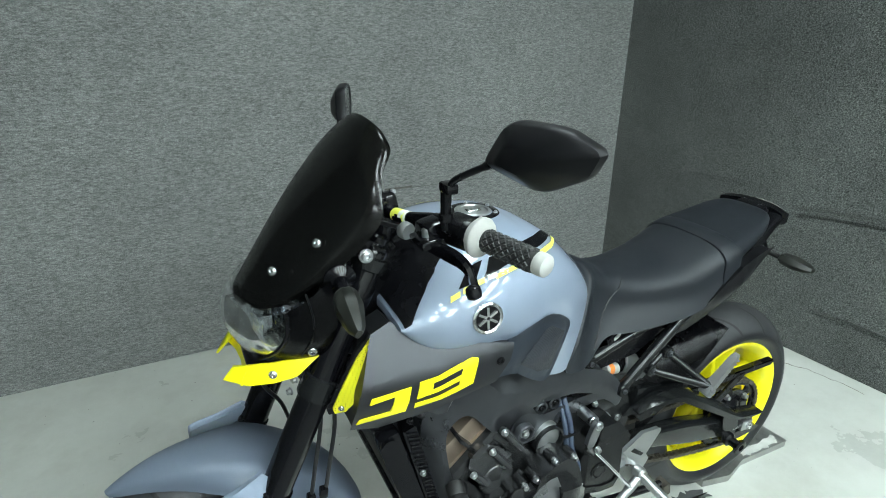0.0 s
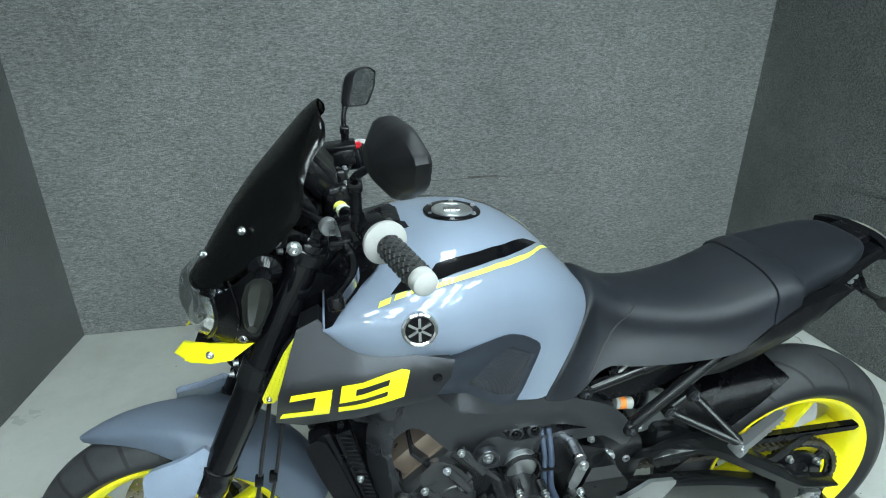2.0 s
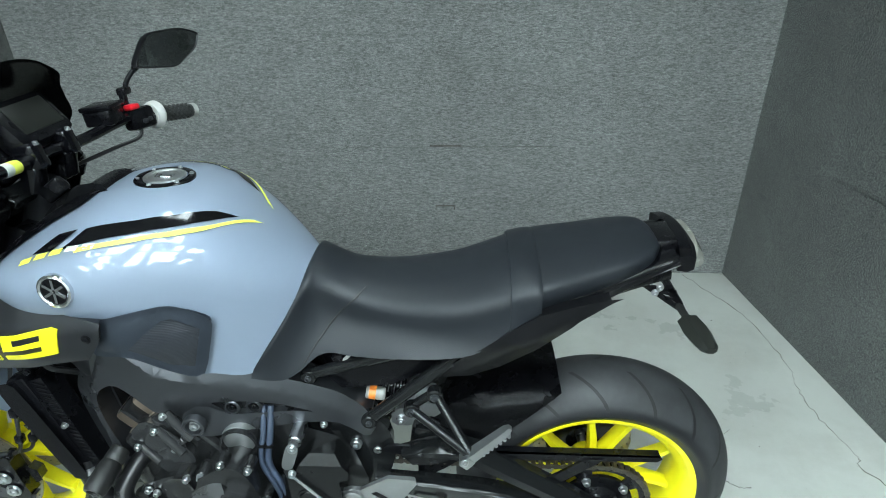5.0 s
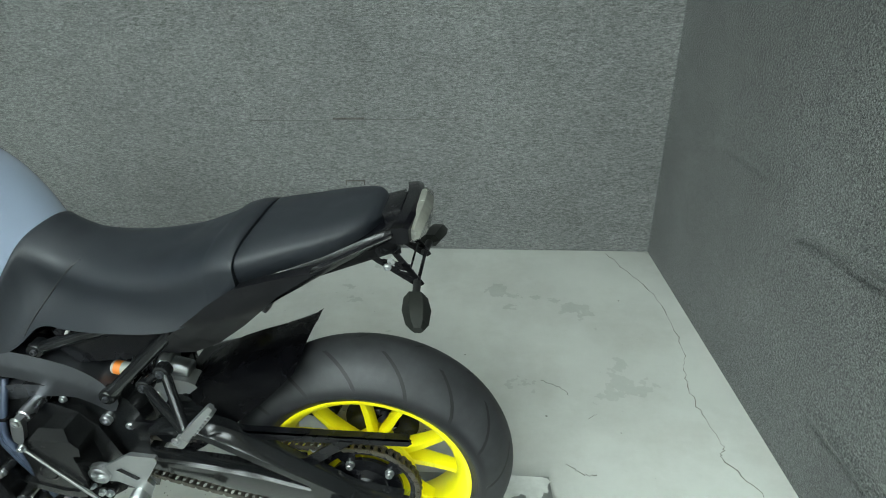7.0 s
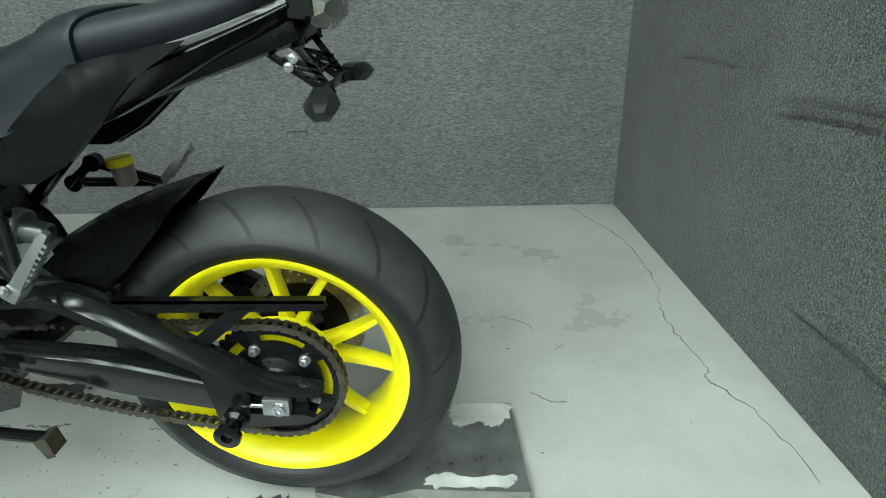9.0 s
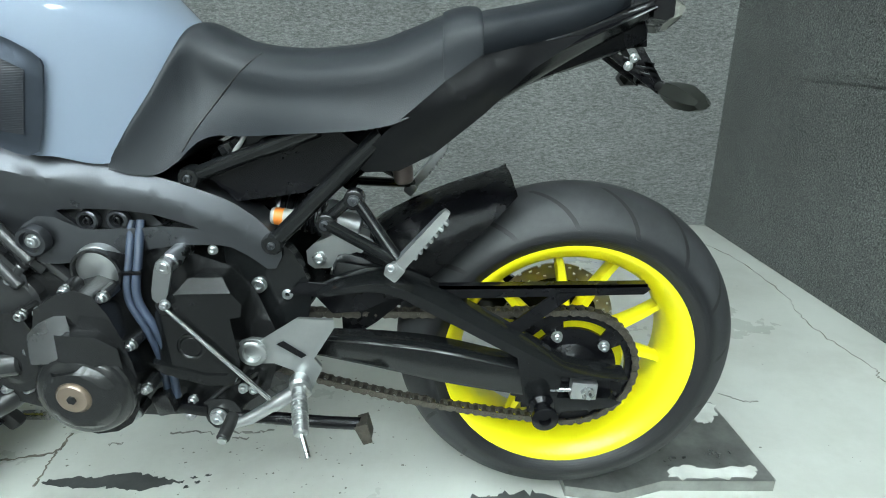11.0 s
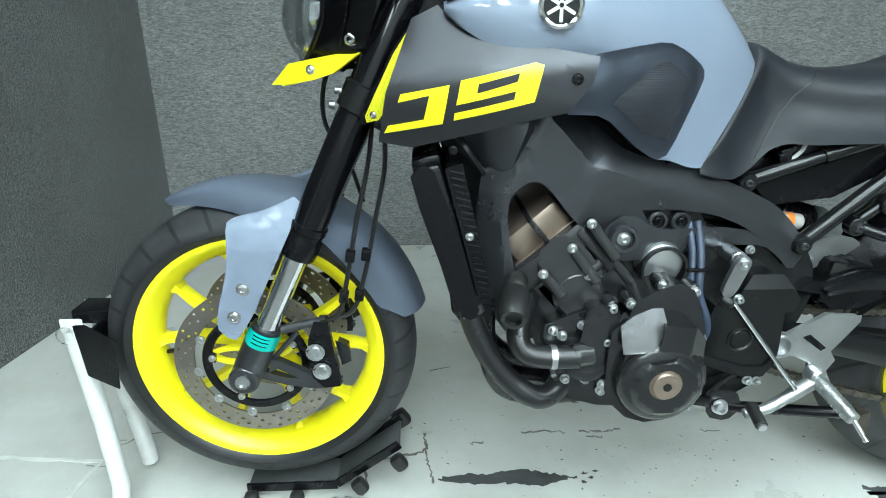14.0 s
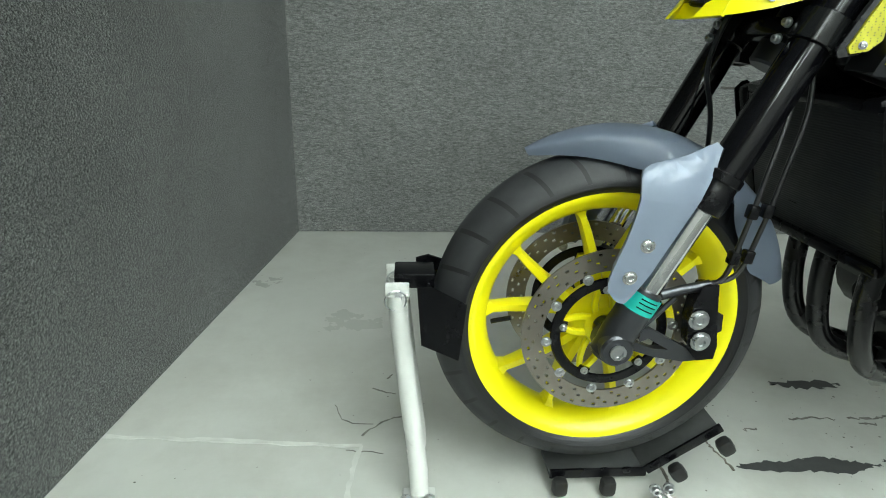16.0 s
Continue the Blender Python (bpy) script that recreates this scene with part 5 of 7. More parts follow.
for s in (-1, 1):
    bm = plate(SHROUD, -0.236, -0.175, 0.004, 0, shroud_bend, step=0.015)
    if s > 0:
        flipped(bm)
    shroud = part("intake_cover", bm, MATTE, bike, "dark matte side cover with yellow numerals")
    bolt((0.522, s * 0.237, 0.872), shroud, 0.006, 0.003, BLACK, (0, s, 0))
    zero = [(0.283, 0.840), (0.287, 0.851), (0.353, 0.864), (0.344, 0.812), (0.262, 0.796), (0.268, 0.807), (0.318, 0.817), (0.326, 0.850)]
    nine = [(0.362, 0.838), (0.368, 0.870), (0.466, 0.893), (0.477, 0.890), (0.466, 0.843), (0.359, 0.817), (0.360, 0.827), (0.439, 0.846), (0.441, 0.857)]
    for k, shape in enumerate((zero, nine)):
        bm = plate(shape, -0.2385, -0.2350, 0, 0, shroud_bend, step=0.015)
        if k:
            pass
        if s > 0:
            flipped(bm)
        part("numeral", bm, YELLOW, shroud, "flat yellow numeral")
    hole = plate([(0.391, 0.866), (0.445, 0.880), (0.442, 0.869), (0.389, 0.854)], -0.2392, -0.2355, 0, 0, shroud_bend, step=0.015)
    if s > 0:
        flipped(hole)
    part("numeral_gap", hole, MATTE, shroud)
    # perforated yellow scoop at its front edge
    strip = [(0.236, 0.808), (0.234, 0.815), (0.252, 0.852), (0.278, 0.902), (0.304, 0.940), (0.310, 0.934), (0.306, 0.908), (0.294, 0.864), (0.275, 0.836), (0.252, 0.812)]
    slope = lambda x, z: 0.5 * max(0.0, 0.285 + (z - 0.81) * 0.42 - x)
    back = [(x + (x - 0.272) * 0.12 - 0.004, z + (z - 0.874) * 0.08) for x, z in strip]
    for name, mt, shape, y in (("intake_duct", BLACK, back, -0.186), ("intake_grille", MESH_Y, strip, -0.192)):
        bm = plate(shape, y, y + 0.010, 0.001, 0, slope, step=0.015)
        if s > 0:
            flipped(bm)
        scoop = part(name, bm, mt, shroud, "perforated yellow intake grille" if mt is MESH_Y else "")
    for x, z in ((0.246, 0.818), (0.302, 0.928)):
        bolt((x, s * (0.193 - slope(x, z)), z), scoop, 0.004, 0.004, CHROME, (-0.4, s, 0))

# knee panels
for s in (-1, 1):
    pb = lambda x, z: 0.24 * max(0.0, x - 0.56) + 0.12 * max(0.0, 0.86 - z)
    bm = plate([(0.541, 0.895), (0.600, 0.905), (0.651, 0.912), (0.680, 0.900), (0.707, 0.880), (0.709, 0.868), (0.676, 0.766), (0.660, 0.760), (0.622, 0.785), (0.571, 0.829), (0.509, 0.831)], -0.222, -0.130, 0.007, 1, pb, crown=(0.005, 0.03))
    if s > 0:
        flipped(bm)
    knee = part("knee_panel", bm, PAD, bike, "dark plastic knee panel with ribbed rubber")
    bm = plate([(0.580, 0.839), (0.610, 0.866), (0.640, 0.889), (0.656, 0.891), (0.694, 0.866), (0.668, 0.786), (0.634, 0.796)], -0.2275, -0.220, 0.002, 0, pb, crown=(0.006, 0.035))
    if s > 0:
        flipped(bm)
    part("rubber_pad", bm, PADRIB, knee)

# seat
seat_rows = [(0.748, 0.742, 0.150, 0.735, 0.155, 0.724), (0.780, 0.796, 0.144, 0.772, 0.151, 0.716), (0.810, 0.842, 0.125, 0.812, 0.143, 0.713), (0.838, 0.888, 0.103, 0.855, 0.134, 0.728), (0.856, 0.914, 0.088, 0.872, 0.128, 0.744), (0.874, 0.914, 0.080, 0.862, 0.124, 0.757), (0.90, 0.901, 0.080, 0.846, 0.124, 0.764), (0.94, 0.884, 0.086, 0.832, 0.134, 0.764), (1.02, 0.874, 0.104, 0.822, 0.146, 0.768), (1.12, 0.882, 0.122, 0.828, 0.148, 0.772), (1.18, 0.900, 0.128, 0.842, 0.144, 0.786), (1.23, 0.918, 0.130, 0.866, 0.136, 0.826), (1.262, 0.928, 0.130, 0.882, 0.130, 0.848)]
seat = part("seat", lofted(seat_rows, 7, 2.6, 6), VINYL, bike, "black vinyl rider seat", sharp=60)
SEAT_FINE = np.array(spline_nd(seat_rows, 6))


def seat_half(x, z):
    zt, w, zw, yb, zb = [float(np.interp(x, SEAT_FINE[:, 0], SEAT_FINE[:, i])) for i in range(1, 6)]
    if z > zw:
        return w * max(0.0, 1 - ((z - zw) / (zt - zw)) ** 2.6) ** (1 / 2.6)
    return w + (yb - w) * min(1.0, (zw - z) / (zw - zb)) ** 2


for s in (-1, 1):
    line = [(0.846, 0.742), (0.866, 0.772), (0.890, 0.802), (0.916, 0.832), (0.944, 0.858), (0.962, 0.872)]
    part("seat_seam", pipe([(x, s * (seat_half(x, z) + 0.0004), z) for x, z in line], 0.0016, 6), RUBBER, seat)


def skewed(bm):
    """The tail swings a little to the far side."""
    for v in bm.verts:
        v.co.y += 0.036 * min(1.0, max(0.0, (v.co.x - 1.24) / 0.26))
    return bm


pill_rows = [(1.268, 0.916, 0.132, 0.884, 0.126, 0.852), (1.30, 0.924, 0.130, 0.892, 0.120, 0.862), (1.37, 0.934, 0.118, 0.902, 0.108, 0.874), (1.44, 0.944, 0.106, 0.917, 0.096, 0.892), (1.488, 0.949, 0.086, 0.927, 0.078, 0.903), (1.508, 0.946, 0.062, 0.931, 0.056, 0.912), (1.518, 0.939, 0.040, 0.930, 0.036, 0.916)]
part("pillion_seat", skewed(lofted(pill_rows, 6, 3.2, 6)), VINYL, bike, "black vinyl pillion seat", sharp=60)
strap_rows = [(1.232, 0.9195, 0.132, 0.868, 0.139, 0.826), (1.235, 0.9235, 0.1345, 0.869, 0.1405, 0.828), (1.262, 0.930, 0.1345, 0.880, 0.1365, 0.840), (1.284, 0.9285, 0.1345, 0.888, 0.1335, 0.848), (1.287, 0.922, 0.131, 0.888, 0.131, 0.852)]
bm = lofted(strap_rows, 7, 2.8, 3)
part("seat_strap", bm, VINYL, bike, "black strap across the seat", sharp=40)

# tail
for s in (-1, 1):
    tb = lambda x, z: 0.18 * max(0, x - 1.28) + 0.42 * max(0.0, 0.80 + 0.25 * (x - 1.2) - z)
    bm = plate([(1.100, 0.716), (1.112, 0.706), (1.160, 0.706), (1.215, 0.733), (1.285, 0.790), (1.352, 0.850), (1.410, 0.884), (1.360, 0.878), (1.285, 0.864), (1.236, 0.832), (1.150, 0.764)], -0.145, -0.115, 0.004, 0, tb, crown=(0.006, 0.03))
    if s > 0:
        flipped(bm)
    part("side_cover", bm, SATIN, bike, "dark plastic side cover")
    tail_y = lambda x: -0.128 + 0.17 * max(0, x - 1.28)
    up = [(x, z, tail_y(x)) for x, z in ((1.225, 0.838), (1.29, 0.860), (1.36, 0.881), (1.44, 0.902), (1.505, 0.923), (1.540, 0.934))]
    dn = [(x, z, tail_y(x)) for x, z in ((1.225, 0.770), (1.28, 0.784), (1.35, 0.817), (1.43, 0.856), (1.505, 0.888), (1.545, 0.908))]
    bm = band(up, dn, [(0.0, -0.010), (0.03, -0.002), (0.10, 0.001), (0.30, 0.003), (0.40, 0.010), (0.46, 0.011), (0.60, 0.004), (0.82, -0.006), (0.95, -0.014), (1.0, -0.022)], -0.050)
    if s > 0:
        flipped(bm)
    part("tail_cover", skewed(bm), TAILBLACK, bike)
part("undertail", skewed(block((1.39, 0, 0.850), (0.32, 0.13, 0.05), (0, -17, 0), 0.015)), BLACK, bike)
part("lamp_bracket", block((1.535, 0.040, 0.928), (0.040, 0.090, 0.034), (0, -12, 0), 0.006), BLACK, bike)


def lamp_row(bulge, grow):
    """Sections of the wide tail light from the far end to the near end, swept back in the middle."""
    rows = []
    for k in range(13):
        u = -1 + 2 * k / 12
        x = 1.550 + bulge * (1 - u * u) + 0.006
        h = (0.014 + 0.010 * (1 - abs(u) ** 3)) * grow
        c = Vector((x, 0.049 - 0.100 * u, 0.921))
        rows.append([c + Vector((dx, 0, dz)) for dx, dz in ((-0.016, h), (0.004, h * 1.15), (0.014, h * 0.9), (0.014, -h * 0.8), (0.002, -h * 1.2), (-0.016, -h))])
    return rows


tail_lamp = part("tail_light", skin(bmesh.new(), lamp_row(0.012, 1.0)), GLOSS, bike, "tail light with a black bezel and clear lens", sharp=25)
rows = []
for k in range(13):
    u = -1 + 2 * k / 12
    c = Vector((1.566 + 0.010 * (1 - u * u), 0.049 - 0.088 * u, 0.918))
    h = 0.010 + 0.018 * (1 - abs(u) ** 3)
    rows.append([c + Vector((dx, 0, dz)) for dx, dz in ((-0.006, h), (0.012, h), (0.024, h * 0.4), (0.020, -h * 0.7), (0.004, -h * 1.25), (-0.006, -h * 1.25))])
lens = part("lens", skin(bmesh.new(), rows), GREYLENS, tail_lamp, "clear tail lens", sharp=25)
for k in range(4):
    part("lamp_cell", block((1.572, 0.085 - 0.024 * k, 0.919), (0.020, 0.016, 0.018), (0, 0, 0), 0.003), REFLECTOR, lens)
# plate holder and rear indicators
holder = part("plate_holder", block((1.574, 0.043, 0.806), (0.006, 0.120, 0.018), (0, 20, 0), 0.002), BLACK, bike, "black metal number plate bracket")
part("crossbar", block((1.560, 0.043, 0.828), (0.004, 0.112, 0.008), (0, 20, 0), 0.001), BLACK, holder)
for y in (-0.012, 0.098):
    for a, b, r in (((1.478, 0.868), (1.572, 0.800), 0.0055), ((1.535, 0.866), (1.578, 0.802), 0.0055), ((1.478, 0.868), (1.540, 0.872), 0.007), ((1.515, 0.848), (1.558, 0.838), 0.004), ((1.535, 0.836), (1.564, 0.828), 0.003), ((1.545, 0.824), (1.568, 0.818), 0.003)):
        part("strut", block(((a[0] + b[0]) / 2, y, (a[1] + b[1]) / 2), (math.hypot(b[0] - a[0], b[1] - a[1]) + 2 * r, 0.004, 2 * r), (0, -math.degrees(math.atan2(b[1] - a[1], b[0] - a[0])), 0), 0.001), BLACK, holder)
part("plate_lamp", block((1.522, 0.043, 0.880), (0.040, 0.06, 0.028), (0, 25, 0), 0.008), BLACK, holder)
for q in ((1.486, -0.016, 0.866), (1.500, -0.016, 0.872), (1.528, -0.016, 0.850), (1.520, -0.016, 0.838)):
    bolt(q, holder, 0.0055, 0.006)
for s in (-1, 1):
    mid = 0.043
    stem = part("rear_indicator", pipe([(1.572, mid + 0.050 * s, 0.806), (1.574, mid + 0.078 * s, 0.804), (1.576, mid + 0.100 * s, 0.803)], 0.0075, 10), RUBBER, bike)
    rows = []
    for t, w, h in ((0.0, 0.009, 0.012), (0.08, 0.016, 0.022), (0.45, 0.019, 0.026), (0.85, 0.013, 0.020), (1.0, 0.006, 0.011)):
        c = Vector((1.575, mid + 0.098 * s, 0.804)).lerp(Vector((1.590, mid + 0.186 * s, 0.794)), t)
        rows.append([c + Vector((math.cos(a) * h, 0, math.sin(a) * w)) for a in [2 * math.pi * k / 6 for k in range(6)]])
    part("lens", skin(bmesh.new(), rows), SMOKE, stem, "smoked indicator lens", sharp=20)

# hugger over the rear tyre
rows = []
for x, z, edge in ((1.050, 0.530, 0.400), (1.110, 0.580, 0.440), (1.170, 0.610, 0.490), (1.220, 0.630, 0.535), (1.265, 0.645, 0.575), (1.305, 0.657, 0.615), (1.328, 0.659, 0.640), (1.342, 0.661, 0.656)):
    half = [(0.104, edge), (0.100, edge + (z - edge) * 0.35), (0.086, edge + (z - edge) * 0.72), (0.060, z - 0.002), (0.030, z + 0.002), (0.0, z + 0.003)]
    rows.append([Vector((x, -y, h)) for y, h in half] + [Vector((x, y, h)) for y, h in reversed(half[:-1])])
bm = skin(bmesh.new(), rows, False, False)
bmesh.ops.solidify(bm, geom=bm.faces[:], thickness=0.004)
hug = part("rear_mudguard", bm, BLACK, bike, "black plastic rear mudguard", sharp=30)

# main frame
SPAR = [(0.475, 0.813), (0.496, 0.821), (0.538, 0.823), (0.560, 0.812), (0.580, 0.792), (0.613, 0.763), (0.647, 0.748), (0.691, 0.737), (0.742, 0.724), (0.817, 0.696), (0.857, 0.678), (0.897, 0.659), (0.936, 0.626), (0.964, 0.587),
        (0.940, 0.592), (0.905, 0.604), (0.874, 0.620), (0.840, 0.640), (0.788, 0.661), (0.715, 0.673), (0.648, 0.675), (0.671, 0.643), (0.684, 0.627), (0.678, 0.601), (0.650, 0.592), (0.629, 0.588), (0.612, 0.600),
        (0.602, 0.614), (0.578, 0.638), (0.548, 0.668), (0.515, 0.709), (0.497, 0.723), (0.478, 0.725), (0.455, 0.711), (0.442, 0.691), (0.440, 0.659), (0.447, 0.606), (0.466, 0.530), (0.474, 0.480), (0.446, 0.470),
        (0.424, 0.542), (0.410, 0.604), (0.406, 0.651), (0.408, 0.701), (0.415, 0.727), (0.432, 0.762), (0.454, 0.791)]
STRUT = [(0.606, 0.612), (0.606, 0.640), (0.640, 0.660), (0.672, 0.640), (0.690, 0.630), (0.758, 0.627), (0.806, 0.627), (0.860, 0.617), (0.905, 0.605), (0.955, 0.590), (0.966, 0.574), (0.951, 0.549), (0.925, 0.575), (0.891, 0.600), (0.820, 0.606), (0.759, 0.601), (0.684, 0.592), (0.650, 0.589), (0.622, 0.593)]
FRONT_WALL = [(0.470, 0.812), (0.417, 0.789), (0.389, 0.759), (0.363, 0.733), (0.362, 0.669), (0.374, 0.601), (0.405, 0.500), (0.450, 0.500), (0.440, 0.620), (0.430, 0.700), (0.470, 0.760)]


CREASE = [(0.485, 0.836), (0.571, 0.742), (0.665, 0.717), (0.800, 0.680), (0.900, 0.628), (0.975, 0.578)]
EDGE = [(0.452, 0.530), (0.436, 0.651), (0.437, 0.700), (0.468, 0.752), (0.500, 0.822)]
LOW = [(0.555, 0.690), (0.600, 0.700), (0.668, 0.688), (0.720, 0.684), (0.800, 0.655)]


def spar_bend(x, z):
    """Sideways lean of the frame's faces: narrower to the rear, the top facet, the front facet and the facet over the recess turned inwards."""
    crease = float(np.interp(x, [p[0] for p in CREASE], [p[1] for p in CREASE]))
    edge = float(np.interp(z, [p[1] for p in EDGE], [p[0] for p in EDGE]))
    low = float(np.interp(x, [p[0] for p in LOW], [p[1] for p in LOW]))
    return 0.055 * max(0.0, (x - 0.60) / 0.36) + float(np.interp(x, (0.55, 0.70, 0.90), (0.60, 0.46, 0.30))) * max(0.0, z - crease) + 0.6 * max(0.0, edge - x) + (0.22 * max(0.0, low - z) if 0.555 < x < 0.80 else 0.0)


SPAR_CUTS = [(a, b) for line in (CREASE, EDGE, LOW) for a, b in zip(line, line[1:])]
for s in (-1, 1):
    bm = plate(SPAR, -0.176, -0.105, 0.006, 1, spar_bend, step=0.022, seg=4, cuts=SPAR_CUTS)
    if s > 0:
        flipped(bm)
    spar = part("frame_spar", bm, FRAME, bike, "satin black cast frame spar", sharp=26)
    bm = plate(STRUT, -0.174, -0.110, 0.005, 1, lambda x, z: 0.055 * max(0.0, (x - 0.60) / 0.36) + 0.12 * max(0.0, z - 0.612), step=0.02)
    if s > 0:
        flipped(bm)
    part("lower_strut", bm, FRAME, spar)
    bm = plate(FRONT_WALL, -0.122, -0.085, 0.010, 1, lambda x, z: 0.5 * max(0.0, 0.43 - x), step=0.014)
    if s > 0:
        flipped(bm)
    part("front_wall", bm, FRAME, spar)
    bm = plate([(0.640, 0.676), (0.716, 0.675), (0.765, 0.658), (0.790, 0.624), (0.690, 0.622), (0.668, 0.640)], -0.150, -0.110, 0.003, 0, lambda x, z: 0.055 * max(0.0, (x - 0.60) / 0.36))
    if s > 0:
        flipped(bm)
    part("mount_plate", bm, ENGINE2, spar)
    # black sheet stands in for the shaded hollow behind the window
    part("window_shade_sheet", plate([(0.765, 0.668), (0.80, 0.670), (0.89, 0.635), (0.89, 0.598), (0.775, 0.608)], -0.095 if s < 0 else 0.085, -0.085 if s < 0 else 0.095, 0.001, 0), BLACK, spar)
    for q in ((0.694, 0.150, 0.646), (0.735, 0.143, 0.643)):
        part("boss", turned([(0.0165, 0), (0.0165, 0.010), (0.014, 0.012), (0.011, 0.012), (0.010, 0.004), (0, 0.004)], (q[0], s * (q[1] - 0.010), q[2]), (0, s, 0), 24), FRAME, spar)
        bolt((q[0], s * (q[1] - 0.006), q[2]), spar, 0.006, 0.008, BLACK, (0, s, 0))
    part("engine_mount", turned([(0.023, 0), (0.023, 0.012), (0.021, 0.015), (0.016, 0.015), (0.0145, 0.008), (0, 0.008)], (0.629, s * 0.174, 0.628), (0, s, 0), 28), FRAME, spar)
    bolt((0.629, s * 0.181, 0.628), spar, 0.008, 0.009, STEEL, (0, s, 0))
# head stock and cross pieces behind the steering
part("head_stock", rod(on_fork(0.47, 0, 0.035), on_fork(0.78, 0, 0.035), 0.034, n=24, bev=0.004), FRAME, bike)
for s in (-1, 1):
    bm = block((0.40, s * 0.10, 0.80), (0.20, 0.09, 0.10), (0, 20, s * 28), 0.02)
    part("head_gusset", bm, FRAME, bike)

# swingarm plate, rear frame tubes
for s in (-1, 1):
    bm = plate([(0.885, 0.602), (0.935, 0.612), (0.985, 0.560), (1.000, 0.500), (0.985, 0.440), (0.958, 0.395), (0.925, 0.352), (0.885, 0.345), (0.875, 0.420), (0.880, 0.520)], -0.112, -0.070, 0.008, 1)
    if s > 0:
        flipped(bm)
    piv = part("pivot_plate", bm, ARM, bike)
    bolt((0.923, s * 0.108, 0.518), piv, 0.012, 0.014, STEEL, (0, s, 0))
    bolt((0.967, s * 0.104, 0.499), piv, 0.009, 0.012, STEEL, (0, s, 0))
    for a, b, r in (((0.846, 0.112, 0.701), (1.045, 0.118, 0.771), 0.012), ((0.958, 0.118, 0.593), (1.140, 0.118, 0.760), 0.0135)):
        t = part("rear_frame_tube", rod((a[0], s * a[1], a[2]), (b[0], s * b[1], b[2]), r, n=16), ARM, bike)
        part("tube_end", turned([(0.017, 0), (0.017, 0.022), (0.014, 0.026), (0.0, 0.026)], (a[0], s * (a[1] - 0.012), a[2]), (0, s, 0), 20), ARM, t)
        bolt((a[0], s * (a[1] + 0.012), a[2]), t, 0.006, 0.007, FRAME, (0, s, 0))
    part("tube_sleeve", rod((0.965, s * 0.1155, 0.743), (1.045, s * 0.118, 0.771), 0.0145, n=16), ARM, bike)
    bm = plate([(0.868, 0.700), (1.060, 0.768), (1.110, 0.726), (1.010, 0.672), (0.905, 0.660)], -0.098, -0.080, 0.004, 0)
    if s > 0:
        flipped(bm)
    part("inner_panel", bm, BLACK, bike)
    part("small_connector", block((0.905, s * 0.110, 0.742), (0.020, 0.012, 0.014), (0, -18, 0), 0.002), BLACK, bike)
part("fuse_box", block((0.95, -0.085, 0.752), (0.10, 0.05, 0.030), (0, -18, 0), 0.005), BLACK, bike)
part("white_lead", pipe([(0.915, -0.112, 0.735), (0.930, -0.114, 0.752), (0.937, -0.110, 0.764)], 0.0035, 8), WHITE, bike)

# shock absorber
sa, sb = Vector((0.945, -0.03, 0.625)), Vector((1.085, -0.03, 0.585))
shock = part("shock_absorber", rod(sa, sb, 0.020, n=20, bev=0.003), ALLOY, bike, "shock absorber with a black spring and orange label")
ax = (sb - sa).normalized()
u = ax.orthogonal().normalized()
v = ax.cross(u)
coil = [sa + ax * (0.010 + 0.075 * k / 70) + (u * math.cos(k * 0.55) + v * math.sin(k * 0.55)) * 0.029 for k in range(71)]
part("spring", tube(coil, 0.0052, 8), BLACK, shock)
part("spring_seat", rod(sa + ax * 0.083, sa + ax * 0.105, 0.034, n=24, bev=0.003), ALLOY, shock)
part("reservoir", rod((0.945, -0.070, 0.622), (0.985, -0.070, 0.616), 0.014, n=20, bev=0.003), WHITE, shock)
part("shock_label", rod((0.952, -0.070, 0.621), (0.966, -0.070, 0.619), 0.0145, n=20), ORANGE, shock)
bm = plate([(1.000, 0.560), (1.060, 0.585), (1.100, 0.575), (1.110, 0.552), (1.070, 0.560), (1.035, 0.530), (1.000, 0.530)], -0.066, -0.020, 0.006, 1)
part("linkage", bm, ALLOY, bike, "cast alloy suspension link")
bolt((1.015, -0.066, 0.542), bike, 0.009, 0.010)

# swingarm: the brace's middle line (x, z, y) and half height
BRACE = [(1.020, 0.506, -0.128, 0.012), (1.062, 0.520, -0.136, 0.018), (1.110, 0.528, -0.142, 0.023), (1.150, 0.524, -0.146, 0.026), (1.190, 0.505, -0.147, 0.026), (1.255, 0.465, -0.147, 0.025), (1.325, 0.421, -0.146, 0.024), (1.382, 0.385, -0.145, 0.022), (1.425, 0.362, -0.144, 0.014), (1.475, 0.351, -0.143, 0.009), (1.530, 0.344, -0.142, 0.003)]
BRACE_TOP, BRACE_LOW = [], []
for k, (x, z, y, h) in enumerate(BRACE):
    a, b = BRACE[max(0, k - 1)], BRACE[min(len(BRACE) - 1, k + 1)]
    n = Vector((a[1] - b[1], b[0] - a[0])).normalized() * h
    n *= 0.74 if x > 1.16 else 0.62
    BRACE_TOP.append((x + n.x, z + n.y, y))
    BRACE_LOW.append((x - n.x, z - n.y, y))
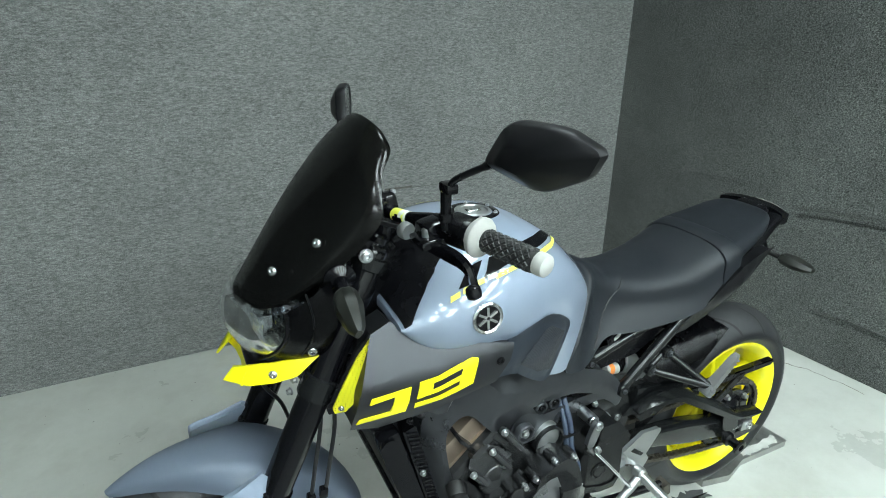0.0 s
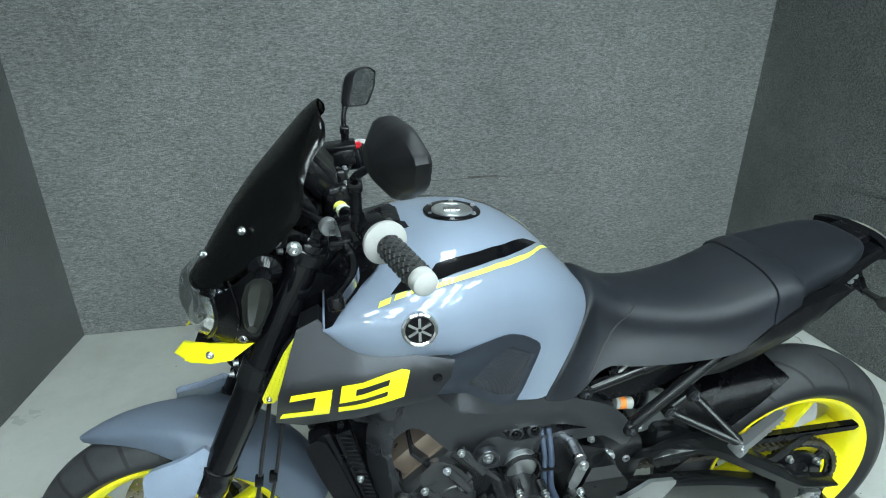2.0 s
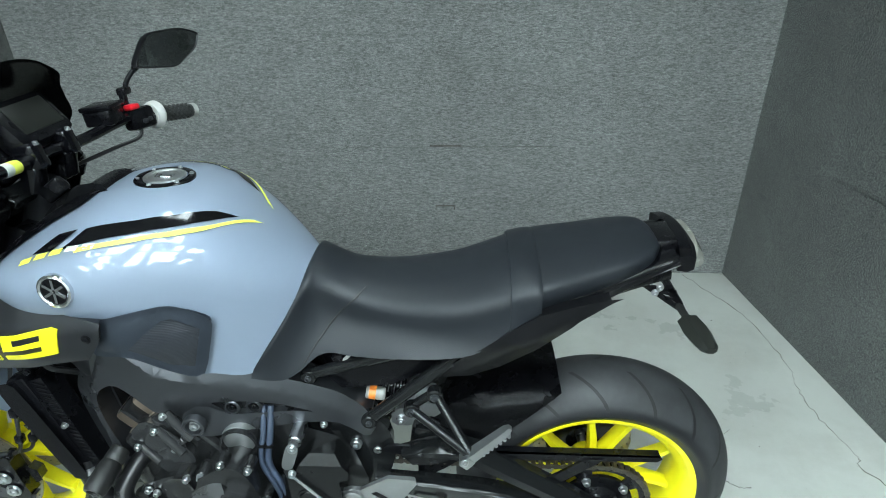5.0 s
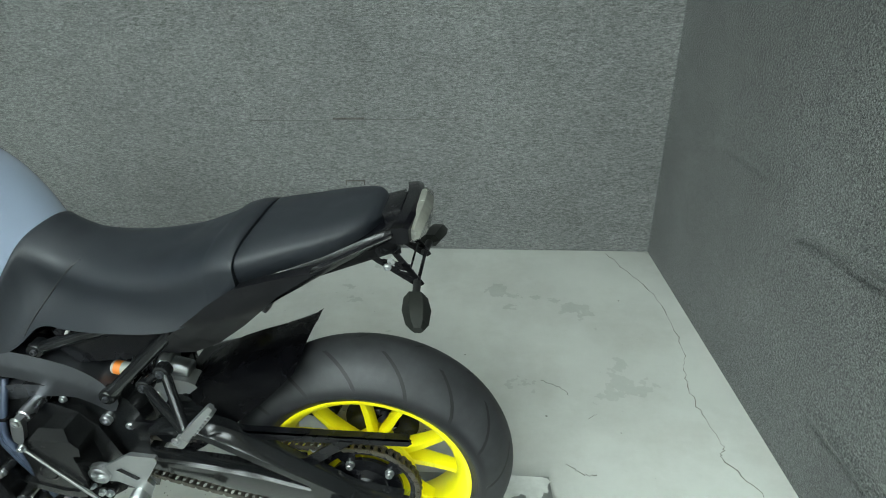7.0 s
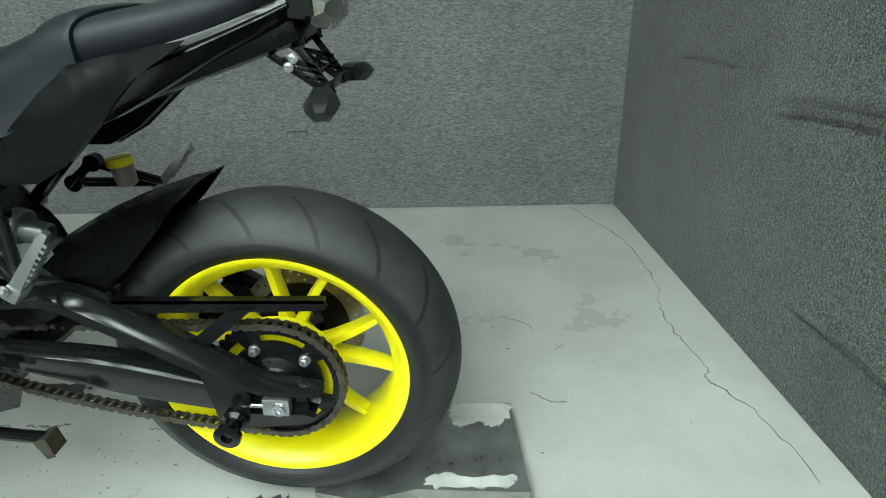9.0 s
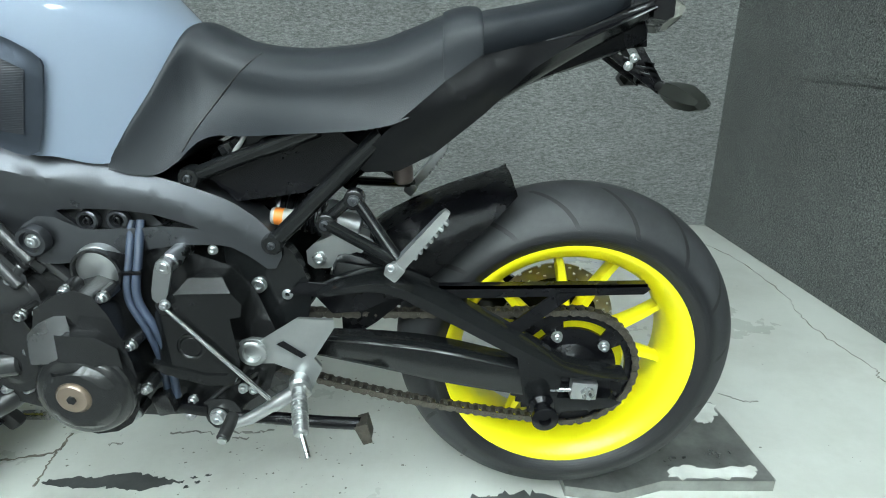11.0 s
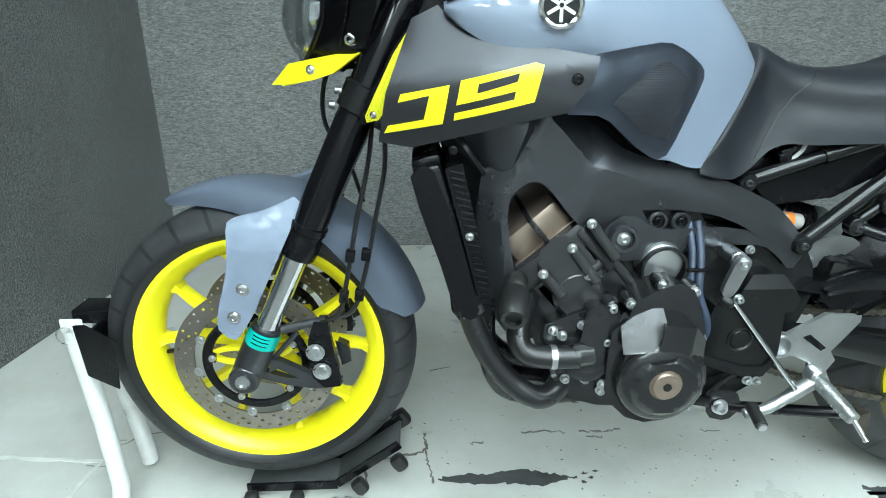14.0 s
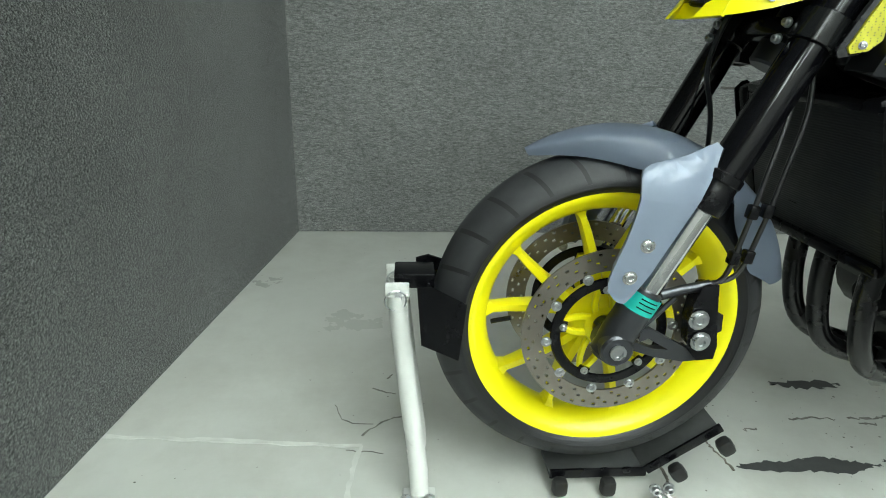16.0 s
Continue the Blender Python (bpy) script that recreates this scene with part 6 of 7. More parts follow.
for s in (-1, 1):
    bm = band(BRACE_TOP, BRACE_LOW, [(0.0, -0.022), (0.06, -0.016), (0.36, 0.003), (0.44, 0.006), (0.88, 0.006), (0.97, 0.0), (1.0, -0.016)], -0.108)
    if s > 0:
        flipped(bm)
    arm = part("swingarm", bm, ARM, bike, "glossy black braced swingarm", sharp=30)
    low = [(0.960, 0.438, -0.128), (1.024, 0.430, -0.132), (1.100, 0.425, -0.136), (1.176, 0.416, -0.138), (1.235, 0.404, -0.138), (1.321, 0.380, -0.138), (1.400, 0.362, -0.138)]
    under = [(0.955, 0.402, -0.128), (1.021, 0.388, -0.132), (1.121, 0.363, -0.136), (1.170, 0.349, -0.138), (1.234, 0.331, -0.138), (1.320, 0.313, -0.138), (1.390, 0.300, -0.138)]
    bm = band(low, under, [(0.0, -0.016), (0.02, -0.006), (0.07, 0.001), (0.12, 0.0045), (0.80, 0.0045), (0.93, 0.001), (1.0, -0.012)], -0.104)
    if s > 0:
        flipped(bm)
    part("lower_arm", bm, ARM, arm, sharp=30)
    bm = plate([(1.345, 0.400), (1.395, 0.372), (1.415, 0.345), (1.408, 0.308), (1.500, 0.305), (1.516, 0.299), (1.505, 0.292), (1.450, 0.287), (1.400, 0.283), (1.360, 0.300)], -0.149, -0.112, 0.003, 0)
    if s > 0:
        flipped(bm)
    end = part("axle_end", bm, ARM, arm)
    bm = plate([(1.405, 0.350), (1.500, 0.346), (1.505, 0.302), (1.405, 0.304)], -0.134, -0.116, 0.002, 0)
    if s > 0:
        flipped(bm)
    part("slot_plate", bm, BLACK, end)
    adj = part("axle_adjuster", block((1.457, s * 0.143, 0.325), (0.044, 0.020, 0.032), (0, 4, 0), 0.002), ALLOY, arm, "silver axle adjuster block")
    part("axle_nut", turned([(0.012, 0), (0.012, 0.006), (0.007, 0.006), (0.006, 0.002), (0, 0.002)], (1.462, s * 0.153, 0.324), (0, s, 0), 6), STEEL, adj)
    part("adjuster_screw", rod((1.40, s * 0.145, 0.326), (1.436, s * 0.145, 0.325), 0.0045, n=10), STEEL, adj)
    sp = turned([(0.015, 0), (0.021, 0.002), (0.021, 0.008), (0.014, 0.014), (0.014, 0.030), (0.022, 0.036), (0.022, 0.044), (0.017, 0.046), (0.010, 0.046), (0.009, 0.040), (0, 0.040)], (1.386, s * 0.148, 0.300), (0, s, 0), 28)
    part("stand_spool", sp, GLOSS, arm, "black stand bobbin")
part("rear_axle", rod((RX, -0.13, RZ), (RX, 0.13, RZ), 0.012), STEEL, bike)
part("arm_bridge", block((1.085, 0, 0.50), (0.10, 0.20, 0.09), (0, 10, 0), 0.015), ARM, bike)

# chain guard
bm = plate([(0.976, 0.507), (0.992, 0.522), (1.140, 0.512), (1.550, 0.507), (1.556, 0.500), (1.548, 0.493), (1.257, 0.492), (1.137, 0.494), (1.089, 0.472), (1.041, 0.469), (1.017, 0.500)], -0.122, -0.114, 0.002, 0)
guard = part("chain_guard", bm, BLACK, bike, "black plastic chain guard")
part("guard_top", plate([(1.16, 0.5125), (1.552, 0.509), (1.553, 0.505), (1.16, 0.508)], -0.122, -0.106, 0.001, 0), BLACK, guard)
part("guard_stay", plate([(1.205, 0.495), (1.235, 0.495), (1.312, 0.441), (1.336, 0.441), (1.404, 0.495), (1.436, 0.495), (1.348, 0.424), (1.300, 0.422)], -0.124, -0.116, 0.002, 0), BLACK, guard)

# chain and sprockets
CY, R1, R2 = -0.092, 0.0405, 0.1137
C1, C2 = Vector((0.852, CY, 0.420)), Vector((RX, CY, RZ))
spr = bmesh.new()
rows_in, rows_out = [], []
teeth = 45
outer = []
for k in range(teeth * 4):
    a = 2 * math.pi * k / (teeth * 4)
    outer.append((R2 + (0.0045 if k % 4 in (0,) else -0.0035 if k % 4 == 2 else 0.001), a))
for y in (CY - 0.0032, CY + 0.0032):
    rows_out.append([Vector((RX + r * math.cos(a), y, RZ + r * math.sin(a))) for r, a in outer])
    rows_in.append([Vector((RX + 0.096 * math.cos(a), y, RZ + 0.096 * math.sin(a))) for r, a in outer])
skin(spr, [rows_in[0], rows_out[0], rows_out[1], rows_in[1], rows_in[0]], True, False)
bmesh.ops.remove_doubles(spr, verts=spr.verts, dist=1e-6)
sprocket = part("rear_sprocket", spr, BLACK, bike, "black rear sprocket")
ring = turned([(0.050, -0.004), (0.080, -0.004), (0.080, 0.004), (0.050, 0.004)], (RX, CY, RZ), (0, 1, 0), 60, closed=True)
part("sprocket_web", ring, BLACK, sprocket)
for k in range(5):
    part("web_arm", spoke(RX, RZ, 72 * k + 40, 72 * k + 40, 0.077, 0.098, 0.030, 0.042, CY, CY, 0.007, 0.007, bmesh.new()), BLACK, sprocket)
for k in range(5):
    a = radians(72 * k + 40)
    bolt((RX + 0.072 * math.cos(a), CY - 0.004, RZ + 0.072 * math.sin(a)), sprocket, 0.0075, 0.012)
part("hub_flange", turned([(0.045, -0.066), (0.098, -0.064), (0.103, -0.058), (0.103, -0.050), (0.045, -0.046)], (RX, 0, RZ), (0, 1, 0), 48), YELLOW, rear_wheel)
part("sprocket_carrier", turned([(0.018, -0.114), (0.026, -0.112), (0.030, -0.104), (0.034, -0.100), (0.046, -0.097), (0.052, -0.092), (0.052, -0.06), (0.018, -0.05)], (RX, 0, RZ), (0, 1, 0), 40), BLACK, rear_wheel)
part("front_sprocket", turned([(0.0, -0.004), (R1, -0.004), (R1, 0.004), (0, 0.004)], C1, (0, 1, 0), 32), CHAIN, bike)
d = C2 - C1
base_a = math.atan2(d.z, d.x)
off = math.acos((R1 - R2) / d.length)
pts = []
a_top, a_bot = base_a + off, base_a - off
for k in range(25):
    a = a_top + (2 * math.pi - 2 * off) * k / 24
    pts.append(C1 + Vector((math.cos(a), 0, math.sin(a))) * R1)
p0, p1 = pts[-1].copy(), C2 + Vector((math.cos(a_bot), 0, math.sin(a_bot))) * R2
for k in range(1, 40):
    t = k / 40
    pts.append(p0.lerp(p1, t) - Vector((0, 0, 0.022 * 4 * t * (1 - t))))
for k in range(61):
    a = a_bot + 2 * off * k / 60
    pts.append(C2 + Vector((math.cos(a), 0, math.sin(a))) * R2)
q0, q1 = pts[-1].copy(), pts[0].copy()
for k in range(1, 40):
    t = k / 40
    pts.append(q0.lerp(q1, t) - Vector((0, 0, 0.004 * 4 * t * (1 - t))))
run = [0.0]
for a, b in zip(pts, pts[1:] + pts[:1]):
    run.append(run[-1] + (b - a).length)
count = 2 * round(run[-1] / 0.015875 / 2)
pitch = run[-1] / count


def chain_at(s):
    s %= run[-1]
    for i in range(len(pts)):
        if run[i + 1] >= s:
            t = (s - run[i]) / max(1e-9, run[i + 1] - run[i])
            return pts[i].lerp(pts[(i + 1) % len(pts)], t)
    return pts[0]


def link_mesh(outer_link):
    bm = bmesh.new()
    y = 0.0082 if outer_link else 0.0060
    h = pitch / 2
    for s in (-1, 1):
        shape = []
        for k in range(7):
            a = radians(-80 + 160 * k / 6)
            shape.append((h + 0.0068 * math.cos(a), 0.0068 * math.sin(a)))
        shape += [(0, 0.0048)]
        shape += [(-x, z) for x, z in reversed(shape[:7])]
        shape += [(0, -0.0048)]
        vs = [[bm.verts.new((x, s * yy, z)) for x, z in shape] for yy in (y, y + 0.0018)]
        bm.faces.new(vs[0])
        bm.faces.new(vs[1])
        for i in range(len(shape)):
            j = (i + 1) % len(shape)
            bm.faces.new((vs[0][i], vs[0][j], vs[1][j], vs[1][i]))
    for x in (-h, h):
        if outer_link:
            rod((x, -0.0112, 0), (x, 0.0112, 0), 0.0026, n=8, bm=bm)
        else:
            rod((x, -0.006, 0), (x, 0.006, 0), 0.0050, n=10, bm=bm)
    return to_mesh("chain_link", bm, CHAIN)


chain = part("chain", rod((C1.x, CY - 0.003, C1.z), (C1.x, CY + 0.003, C1.z), 0.018, n=12), CHAIN, bike, "rusty brown steel drive chain")
LINKS = (link_mesh(True), link_mesh(False))
for k in range(count):
    a, b = chain_at(k * pitch), chain_at((k + 1) * pitch)
    ob = link("chain_link", LINKS[k % 2], chain)
    ob.matrix_basis = Matrix.Translation((a + b) / 2) @ Matrix.Rotation(-math.atan2((b - a).z, (b - a).x), 4, "Y")

# ---- engine ----
bm = plate([(0.560, 0.360), (0.600, 0.312), (0.760, 0.300), (0.900, 0.330), (0.935, 0.420), (0.900, 0.540), (0.800, 0.580), (0.680, 0.585), (0.585, 0.520), (0.550, 0.430)], -0.140, 0.140, 0.02, 1)
engine = part("engine", bm, ENGINE, bike, "dark engine block with bronze head cover")
TILT = 41.0
part("crankcase_front", plate([(0.492, 0.520), (0.530, 0.552), (0.575, 0.565), (0.600, 0.520), (0.580, 0.430), (0.530, 0.395), (0.505, 0.450)], -0.160, 0.150, 0.008, 1), ENGINE, engine)


def in_head(u, w, y):
    """Point of the cylinder head: u forward across, w along the cylinder axis."""
    a = radians(TILT)
    return Vector((0.600, 0, 0.520)) + Vector((-math.sin(a), 0, math.cos(a))) * w + Vector((-math.cos(a), 0, -math.sin(a))) * u + Vector((0, y, 0))


def head_block(u0, u1, w0, w1, y, bev, material, name, label=""):
    c = in_head((u0 + u1) / 2, (w0 + w1) / 2, 0)
    return part(name, block(tuple(c), (u1 - u0, 2 * y, w1 - w0), (0, -TILT, 0), bev), material, engine, label)


head_block(-0.070, 0.075, -0.06, 0.085, 0.160, 0.012, ENGINE, "cylinder_block")
head_block(-0.066, 0.080, 0.080, 0.125, 0.168, 0.010, ENGINE2, "cylinder_head")
head_block(-0.050, 0.062, 0.122, 0.172, 0.146, 0.010, BRONZE, "head_cover", "bronze painted cam cover")
head_block(-0.056, 0.068, 0.119, 0.127, 0.150, 0.002, BRONZE, "cover_flange")
head_block(-0.003, 0.005, 0.120, 0.178, 0.171, 0.002, ENGINE, "cover_groove")
for u0, w0, du, dw, y in ((-0.050, 0.070, 0.020, 0.090, 0.172), (-0.012, 0.075, 0.018, 0.080, 0.176), (0.040, 0.050, 0.022, 0.080, 0.173), (0.055, -0.01, 0.02, 0.07, 0.172), (-0.060, 0.0, 0.016, 0.10, 0.168)):
    head_block(u0 - du / 2, u0 + du / 2, w0 - dw / 2, w0 + dw / 2, y, 0.006, ENGINE2, "casting_rib")
c = in_head(0.018, 0.030, -0.168)
part("cam_chain_cover", turned([(0.042, -0.02), (0.042, 0.010), (0.036, 0.016), (0.0, 0.018)], c, (0, -1, 0), 28), ENGINE2, engine)
for u, w in ((0.050, 0.006), (0.002, -0.022), (-0.015, 0.05)):
    p = in_head(u, w, -0.176)
    part("bolt_tube", rod(p, p + Vector((0.02, 0, 0.02)), 0.009, n=14, bev=0.002), ENGINE2, engine)
    bolt(p + Vector((0, -0.008, 0)), engine, 0.006, 0.008)

for x0, z0, x1, z1 in ((0.548, 0.615, 0.592, 0.556), (0.505, 0.572, 0.540, 0.532), (0.575, 0.655, 0.620, 0.596)):
    part("bolt_tube", rod((x0, -0.178, z0), (x1, -0.185, z1), 0.010, n=14, bev=0.002), ENGINE2, engine)
    bolt((x0, -0.186, z0), engine, 0.006, 0.008)
part("side_casting", plate([(0.500, 0.600), (0.530, 0.630), (0.565, 0.610), (0.600, 0.560), (0.560, 0.540), (0.520, 0.560)], -0.182, -0.160, 0.008, 1), ENGINE2, engine)

# generator cover
bm = plate([(0.645, 0.540), (0.681, 0.561), (0.705, 0.567), (0.724, 0.558), (0.738, 0.530), (0.749, 0.491), (0.756, 0.445), (0.755, 0.405), (0.749, 0.373), (0.733, 0.347), (0.709, 0.333), (0.679, 0.329), (0.649, 0.339), (0.625, 0.363), (0.611, 0.390), (0.612, 0.460), (0.614, 0.491), (0.636, 0.512)], -0.236, -0.130, 0.006, 0)
gen = part("generator_cover", bm, ENGINE, engine, "round dark generator cover with bronze plug")
part("cover_dome", turned([(0.071, 0), (0.072, 0.020), (0.068, 0.030), (0.060, 0.036), (0.040, 0.039), (0.0, 0.040)], (0.690, -0.228, 0.412), (0, -1, 0), 48), ENGINE, gen)
part("cover_plug", turned([(0.026, -0.004), (0.026, 0.002), (0.0235, 0.002), (0.023, 0.005), (0.021, 0.007), (0.0, 0.007)], (0.688, -0.272, 0.419), (0, -1, 0), 32), BRONZE, gen, "bronze plug")
part("plug_socket", rod((0.688, -0.281, 0.419), (0.688, -0.277, 0.419), 0.007, n=6), ENGINE, gen)
face = [(0.638, 0.461), (0.662, 0.446), (0.702, 0.454), (0.724, 0.470), (0.742, 0.455), (0.752, 0.434), (0.755, 0.410), (0.750, 0.386), (0.738, 0.368), (0.720, 0.357), (0.695, 0.353), (0.668, 0.359), (0.648, 0.376), (0.635, 0.402), (0.631, 0.433)]
part("cover_face", plate(face, -0.274, -0.235, 0.007, 0, lambda x, z: 0.9 * max(0.0, math.hypot(x - 0.692, z - 0.412) - 0.046), step=0.012), ENGINE, gen, sharp=25)
part("cover_bridge", plate([(0.684, 0.512), (0.728, 0.506), (0.748, 0.482), (0.748, 0.452), (0.724, 0.466), (0.680, 0.478)], -0.264, -0.232, 0.005, 0, lambda x, z: 0.5 * max(0.0, x - 0.722)), ENGINE, gen, sharp=25)
bm = plate([(0.644, 0.519), (0.679, 0.534), (0.686, 0.508), (0.668, 0.474), (0.627, 0.467), (0.624, 0.502)], -0.262, -0.230, 0.004, 0, lambda x, z: 0.40 * max(0, z - 0.468) + 0.25 * max(0.0, 0.66 - x))
part("cover_boss", bm, surf("bare_cast_facet", (0.17, 0.172, 0.176), 0.30, 0.85, var=0.08, scale=14, grain=350, bump=0.06), gen, "bare grey cast facet")
for x, z in ((0.683, 0.566), (0.735, 0.555), (0.757, 0.474), (0.765, 0.397), (0.738, 0.350), (0.606, 0.390), (0.638, 0.534), (0.609, 0.528), (0.605, 0.470)):
    p = part("bolt_boss", rod((x, -0.19, z), (x, -0.222, z), 0.010, n=16, bev=0.002), ENGINE, gen)
    bolt((x, -0.222, z), gen, 0.0062, 0.010)

# starter, water pump, hoses
part("starter_motor", turned([(0.026, 0), (0.034, 0.004), (0.037, 0.02), (0.037, 0.06), (0.0, 0.06)], (0.702, -0.172, 0.578), (0, 1, 0), 32), ALLOY, engine)
part("starter_rim", turned([(0.038, 0), (0.038, 0.03), (0.034, 0.03), (0.034, 0)], (0.704, -0.178, 0.572), (0, 1, 0), 32, closed=True), ENGINE, engine)
bm = plate([(0.514, 0.486), (0.535, 0.494), (0.575, 0.510), (0.612, 0.522), (0.624, 0.470), (0.618, 0.370), (0.600, 0.366), (0.540, 0.388), (0.532, 0.440)], -0.213, -0.150, 0.012, 1)
pump = part("water_pump", bm, ENGINE, engine)
for x, z in ((0.520, 0.487), (0.535, 0.478), (0.566, 0.496), (0.545, 0.398), (0.578, 0.397), (0.606, 0.374)):
    bolt((x, -0.215, z), pump, 0.0062, 0.010)
part("pump_cover", plate([(0.572, 0.500), (0.577, 0.526), (0.604, 0.527), (0.615, 0.501), (0.612, 0.446), (0.598, 0.414), (0.579, 0.406), (0.557, 0.414), (0.545, 0.440), (0.549, 0.462), (0.570, 0.470)], -0.226, -0.180, 0.008, 1, crown=(0.005, 0.02)), ENGINE, pump)
part("pump_hose", pipe([(0.505, -0.120, 0.525), (0.482, -0.170, 0.512), (0.465, -0.210, 0.482), (0.474, -0.226, 0.456), (0.505, -0.230, 0.447), (0.560, -0.229, 0.446)], 0.0185, 16), HOSE, bike)
part("hose_clamp", rod((0.515, -0.2295, 0.4465), (0.524, -0.2295, 0.4463), 0.0198, n=20), STEEL, bike)
part("clamp_screw", rod((0.519, -0.234, 0.425), (0.519, -0.247, 0.423), 0.0045, n=10), STEEL, bike)
part("pump_spout", rod((0.545, -0.228, 0.446), (0.585, -0.218, 0.446), 0.0205, n=18, bev=0.004), ENGINE2, pump)
part("radiator_hose", pipe([(0.388, -0.185, 0.535), (0.392, -0.195, 0.500), (0.415, -0.205, 0.448), (0.455, -0.215, 0.395), (0.500, -0.222, 0.366), (0.535, -0.205, 0.372), (0.560, -0.170, 0.400)], 0.019, 16), HOSE, bike)
part("hose_clamp", rod((0.3895, -0.190, 0.518), (0.393, -0.194, 0.506), 0.0205, n=20), STEEL, bike)
for dx, r in ((0.0, 0.0058), (0.014, 0.0066)):
    part("breather_hose", pipe([(0.752 + dx, -0.135, 0.640), (0.752 + dx, -0.165, 0.590), (0.748 + dx, -0.185, 0.535), (0.768 + dx, -0.190, 0.480), (0.772 + dx, -0.180, 0.420), (0.766 + dx, -0.172, 0.345)], r, 10), BLUEHOSE, bike)
part("hose_band", block((0.757, -0.172, 0.572), (0.036, 0.020, 0.006), (0, 0, 0), 0.002), BLACK, bike)
part("hose_guard", block((0.765, -0.180, 0.342), (0.030, 0.03, 0.040), (0, -10, 0), 0.005), ENGINE, bike)

# sprocket cover and gear linkage
bm = plate([(0.765, 0.448), (0.784, 0.459), (0.793, 0.511), (0.822, 0.528), (0.830, 0.543), (0.848, 0.561), (0.894, 0.561), (0.918, 0.526), (0.915, 0.511), (0.897, 0.508), (0.901, 0.432), (0.899, 0.412), (0.886, 0.389), (0.849, 0.390), (0.786, 0.411), (0.765, 0.418)], -0.201, -0.130, 0.005, 0, lambda x, z: 0.7 * max(0.0, z - 0.546) + 0.6 * max(0.0, 0.800 - x), step=0.03, seg=4, cuts=(((0.76, 0.546), (0.92, 0.546)), ((0.800, 0.38), (0.800, 0.57))))
scov = part("sprocket_cover", bm, COVER, engine, "black plastic sprocket cover", sharp=26)
part("cover_ring", turned([(0.022, 0), (0.022, 0.004), (0.019, 0.005), (0.0165, 0.003), (0.015, 0.005), (0.0, 0.005)], (0.836, -0.199, 0.457), (0, -1, 0), 32), COVER, scov)
part("cover_lip", plate([(0.768, 0.430), (0.786, 0.424), (0.849, 0.404), (0.884, 0.403), (0.897, 0.420), (0.899, 0.410), (0.886, 0.390), (0.849, 0.391), (0.786, 0.412)], -0.2045, -0.190, 0.002, 0), COVER, scov)
part("gear_shaft", rod((0.820, -0.12, 0.590), (0.820, -0.185, 0.590), 0.014, n=16, bev=0.002), STEEL, bike)
bm = plate([(0.810, 0.594), (0.820, 0.602), (0.830, 0.592), (0.812, 0.540), (0.802, 0.532), (0.794, 0.542)], -0.200, -0.186, 0.003, 1)
arm = part("gear_arm", bm, CASTGREY, bike)
bolt((0.820, -0.200, 0.590), arm, 0.008, 0.006)
part("joint_boot", rod((0.798, -0.19, 0.528), (0.812, -0.205, 0.520), 0.009, n=14, bev=0.003), RUBBER, arm)
linkr = part("gear_rod", rod((0.812, -0.206, 0.526), (0.946, -0.208, 0.362), 0.0042, n=10), CHROME, bike, "thin chrome gear linkage rod")
bolt((0.815, -0.208, 0.534), linkr, 0.006, 0.010)
bolt((0.866, -0.130, 0.588), bike, 0.006, 0.008)
# footrest plate, peg and gear pedal
bm = plate([(0.900, 0.446), (0.918, 0.452), (0.936, 0.449), (0.996, 0.486), (1.050, 0.482), (1.051, 0.474), (1.012, 0.416), (1.024, 0.398), (1.014, 0.380), (1.006, 0.362), (0.988, 0.366), (0.984, 0.396), (0.952, 0.412), (0.930, 0.412), (0.905, 0.420), (0.897, 0.432)], -0.178, -0.166, 0.003, 0)
rest = part("footrest_plate", bm, ALLOY, bike, "silver cast footrest bracket")
part("plate_slot", plate([(0.960, 0.445), (0.971, 0.450), (1.004, 0.424), (0.996, 0.419)], -0.1795, -0.170, 0.0005, 0), BLACK, rest)
part("plate_boss", turned([(0.022, 0), (0.022, 0.016), (0.019, 0.018), (0.015, 0.018), (0.014, 0.006), (0, 0.006)], (0.921, -0.170, 0.432), (0, -1, 0), 24), ALLOY, rest)
bm = pipe([(0.868, -0.205, 0.312), (0.905, -0.205, 0.322), (0.948, -0.200, 0.346), (1.004, -0.190, 0.376)], [0.0085] * 6 + [0.010] * 6 + [0.012] * 7, 12)
pedal = part("gear_pedal", bm, ALLOY, bike, "silver gear pedal with a rubber toe peg")
part("toe_peg", rod((0.880, -0.200, 0.326), (0.876, -0.246, 0.316), 0.0105, n=16, bev=0.002), RUBBER, pedal)
part("toe_peg_end", rod((0.876, -0.246, 0.316), (0.8758, -0.250, 0.315), 0.007, n=14), STEEL, pedal)
part("pedal_pivot", turned([(0.016, 0), (0.016, 0.02), (0.012, 0.024), (0.0, 0.024)], (0.988, -0.178, 0.376), (0.15, -1, 0), 20), ALLOY, pedal)
bm = rod((0.990, -0.195, 0.372), (1.008, -0.272, 0.344), 0.0115, n=16, bev=0.003)
peg = part("footpeg", bm, ALLOY, bike, "ribbed silver footpeg")
for k in range(9):
    t = 0.15 + 0.08 * k
    a = Vector((0.990, -0.195, 0.372)).lerp(Vector((1.008, -0.272, 0.344)), t)
    b = Vector((0.990, -0.195, 0.372)).lerp(Vector((1.008, -0.272, 0.344)), t + 0.035)
    part("peg_rib", rod(a, b, 0.0130, n=12), ALLOY, peg)
part("peg_feeler", rod((1.008, -0.270, 0.344), (1.020, -0.292, 0.318), 0.0042, n=10), STEEL, peg)
part("spring_coil", rod((0.990, -0.184, 0.360), (0.996, -0.192, 0.352), 0.015, n=16, bev=0.002), STEEL, peg)
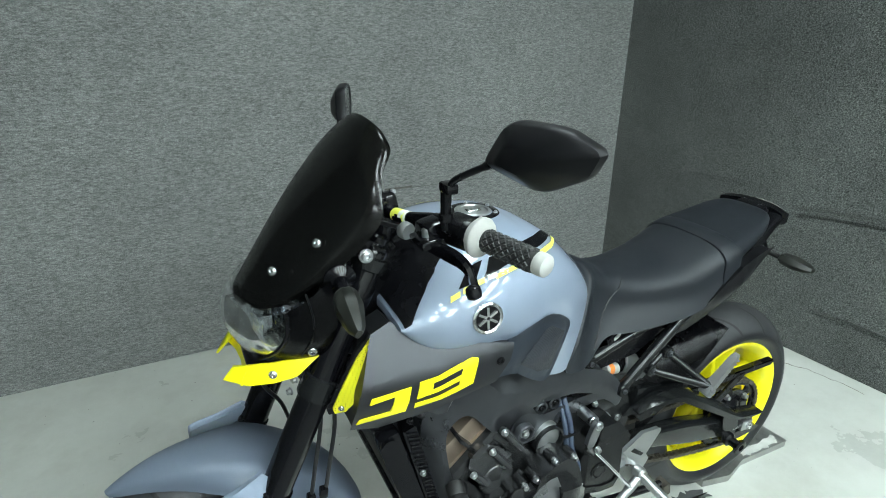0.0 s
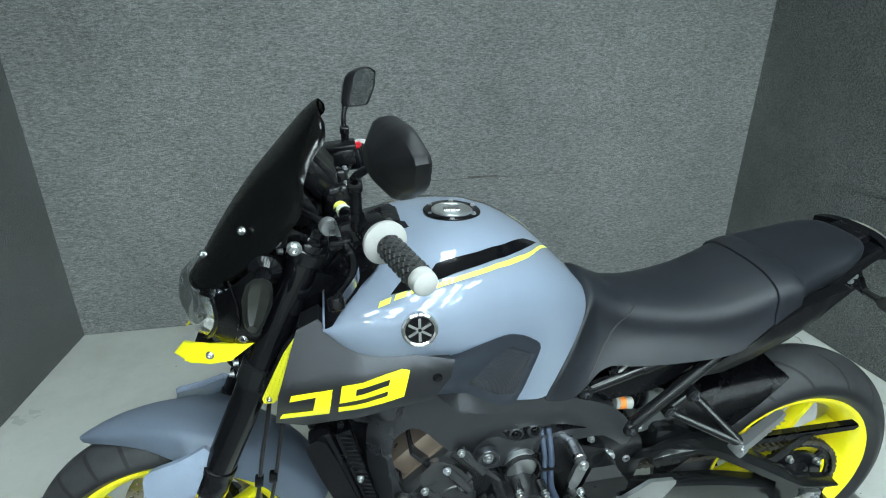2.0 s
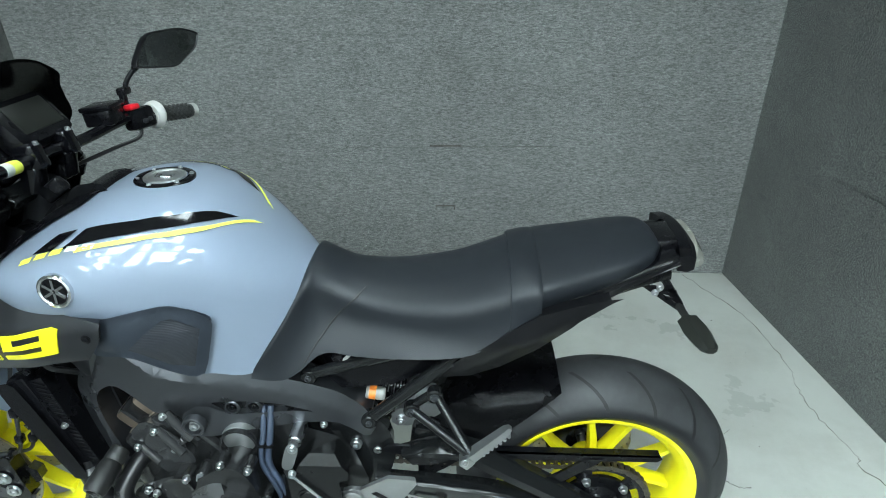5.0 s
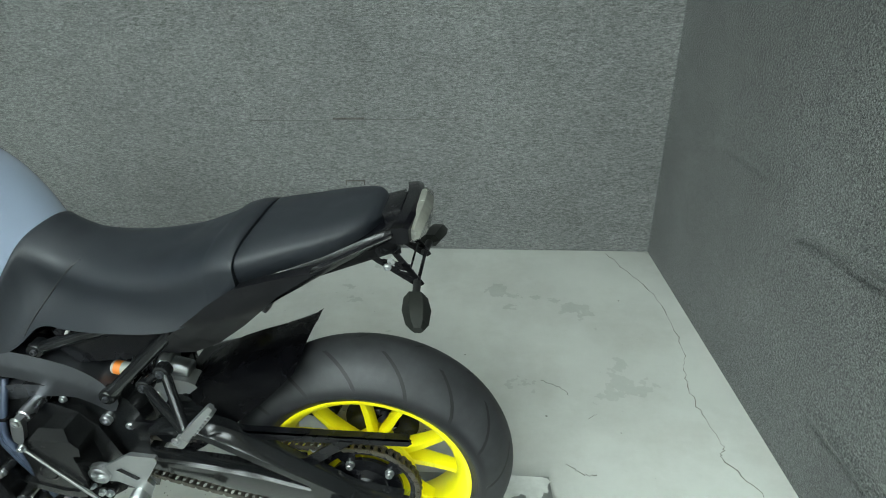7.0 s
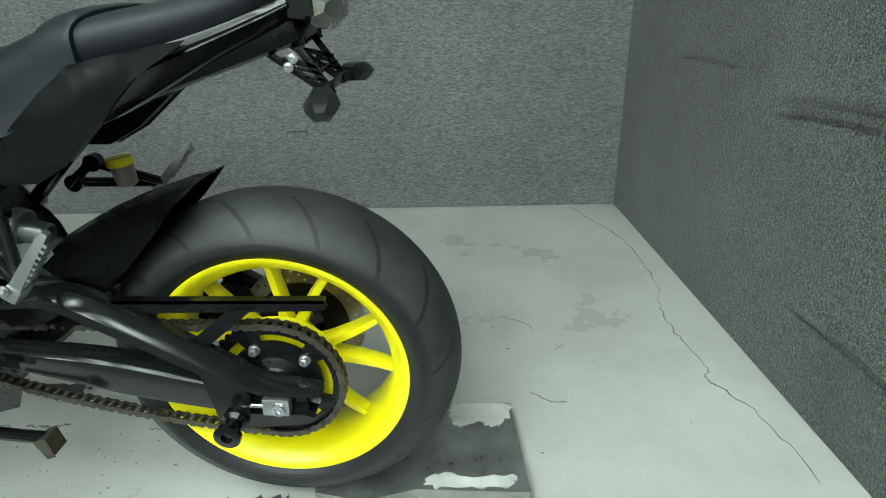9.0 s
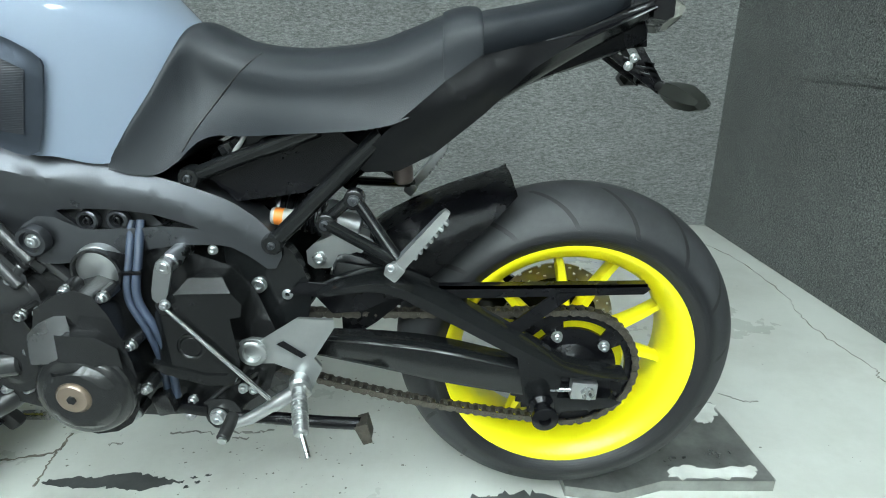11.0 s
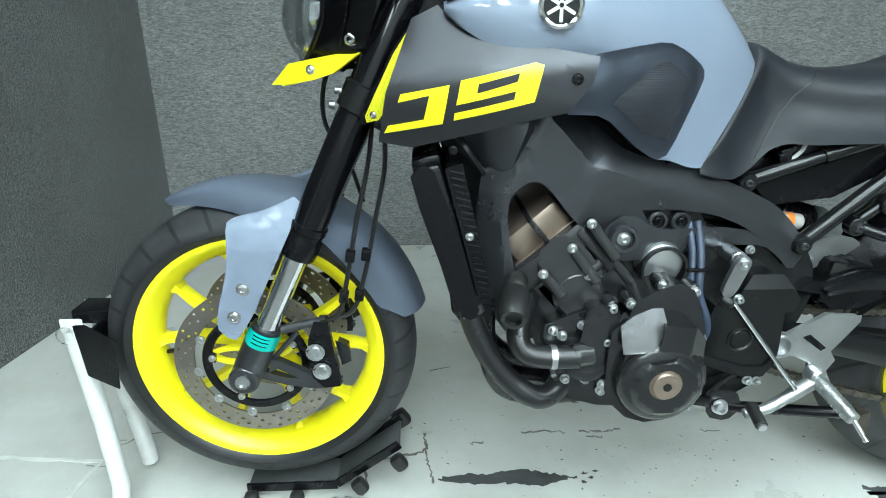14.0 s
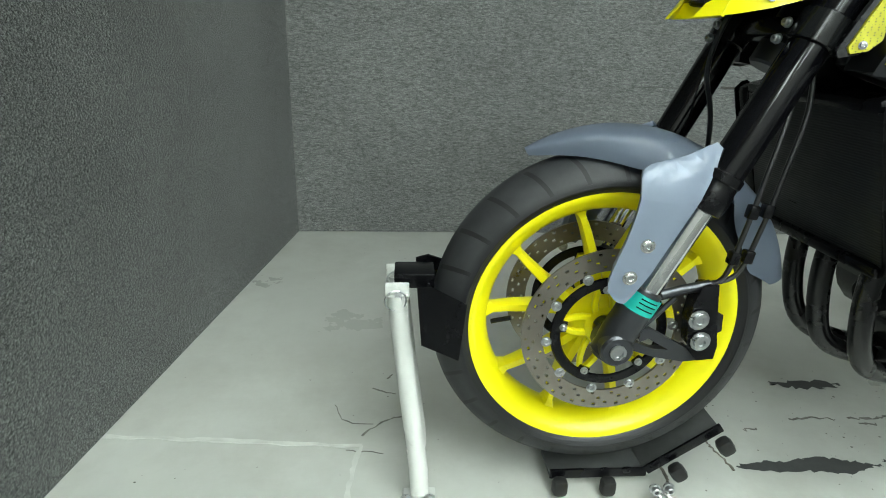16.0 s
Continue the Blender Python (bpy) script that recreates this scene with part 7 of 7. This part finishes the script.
bolt((0.842, -0.172, 0.294 + 0.01), bike, 0.011, 0.012)
part("side_stand_bracket", plate([(0.820, 0.330), (0.865, 0.332), (0.880, 0.300), (0.860, 0.276), (0.826, 0.284)], -0.170, -0.120, 0.005, 1), ENGINE, bike)
stand = part("side_stand", pipe([(0.85, -0.165, 0.300), (0.93, -0.170, 0.296), (1.02, -0.178, 0.292), (1.082, -0.186, 0.294)], 0.0105, 12), BLACK, bike, "folded black side stand with worn foot")
part("stand_foot", plate([(1.076, 0.300), (1.094, 0.306), (1.100, 0.272), (1.088, 0.268)], -0.205, -0.172, 0.002, 0), CHAIN, stand)
for x, z in ((0.800, 0.330), (0.790, 0.300), (0.905, 0.350), (0.888, 0.352), (0.872, 0.372)):
    part("bolt_boss", rod((x, -0.13, z), (x, -0.162, z), 0.010, n=14, bev=0.002), ENGINE, bike)
    bolt((x, -0.162, z), bike, 0.0065, 0.009)
part("sensor", block((0.800, -0.16, 0.318), (0.05, 0.03, 0.022), (0, 12, 0), 0.004), BLACK, bike)
part("sensor_lead", pipe([(0.82, -0.165, 0.322), (0.86, -0.150, 0.350), (0.90, -0.140, 0.36), (0.93, -0.120, 0.40)], 0.0042, 8), HOSE, bike)
part("oil_pan", block((0.72, 0.0, 0.300), (0.24, 0.22, 0.06), (0, 0, 0), 0.02), ENGINE, engine)
part("oil_filter", rod((0.565, 0.0, 0.40), (0.505, 0.0, 0.385), 0.034, n=24, bev=0.006), BLACK, engine)
for s, yy in ((-1, -0.125), (1, 0.125)):
    sl = part("crash_bobbin", turned([(0.016, 0.0), (0.019, 0.002), (0.020, 0.026), (0.0185, 0.029), (0.0195, 0.030), (0.0215, 0.036), (0.0225, 0.066), (0.0215, 0.086), (0.0185, 0.092), (0.013, 0.092), (0.012, 0.082), (0, 0.082)], (0.464, s * 0.180, 0.560), (-0.20, s, -0.33), 28), RUBBER, bike, "black plastic crash bobbin")

# exhaust headers
for yy, x0 in ((-0.095, 0.0), (0.0, -0.012), (0.095, 0.0)):
    bm = pipe([(0.500, yy, 0.600), (0.452, yy, 0.560), (0.428 + x0, yy, 0.480), (0.432 + x0, yy * 0.98, 0.380), (0.462 + x0, yy * 0.9, 0.300), (0.530, yy * 0.7, 0.264), (0.640, yy * 0.5, 0.256)], 0.0185, 16)
    part("exhaust_header", bm, CHARCOAL, bike, "black exhaust header pipe")
part("silencer", plate([(0.62, 0.30), (0.70, 0.255), (0.90, 0.26), (0.93, 0.32), (0.82, 0.36)], -0.06, 0.15, 0.03, 1), CHARCOAL, bike)

# radiator
ang = -math.degrees(math.atan2(0.075, 0.235))
core = part("radiator", block((0.352, 0, 0.622), (0.030, 0.330, 0.240), (0, -16, 0), 0.004), FINS, bike, "black radiator with fine fins")
for s in (-1, 1):
    part("side_tank", block((0.356, s * 0.182, 0.622), (0.044, 0.036, 0.262), (0, -16, 0), 0.010), BLACK, core)
    part("radiator_cover", plate([(0.302, 0.732), (0.316, 0.748), (0.331, 0.738), (0.397, 0.527), (0.392, 0.512), (0.376, 0.518)], -0.214 if s < 0 else 0.200, -0.200 if s < 0 else 0.214, 0.006, 1), BLACK, core)
    part("core_edge", plate([(0.352, 0.742), (0.372, 0.748), (0.424, 0.520), (0.412, 0.508)], -0.196 if s < 0 else 0.150, -0.150 if s < 0 else 0.196, 0.003, 0), BLACK, core)
for k in range(22):
    t = k / 21
    part("rib", block((0.366 + 0.054 * t, -0.1975, 0.738 - 0.216 * t), (0.022, 0.004, 0.0035), (0, 14, 0), 0.0012), BLACK, core)
part("top_tank", block((0.322, 0, 0.745), (0.046, 0.33, 0.022), (0, -16, 0), 0.008), BLACK, core)
part("bottom_tank", block((0.384, 0, 0.502), (0.046, 0.33, 0.022), (0, -16, 0), 0.008), BLACK, core)
bolt((0.386, -0.198, 0.640), core, 0.005, 0.008)
bolt((0.360, -0.200, 0.772), core, 0.005, 0.008, BLACK)
part("radiator_fan", turned([(0.08, 0), (0.085, 0.03), (0.06, 0.05), (0.0, 0.05)], (0.375, 0.04, 0.63), (1, 0, -0.25), 28), BLACK, core)
part("wiring", pipe([(0.36, -0.15, 0.80), (0.38, -0.18, 0.77), (0.40, -0.16, 0.74), (0.43, -0.12, 0.70)], 0.006, 8), HOSE, bike)
part("airbox", block((0.62, 0, 0.76), (0.30, 0.20, 0.16), (0, 12, 0), 0.03), BLACK, bike)
part("throttle_body", block((0.655, 0, 0.64), (0.14, 0.22, 0.09), (0, -20, 0), 0.02), ENGINE, bike)
part("battery_tray", block((0.96, 0, 0.70), (0.20, 0.14, 0.10), (0, -15, 0), 0.02), BLACK, bike)

# pillion footrests
for s in (-1, 1):
    hinge = Vector((1.164, s * 0.208, 0.592))
    hanger = part("pillion_hanger", tube([(1.092, s * 0.118, 0.663), tuple(hinge)], 0.0095, 12), ARM, bike, "black pillion footrest hanger")
    part("hanger_arm", tube([(1.045, s * 0.124, 0.625), tuple(hinge)], 0.0095, 12), ARM, hanger)
    part("hanger_brace", tube([(1.036, s * 0.118, 0.622), (1.100, s * 0.116, 0.672)], 0.009, 12), ARM, hanger)
    for q in ((1.092, 0.663), (1.045, 0.625)):
        part("hanger_eye", turned([(0.016, 0), (0.016, 0.018), (0.013, 0.020), (0, 0.020)], (q[0], s * 0.112, q[1]), (0, s, 0), 20), ARM, hanger)
        bolt((q[0], s * 0.131, q[1]), hanger, 0.007, 0.006, FRAME, (0, s, 0))
    d = Vector((0.070, s * 0.006, 0.080)).normalized()
    bm = bmesh.new()
    e = Vector((0, s, 0))
    up = d.cross(e).normalized() * (-s)
    a, b = hinge - d * 0.008, hinge + d * 0.106
    rows = [[p + e * w * i + up * t * j for i, j in ((-1, -1), (1, -1), (1, 1), (-1, 1))] for p, w, t in ((a, 0.011, 0.008), (a.lerp(b, 0.2), 0.012, 0.008), (a.lerp(b, 0.9), 0.009, 0.006), (b, 0.005, 0.004))]
    peg = part("pillion_peg", skin(bm, rows), ALLOY, hanger, "folded silver pillion peg")
    for k in range(7):
        p = a.lerp(b, 0.28 + 0.1 * k)
        part("peg_tooth", block(tuple(p + up * 0.008), (0.005, 0.020, 0.008), (0, -49, 0), 0.001), ALLOY, peg)
    part("peg_clevis", block(tuple(hinge - d * 0.012), (0.026, 0.030, 0.022), (0, -49, 0), 0.004), ALLOY, hanger)
    bolt(hinge + Vector((-0.012, s * 0.016, 0)), hanger, 0.006, 0.006, STEEL, (0, s, 0))

# ---- wheel chock ----
chock = thing("wheel_chock", (-0.1, 0, 0), "white steel wheel chock with a black cradle under the front tyre", "wheel chock")
for s, yy in ((-1, -0.022), (1, 0.066)):
    post = part("post", tube([(-0.352, yy, 0.400), (-0.330, yy - 0.01 if s < 0 else yy, 0.20), (-0.312, yy - 0.03 if s < 0 else yy, 0.055), (-0.310, yy - 0.05 if s < 0 else yy, 0.016)], 0.0175, 18), WHITEPAINT, chock, "white painted steel post")
    part("ear", block((-0.352, yy, 0.405), (0.042, 0.006, 0.034), (0, 0, 0), 0.003), WHITEPAINT, post)
    part("pin", rod((-0.350, yy - 0.016, 0.398), (-0.350, yy + 0.012, 0.398), 0.007, n=14), STEEL, post)
    bm = tube([Vector((-0.354, yy - 0.016, 0.395)) + Vector((math.cos(a), 0.15 * math.cos(a), math.sin(a))) * 0.018 for a in [2 * math.pi * k / 24 for k in range(25)]], 0.0016, 6)
    part("pull_ring", bm, STEEL, post)
bm = block((-0.322, 0.022, 0.418), (0.07, 0.060, 0.028), (0, 0, 0), 0.003)
part("crossbar", bm, BLACK, chock)
for s in (-1, 1):
    bm = plate([(-0.318, 0.432), (-0.296, 0.436), (-0.240, 0.412), (-0.250, 0.310), (-0.310, 0.330)], -0.075, -0.071, 0.001, 0, lambda x, z: -0.25 * (x + 0.302))
    if s > 0:
        flipped(bm)
    part("wheel_pad", bm, BLACK, chock, "flat black steel wheel pad")
part("pad_back", block((-0.302, 0.0, 0.385), (0.006, 0.15, 0.06), (0, 6, 0), 0.001), BLACK, chock)
for x0, z0, x1, z1 in ((-0.060, 0.026, 0.130, 0.028), (0.128, 0.030, 0.262, 0.128)):
    c = Vector(((x0 + x1) / 2, 0, (z0 + z1) / 2))
    lengthy = math.hypot(x1 - x0, z1 - z0)
    an = -math.degrees(math.atan2(z1 - z0, x1 - x0))
    tray = part("cradle", block(tuple(c), (lengthy, 0.084, 0.006), (0, an, 0), 0.002), BARE, chock, "dark steel tyre cradle")
    for s in (-1, 1):
        part("cradle_lip", block(tuple(c + Vector((0, s * 0.045, 0.006))), (lengthy, 0.006, 0.020), (0, an, 0), 0.002), BLACK, tray)
for x, z in ((-0.045, 0.024), (0.048, 0.022), (0.180, 0.052), (0.262, 0.110)):
    part("foot_pad", block((x, -0.068, z - 0.002), (0.030, 0.026, 0.036), (0, 0 if x < 0.1 else -36, 0), 0.010), RUBBER, chock)
    part("foot_pad", block((x, 0.075, z), (0.036, 0.030, 0.040), (0, 0 if x < 0.1 else -36, 0), 0.010), RUBBER, chock)
for x, y, z in ((0.130, -0.085, 0.030), (0.155, -0.088, 0.034), (-0.335, -0.085, 0.018), (-0.292, -0.085, 0.018)):
    bolt((x, y, z), chock, 0.008, 0.014)
part("chain_shackle", pipe([(0.130, -0.085, 0.025), (0.150, -0.110, 0.012), (0.175, -0.120, 0.008), (0.165, -0.095, 0.010), (0.140, -0.080, 0.022)], 0.004, 8), STEEL, chock)
part("base_rail", block((0.035, 0.0, 0.010), (0.17, 0.05, 0.018), (0, 0, 0), 0.004), WHITEPAINT, chock)
part("side_tube", rod((0.120, 0.19, 0.034), (0.248, 0.19, 0.031), 0.012, n=18), STEEL, chock)
part("side_tube_arm", rod((0.125, 0.19, 0.034), (0.10, 0.06, 0.03), 0.010, n=14), WHITEPAINT, chock)
part("base_foot", block((-0.310, -0.075, 0.006), (0.06, 0.05, 0.012), (0, 0, 0), 0.002), WHITEPAINT, chock)

# rear brake fluid cup
cup = part("brake_reservoir", turned([(0.0, -0.030), (0.013, -0.030), (0.018, -0.026), (0.020, 0.004), (0.021, 0.010)], (1.148, 0.112, 0.650), (-0.1, 0, 1), 28), CUP, bike, "translucent brake fluid cup with a yellow cap")
part("cap", turned([(0.0, 0.026), (0.019, 0.026), (0.0225, 0.024), (0.0235, 0.012), (0.022, 0.009), (0.0, 0.009)], (1.148, 0.112, 0.650), (-0.1, 0, 1), 28), YELLOW, cup, "yellow cap")

# plate under the rear tyre
pl = thing("floor_plate", (1.66, 0.06, 0), "dark steel plate with flaking white paint under the rear tyre", "floor plate")
bm = plate([(1.44, 0.19), (1.862, 0.198), (1.886, -0.056), (1.660, -0.050), (1.56, -0.080), (1.46, -0.060)], 0, 0.028, 0.002, 0)
bmesh.ops.transform(bm, matrix=Matrix(((1, 0, 0, 0), (0, 0, 1, 0), (0, -1, 0, 0.0290), (0, 0, 0, 1))), verts=bm.verts)
part("steel_sheet", bm, STEEL_PLATE, pl)
r = random.Random(12)
for outline in (((1.730, 0.196), (1.80, 0.198), (1.862, 0.195), (1.855, 0.150), (1.82, 0.120), (1.79, 0.135), (1.75, 0.120), (1.722, 0.150)), ((1.68, -0.045), (1.76, -0.050), (1.84, -0.048), (1.86, -0.020), (1.76, -0.022), (1.70, -0.012))):
    p = spline([(x, y, 0) for x, y in outline], 6, True)
    bm = bmesh.new()
    bm.faces.new([bm.verts.new((q.x + r.uniform(-0.006, 0.006), min(0.197, q.y + r.uniform(-0.006, 0.006)), 0.0304)) for q in p])
    part("paint_flake", bm, DIRTY, pl)
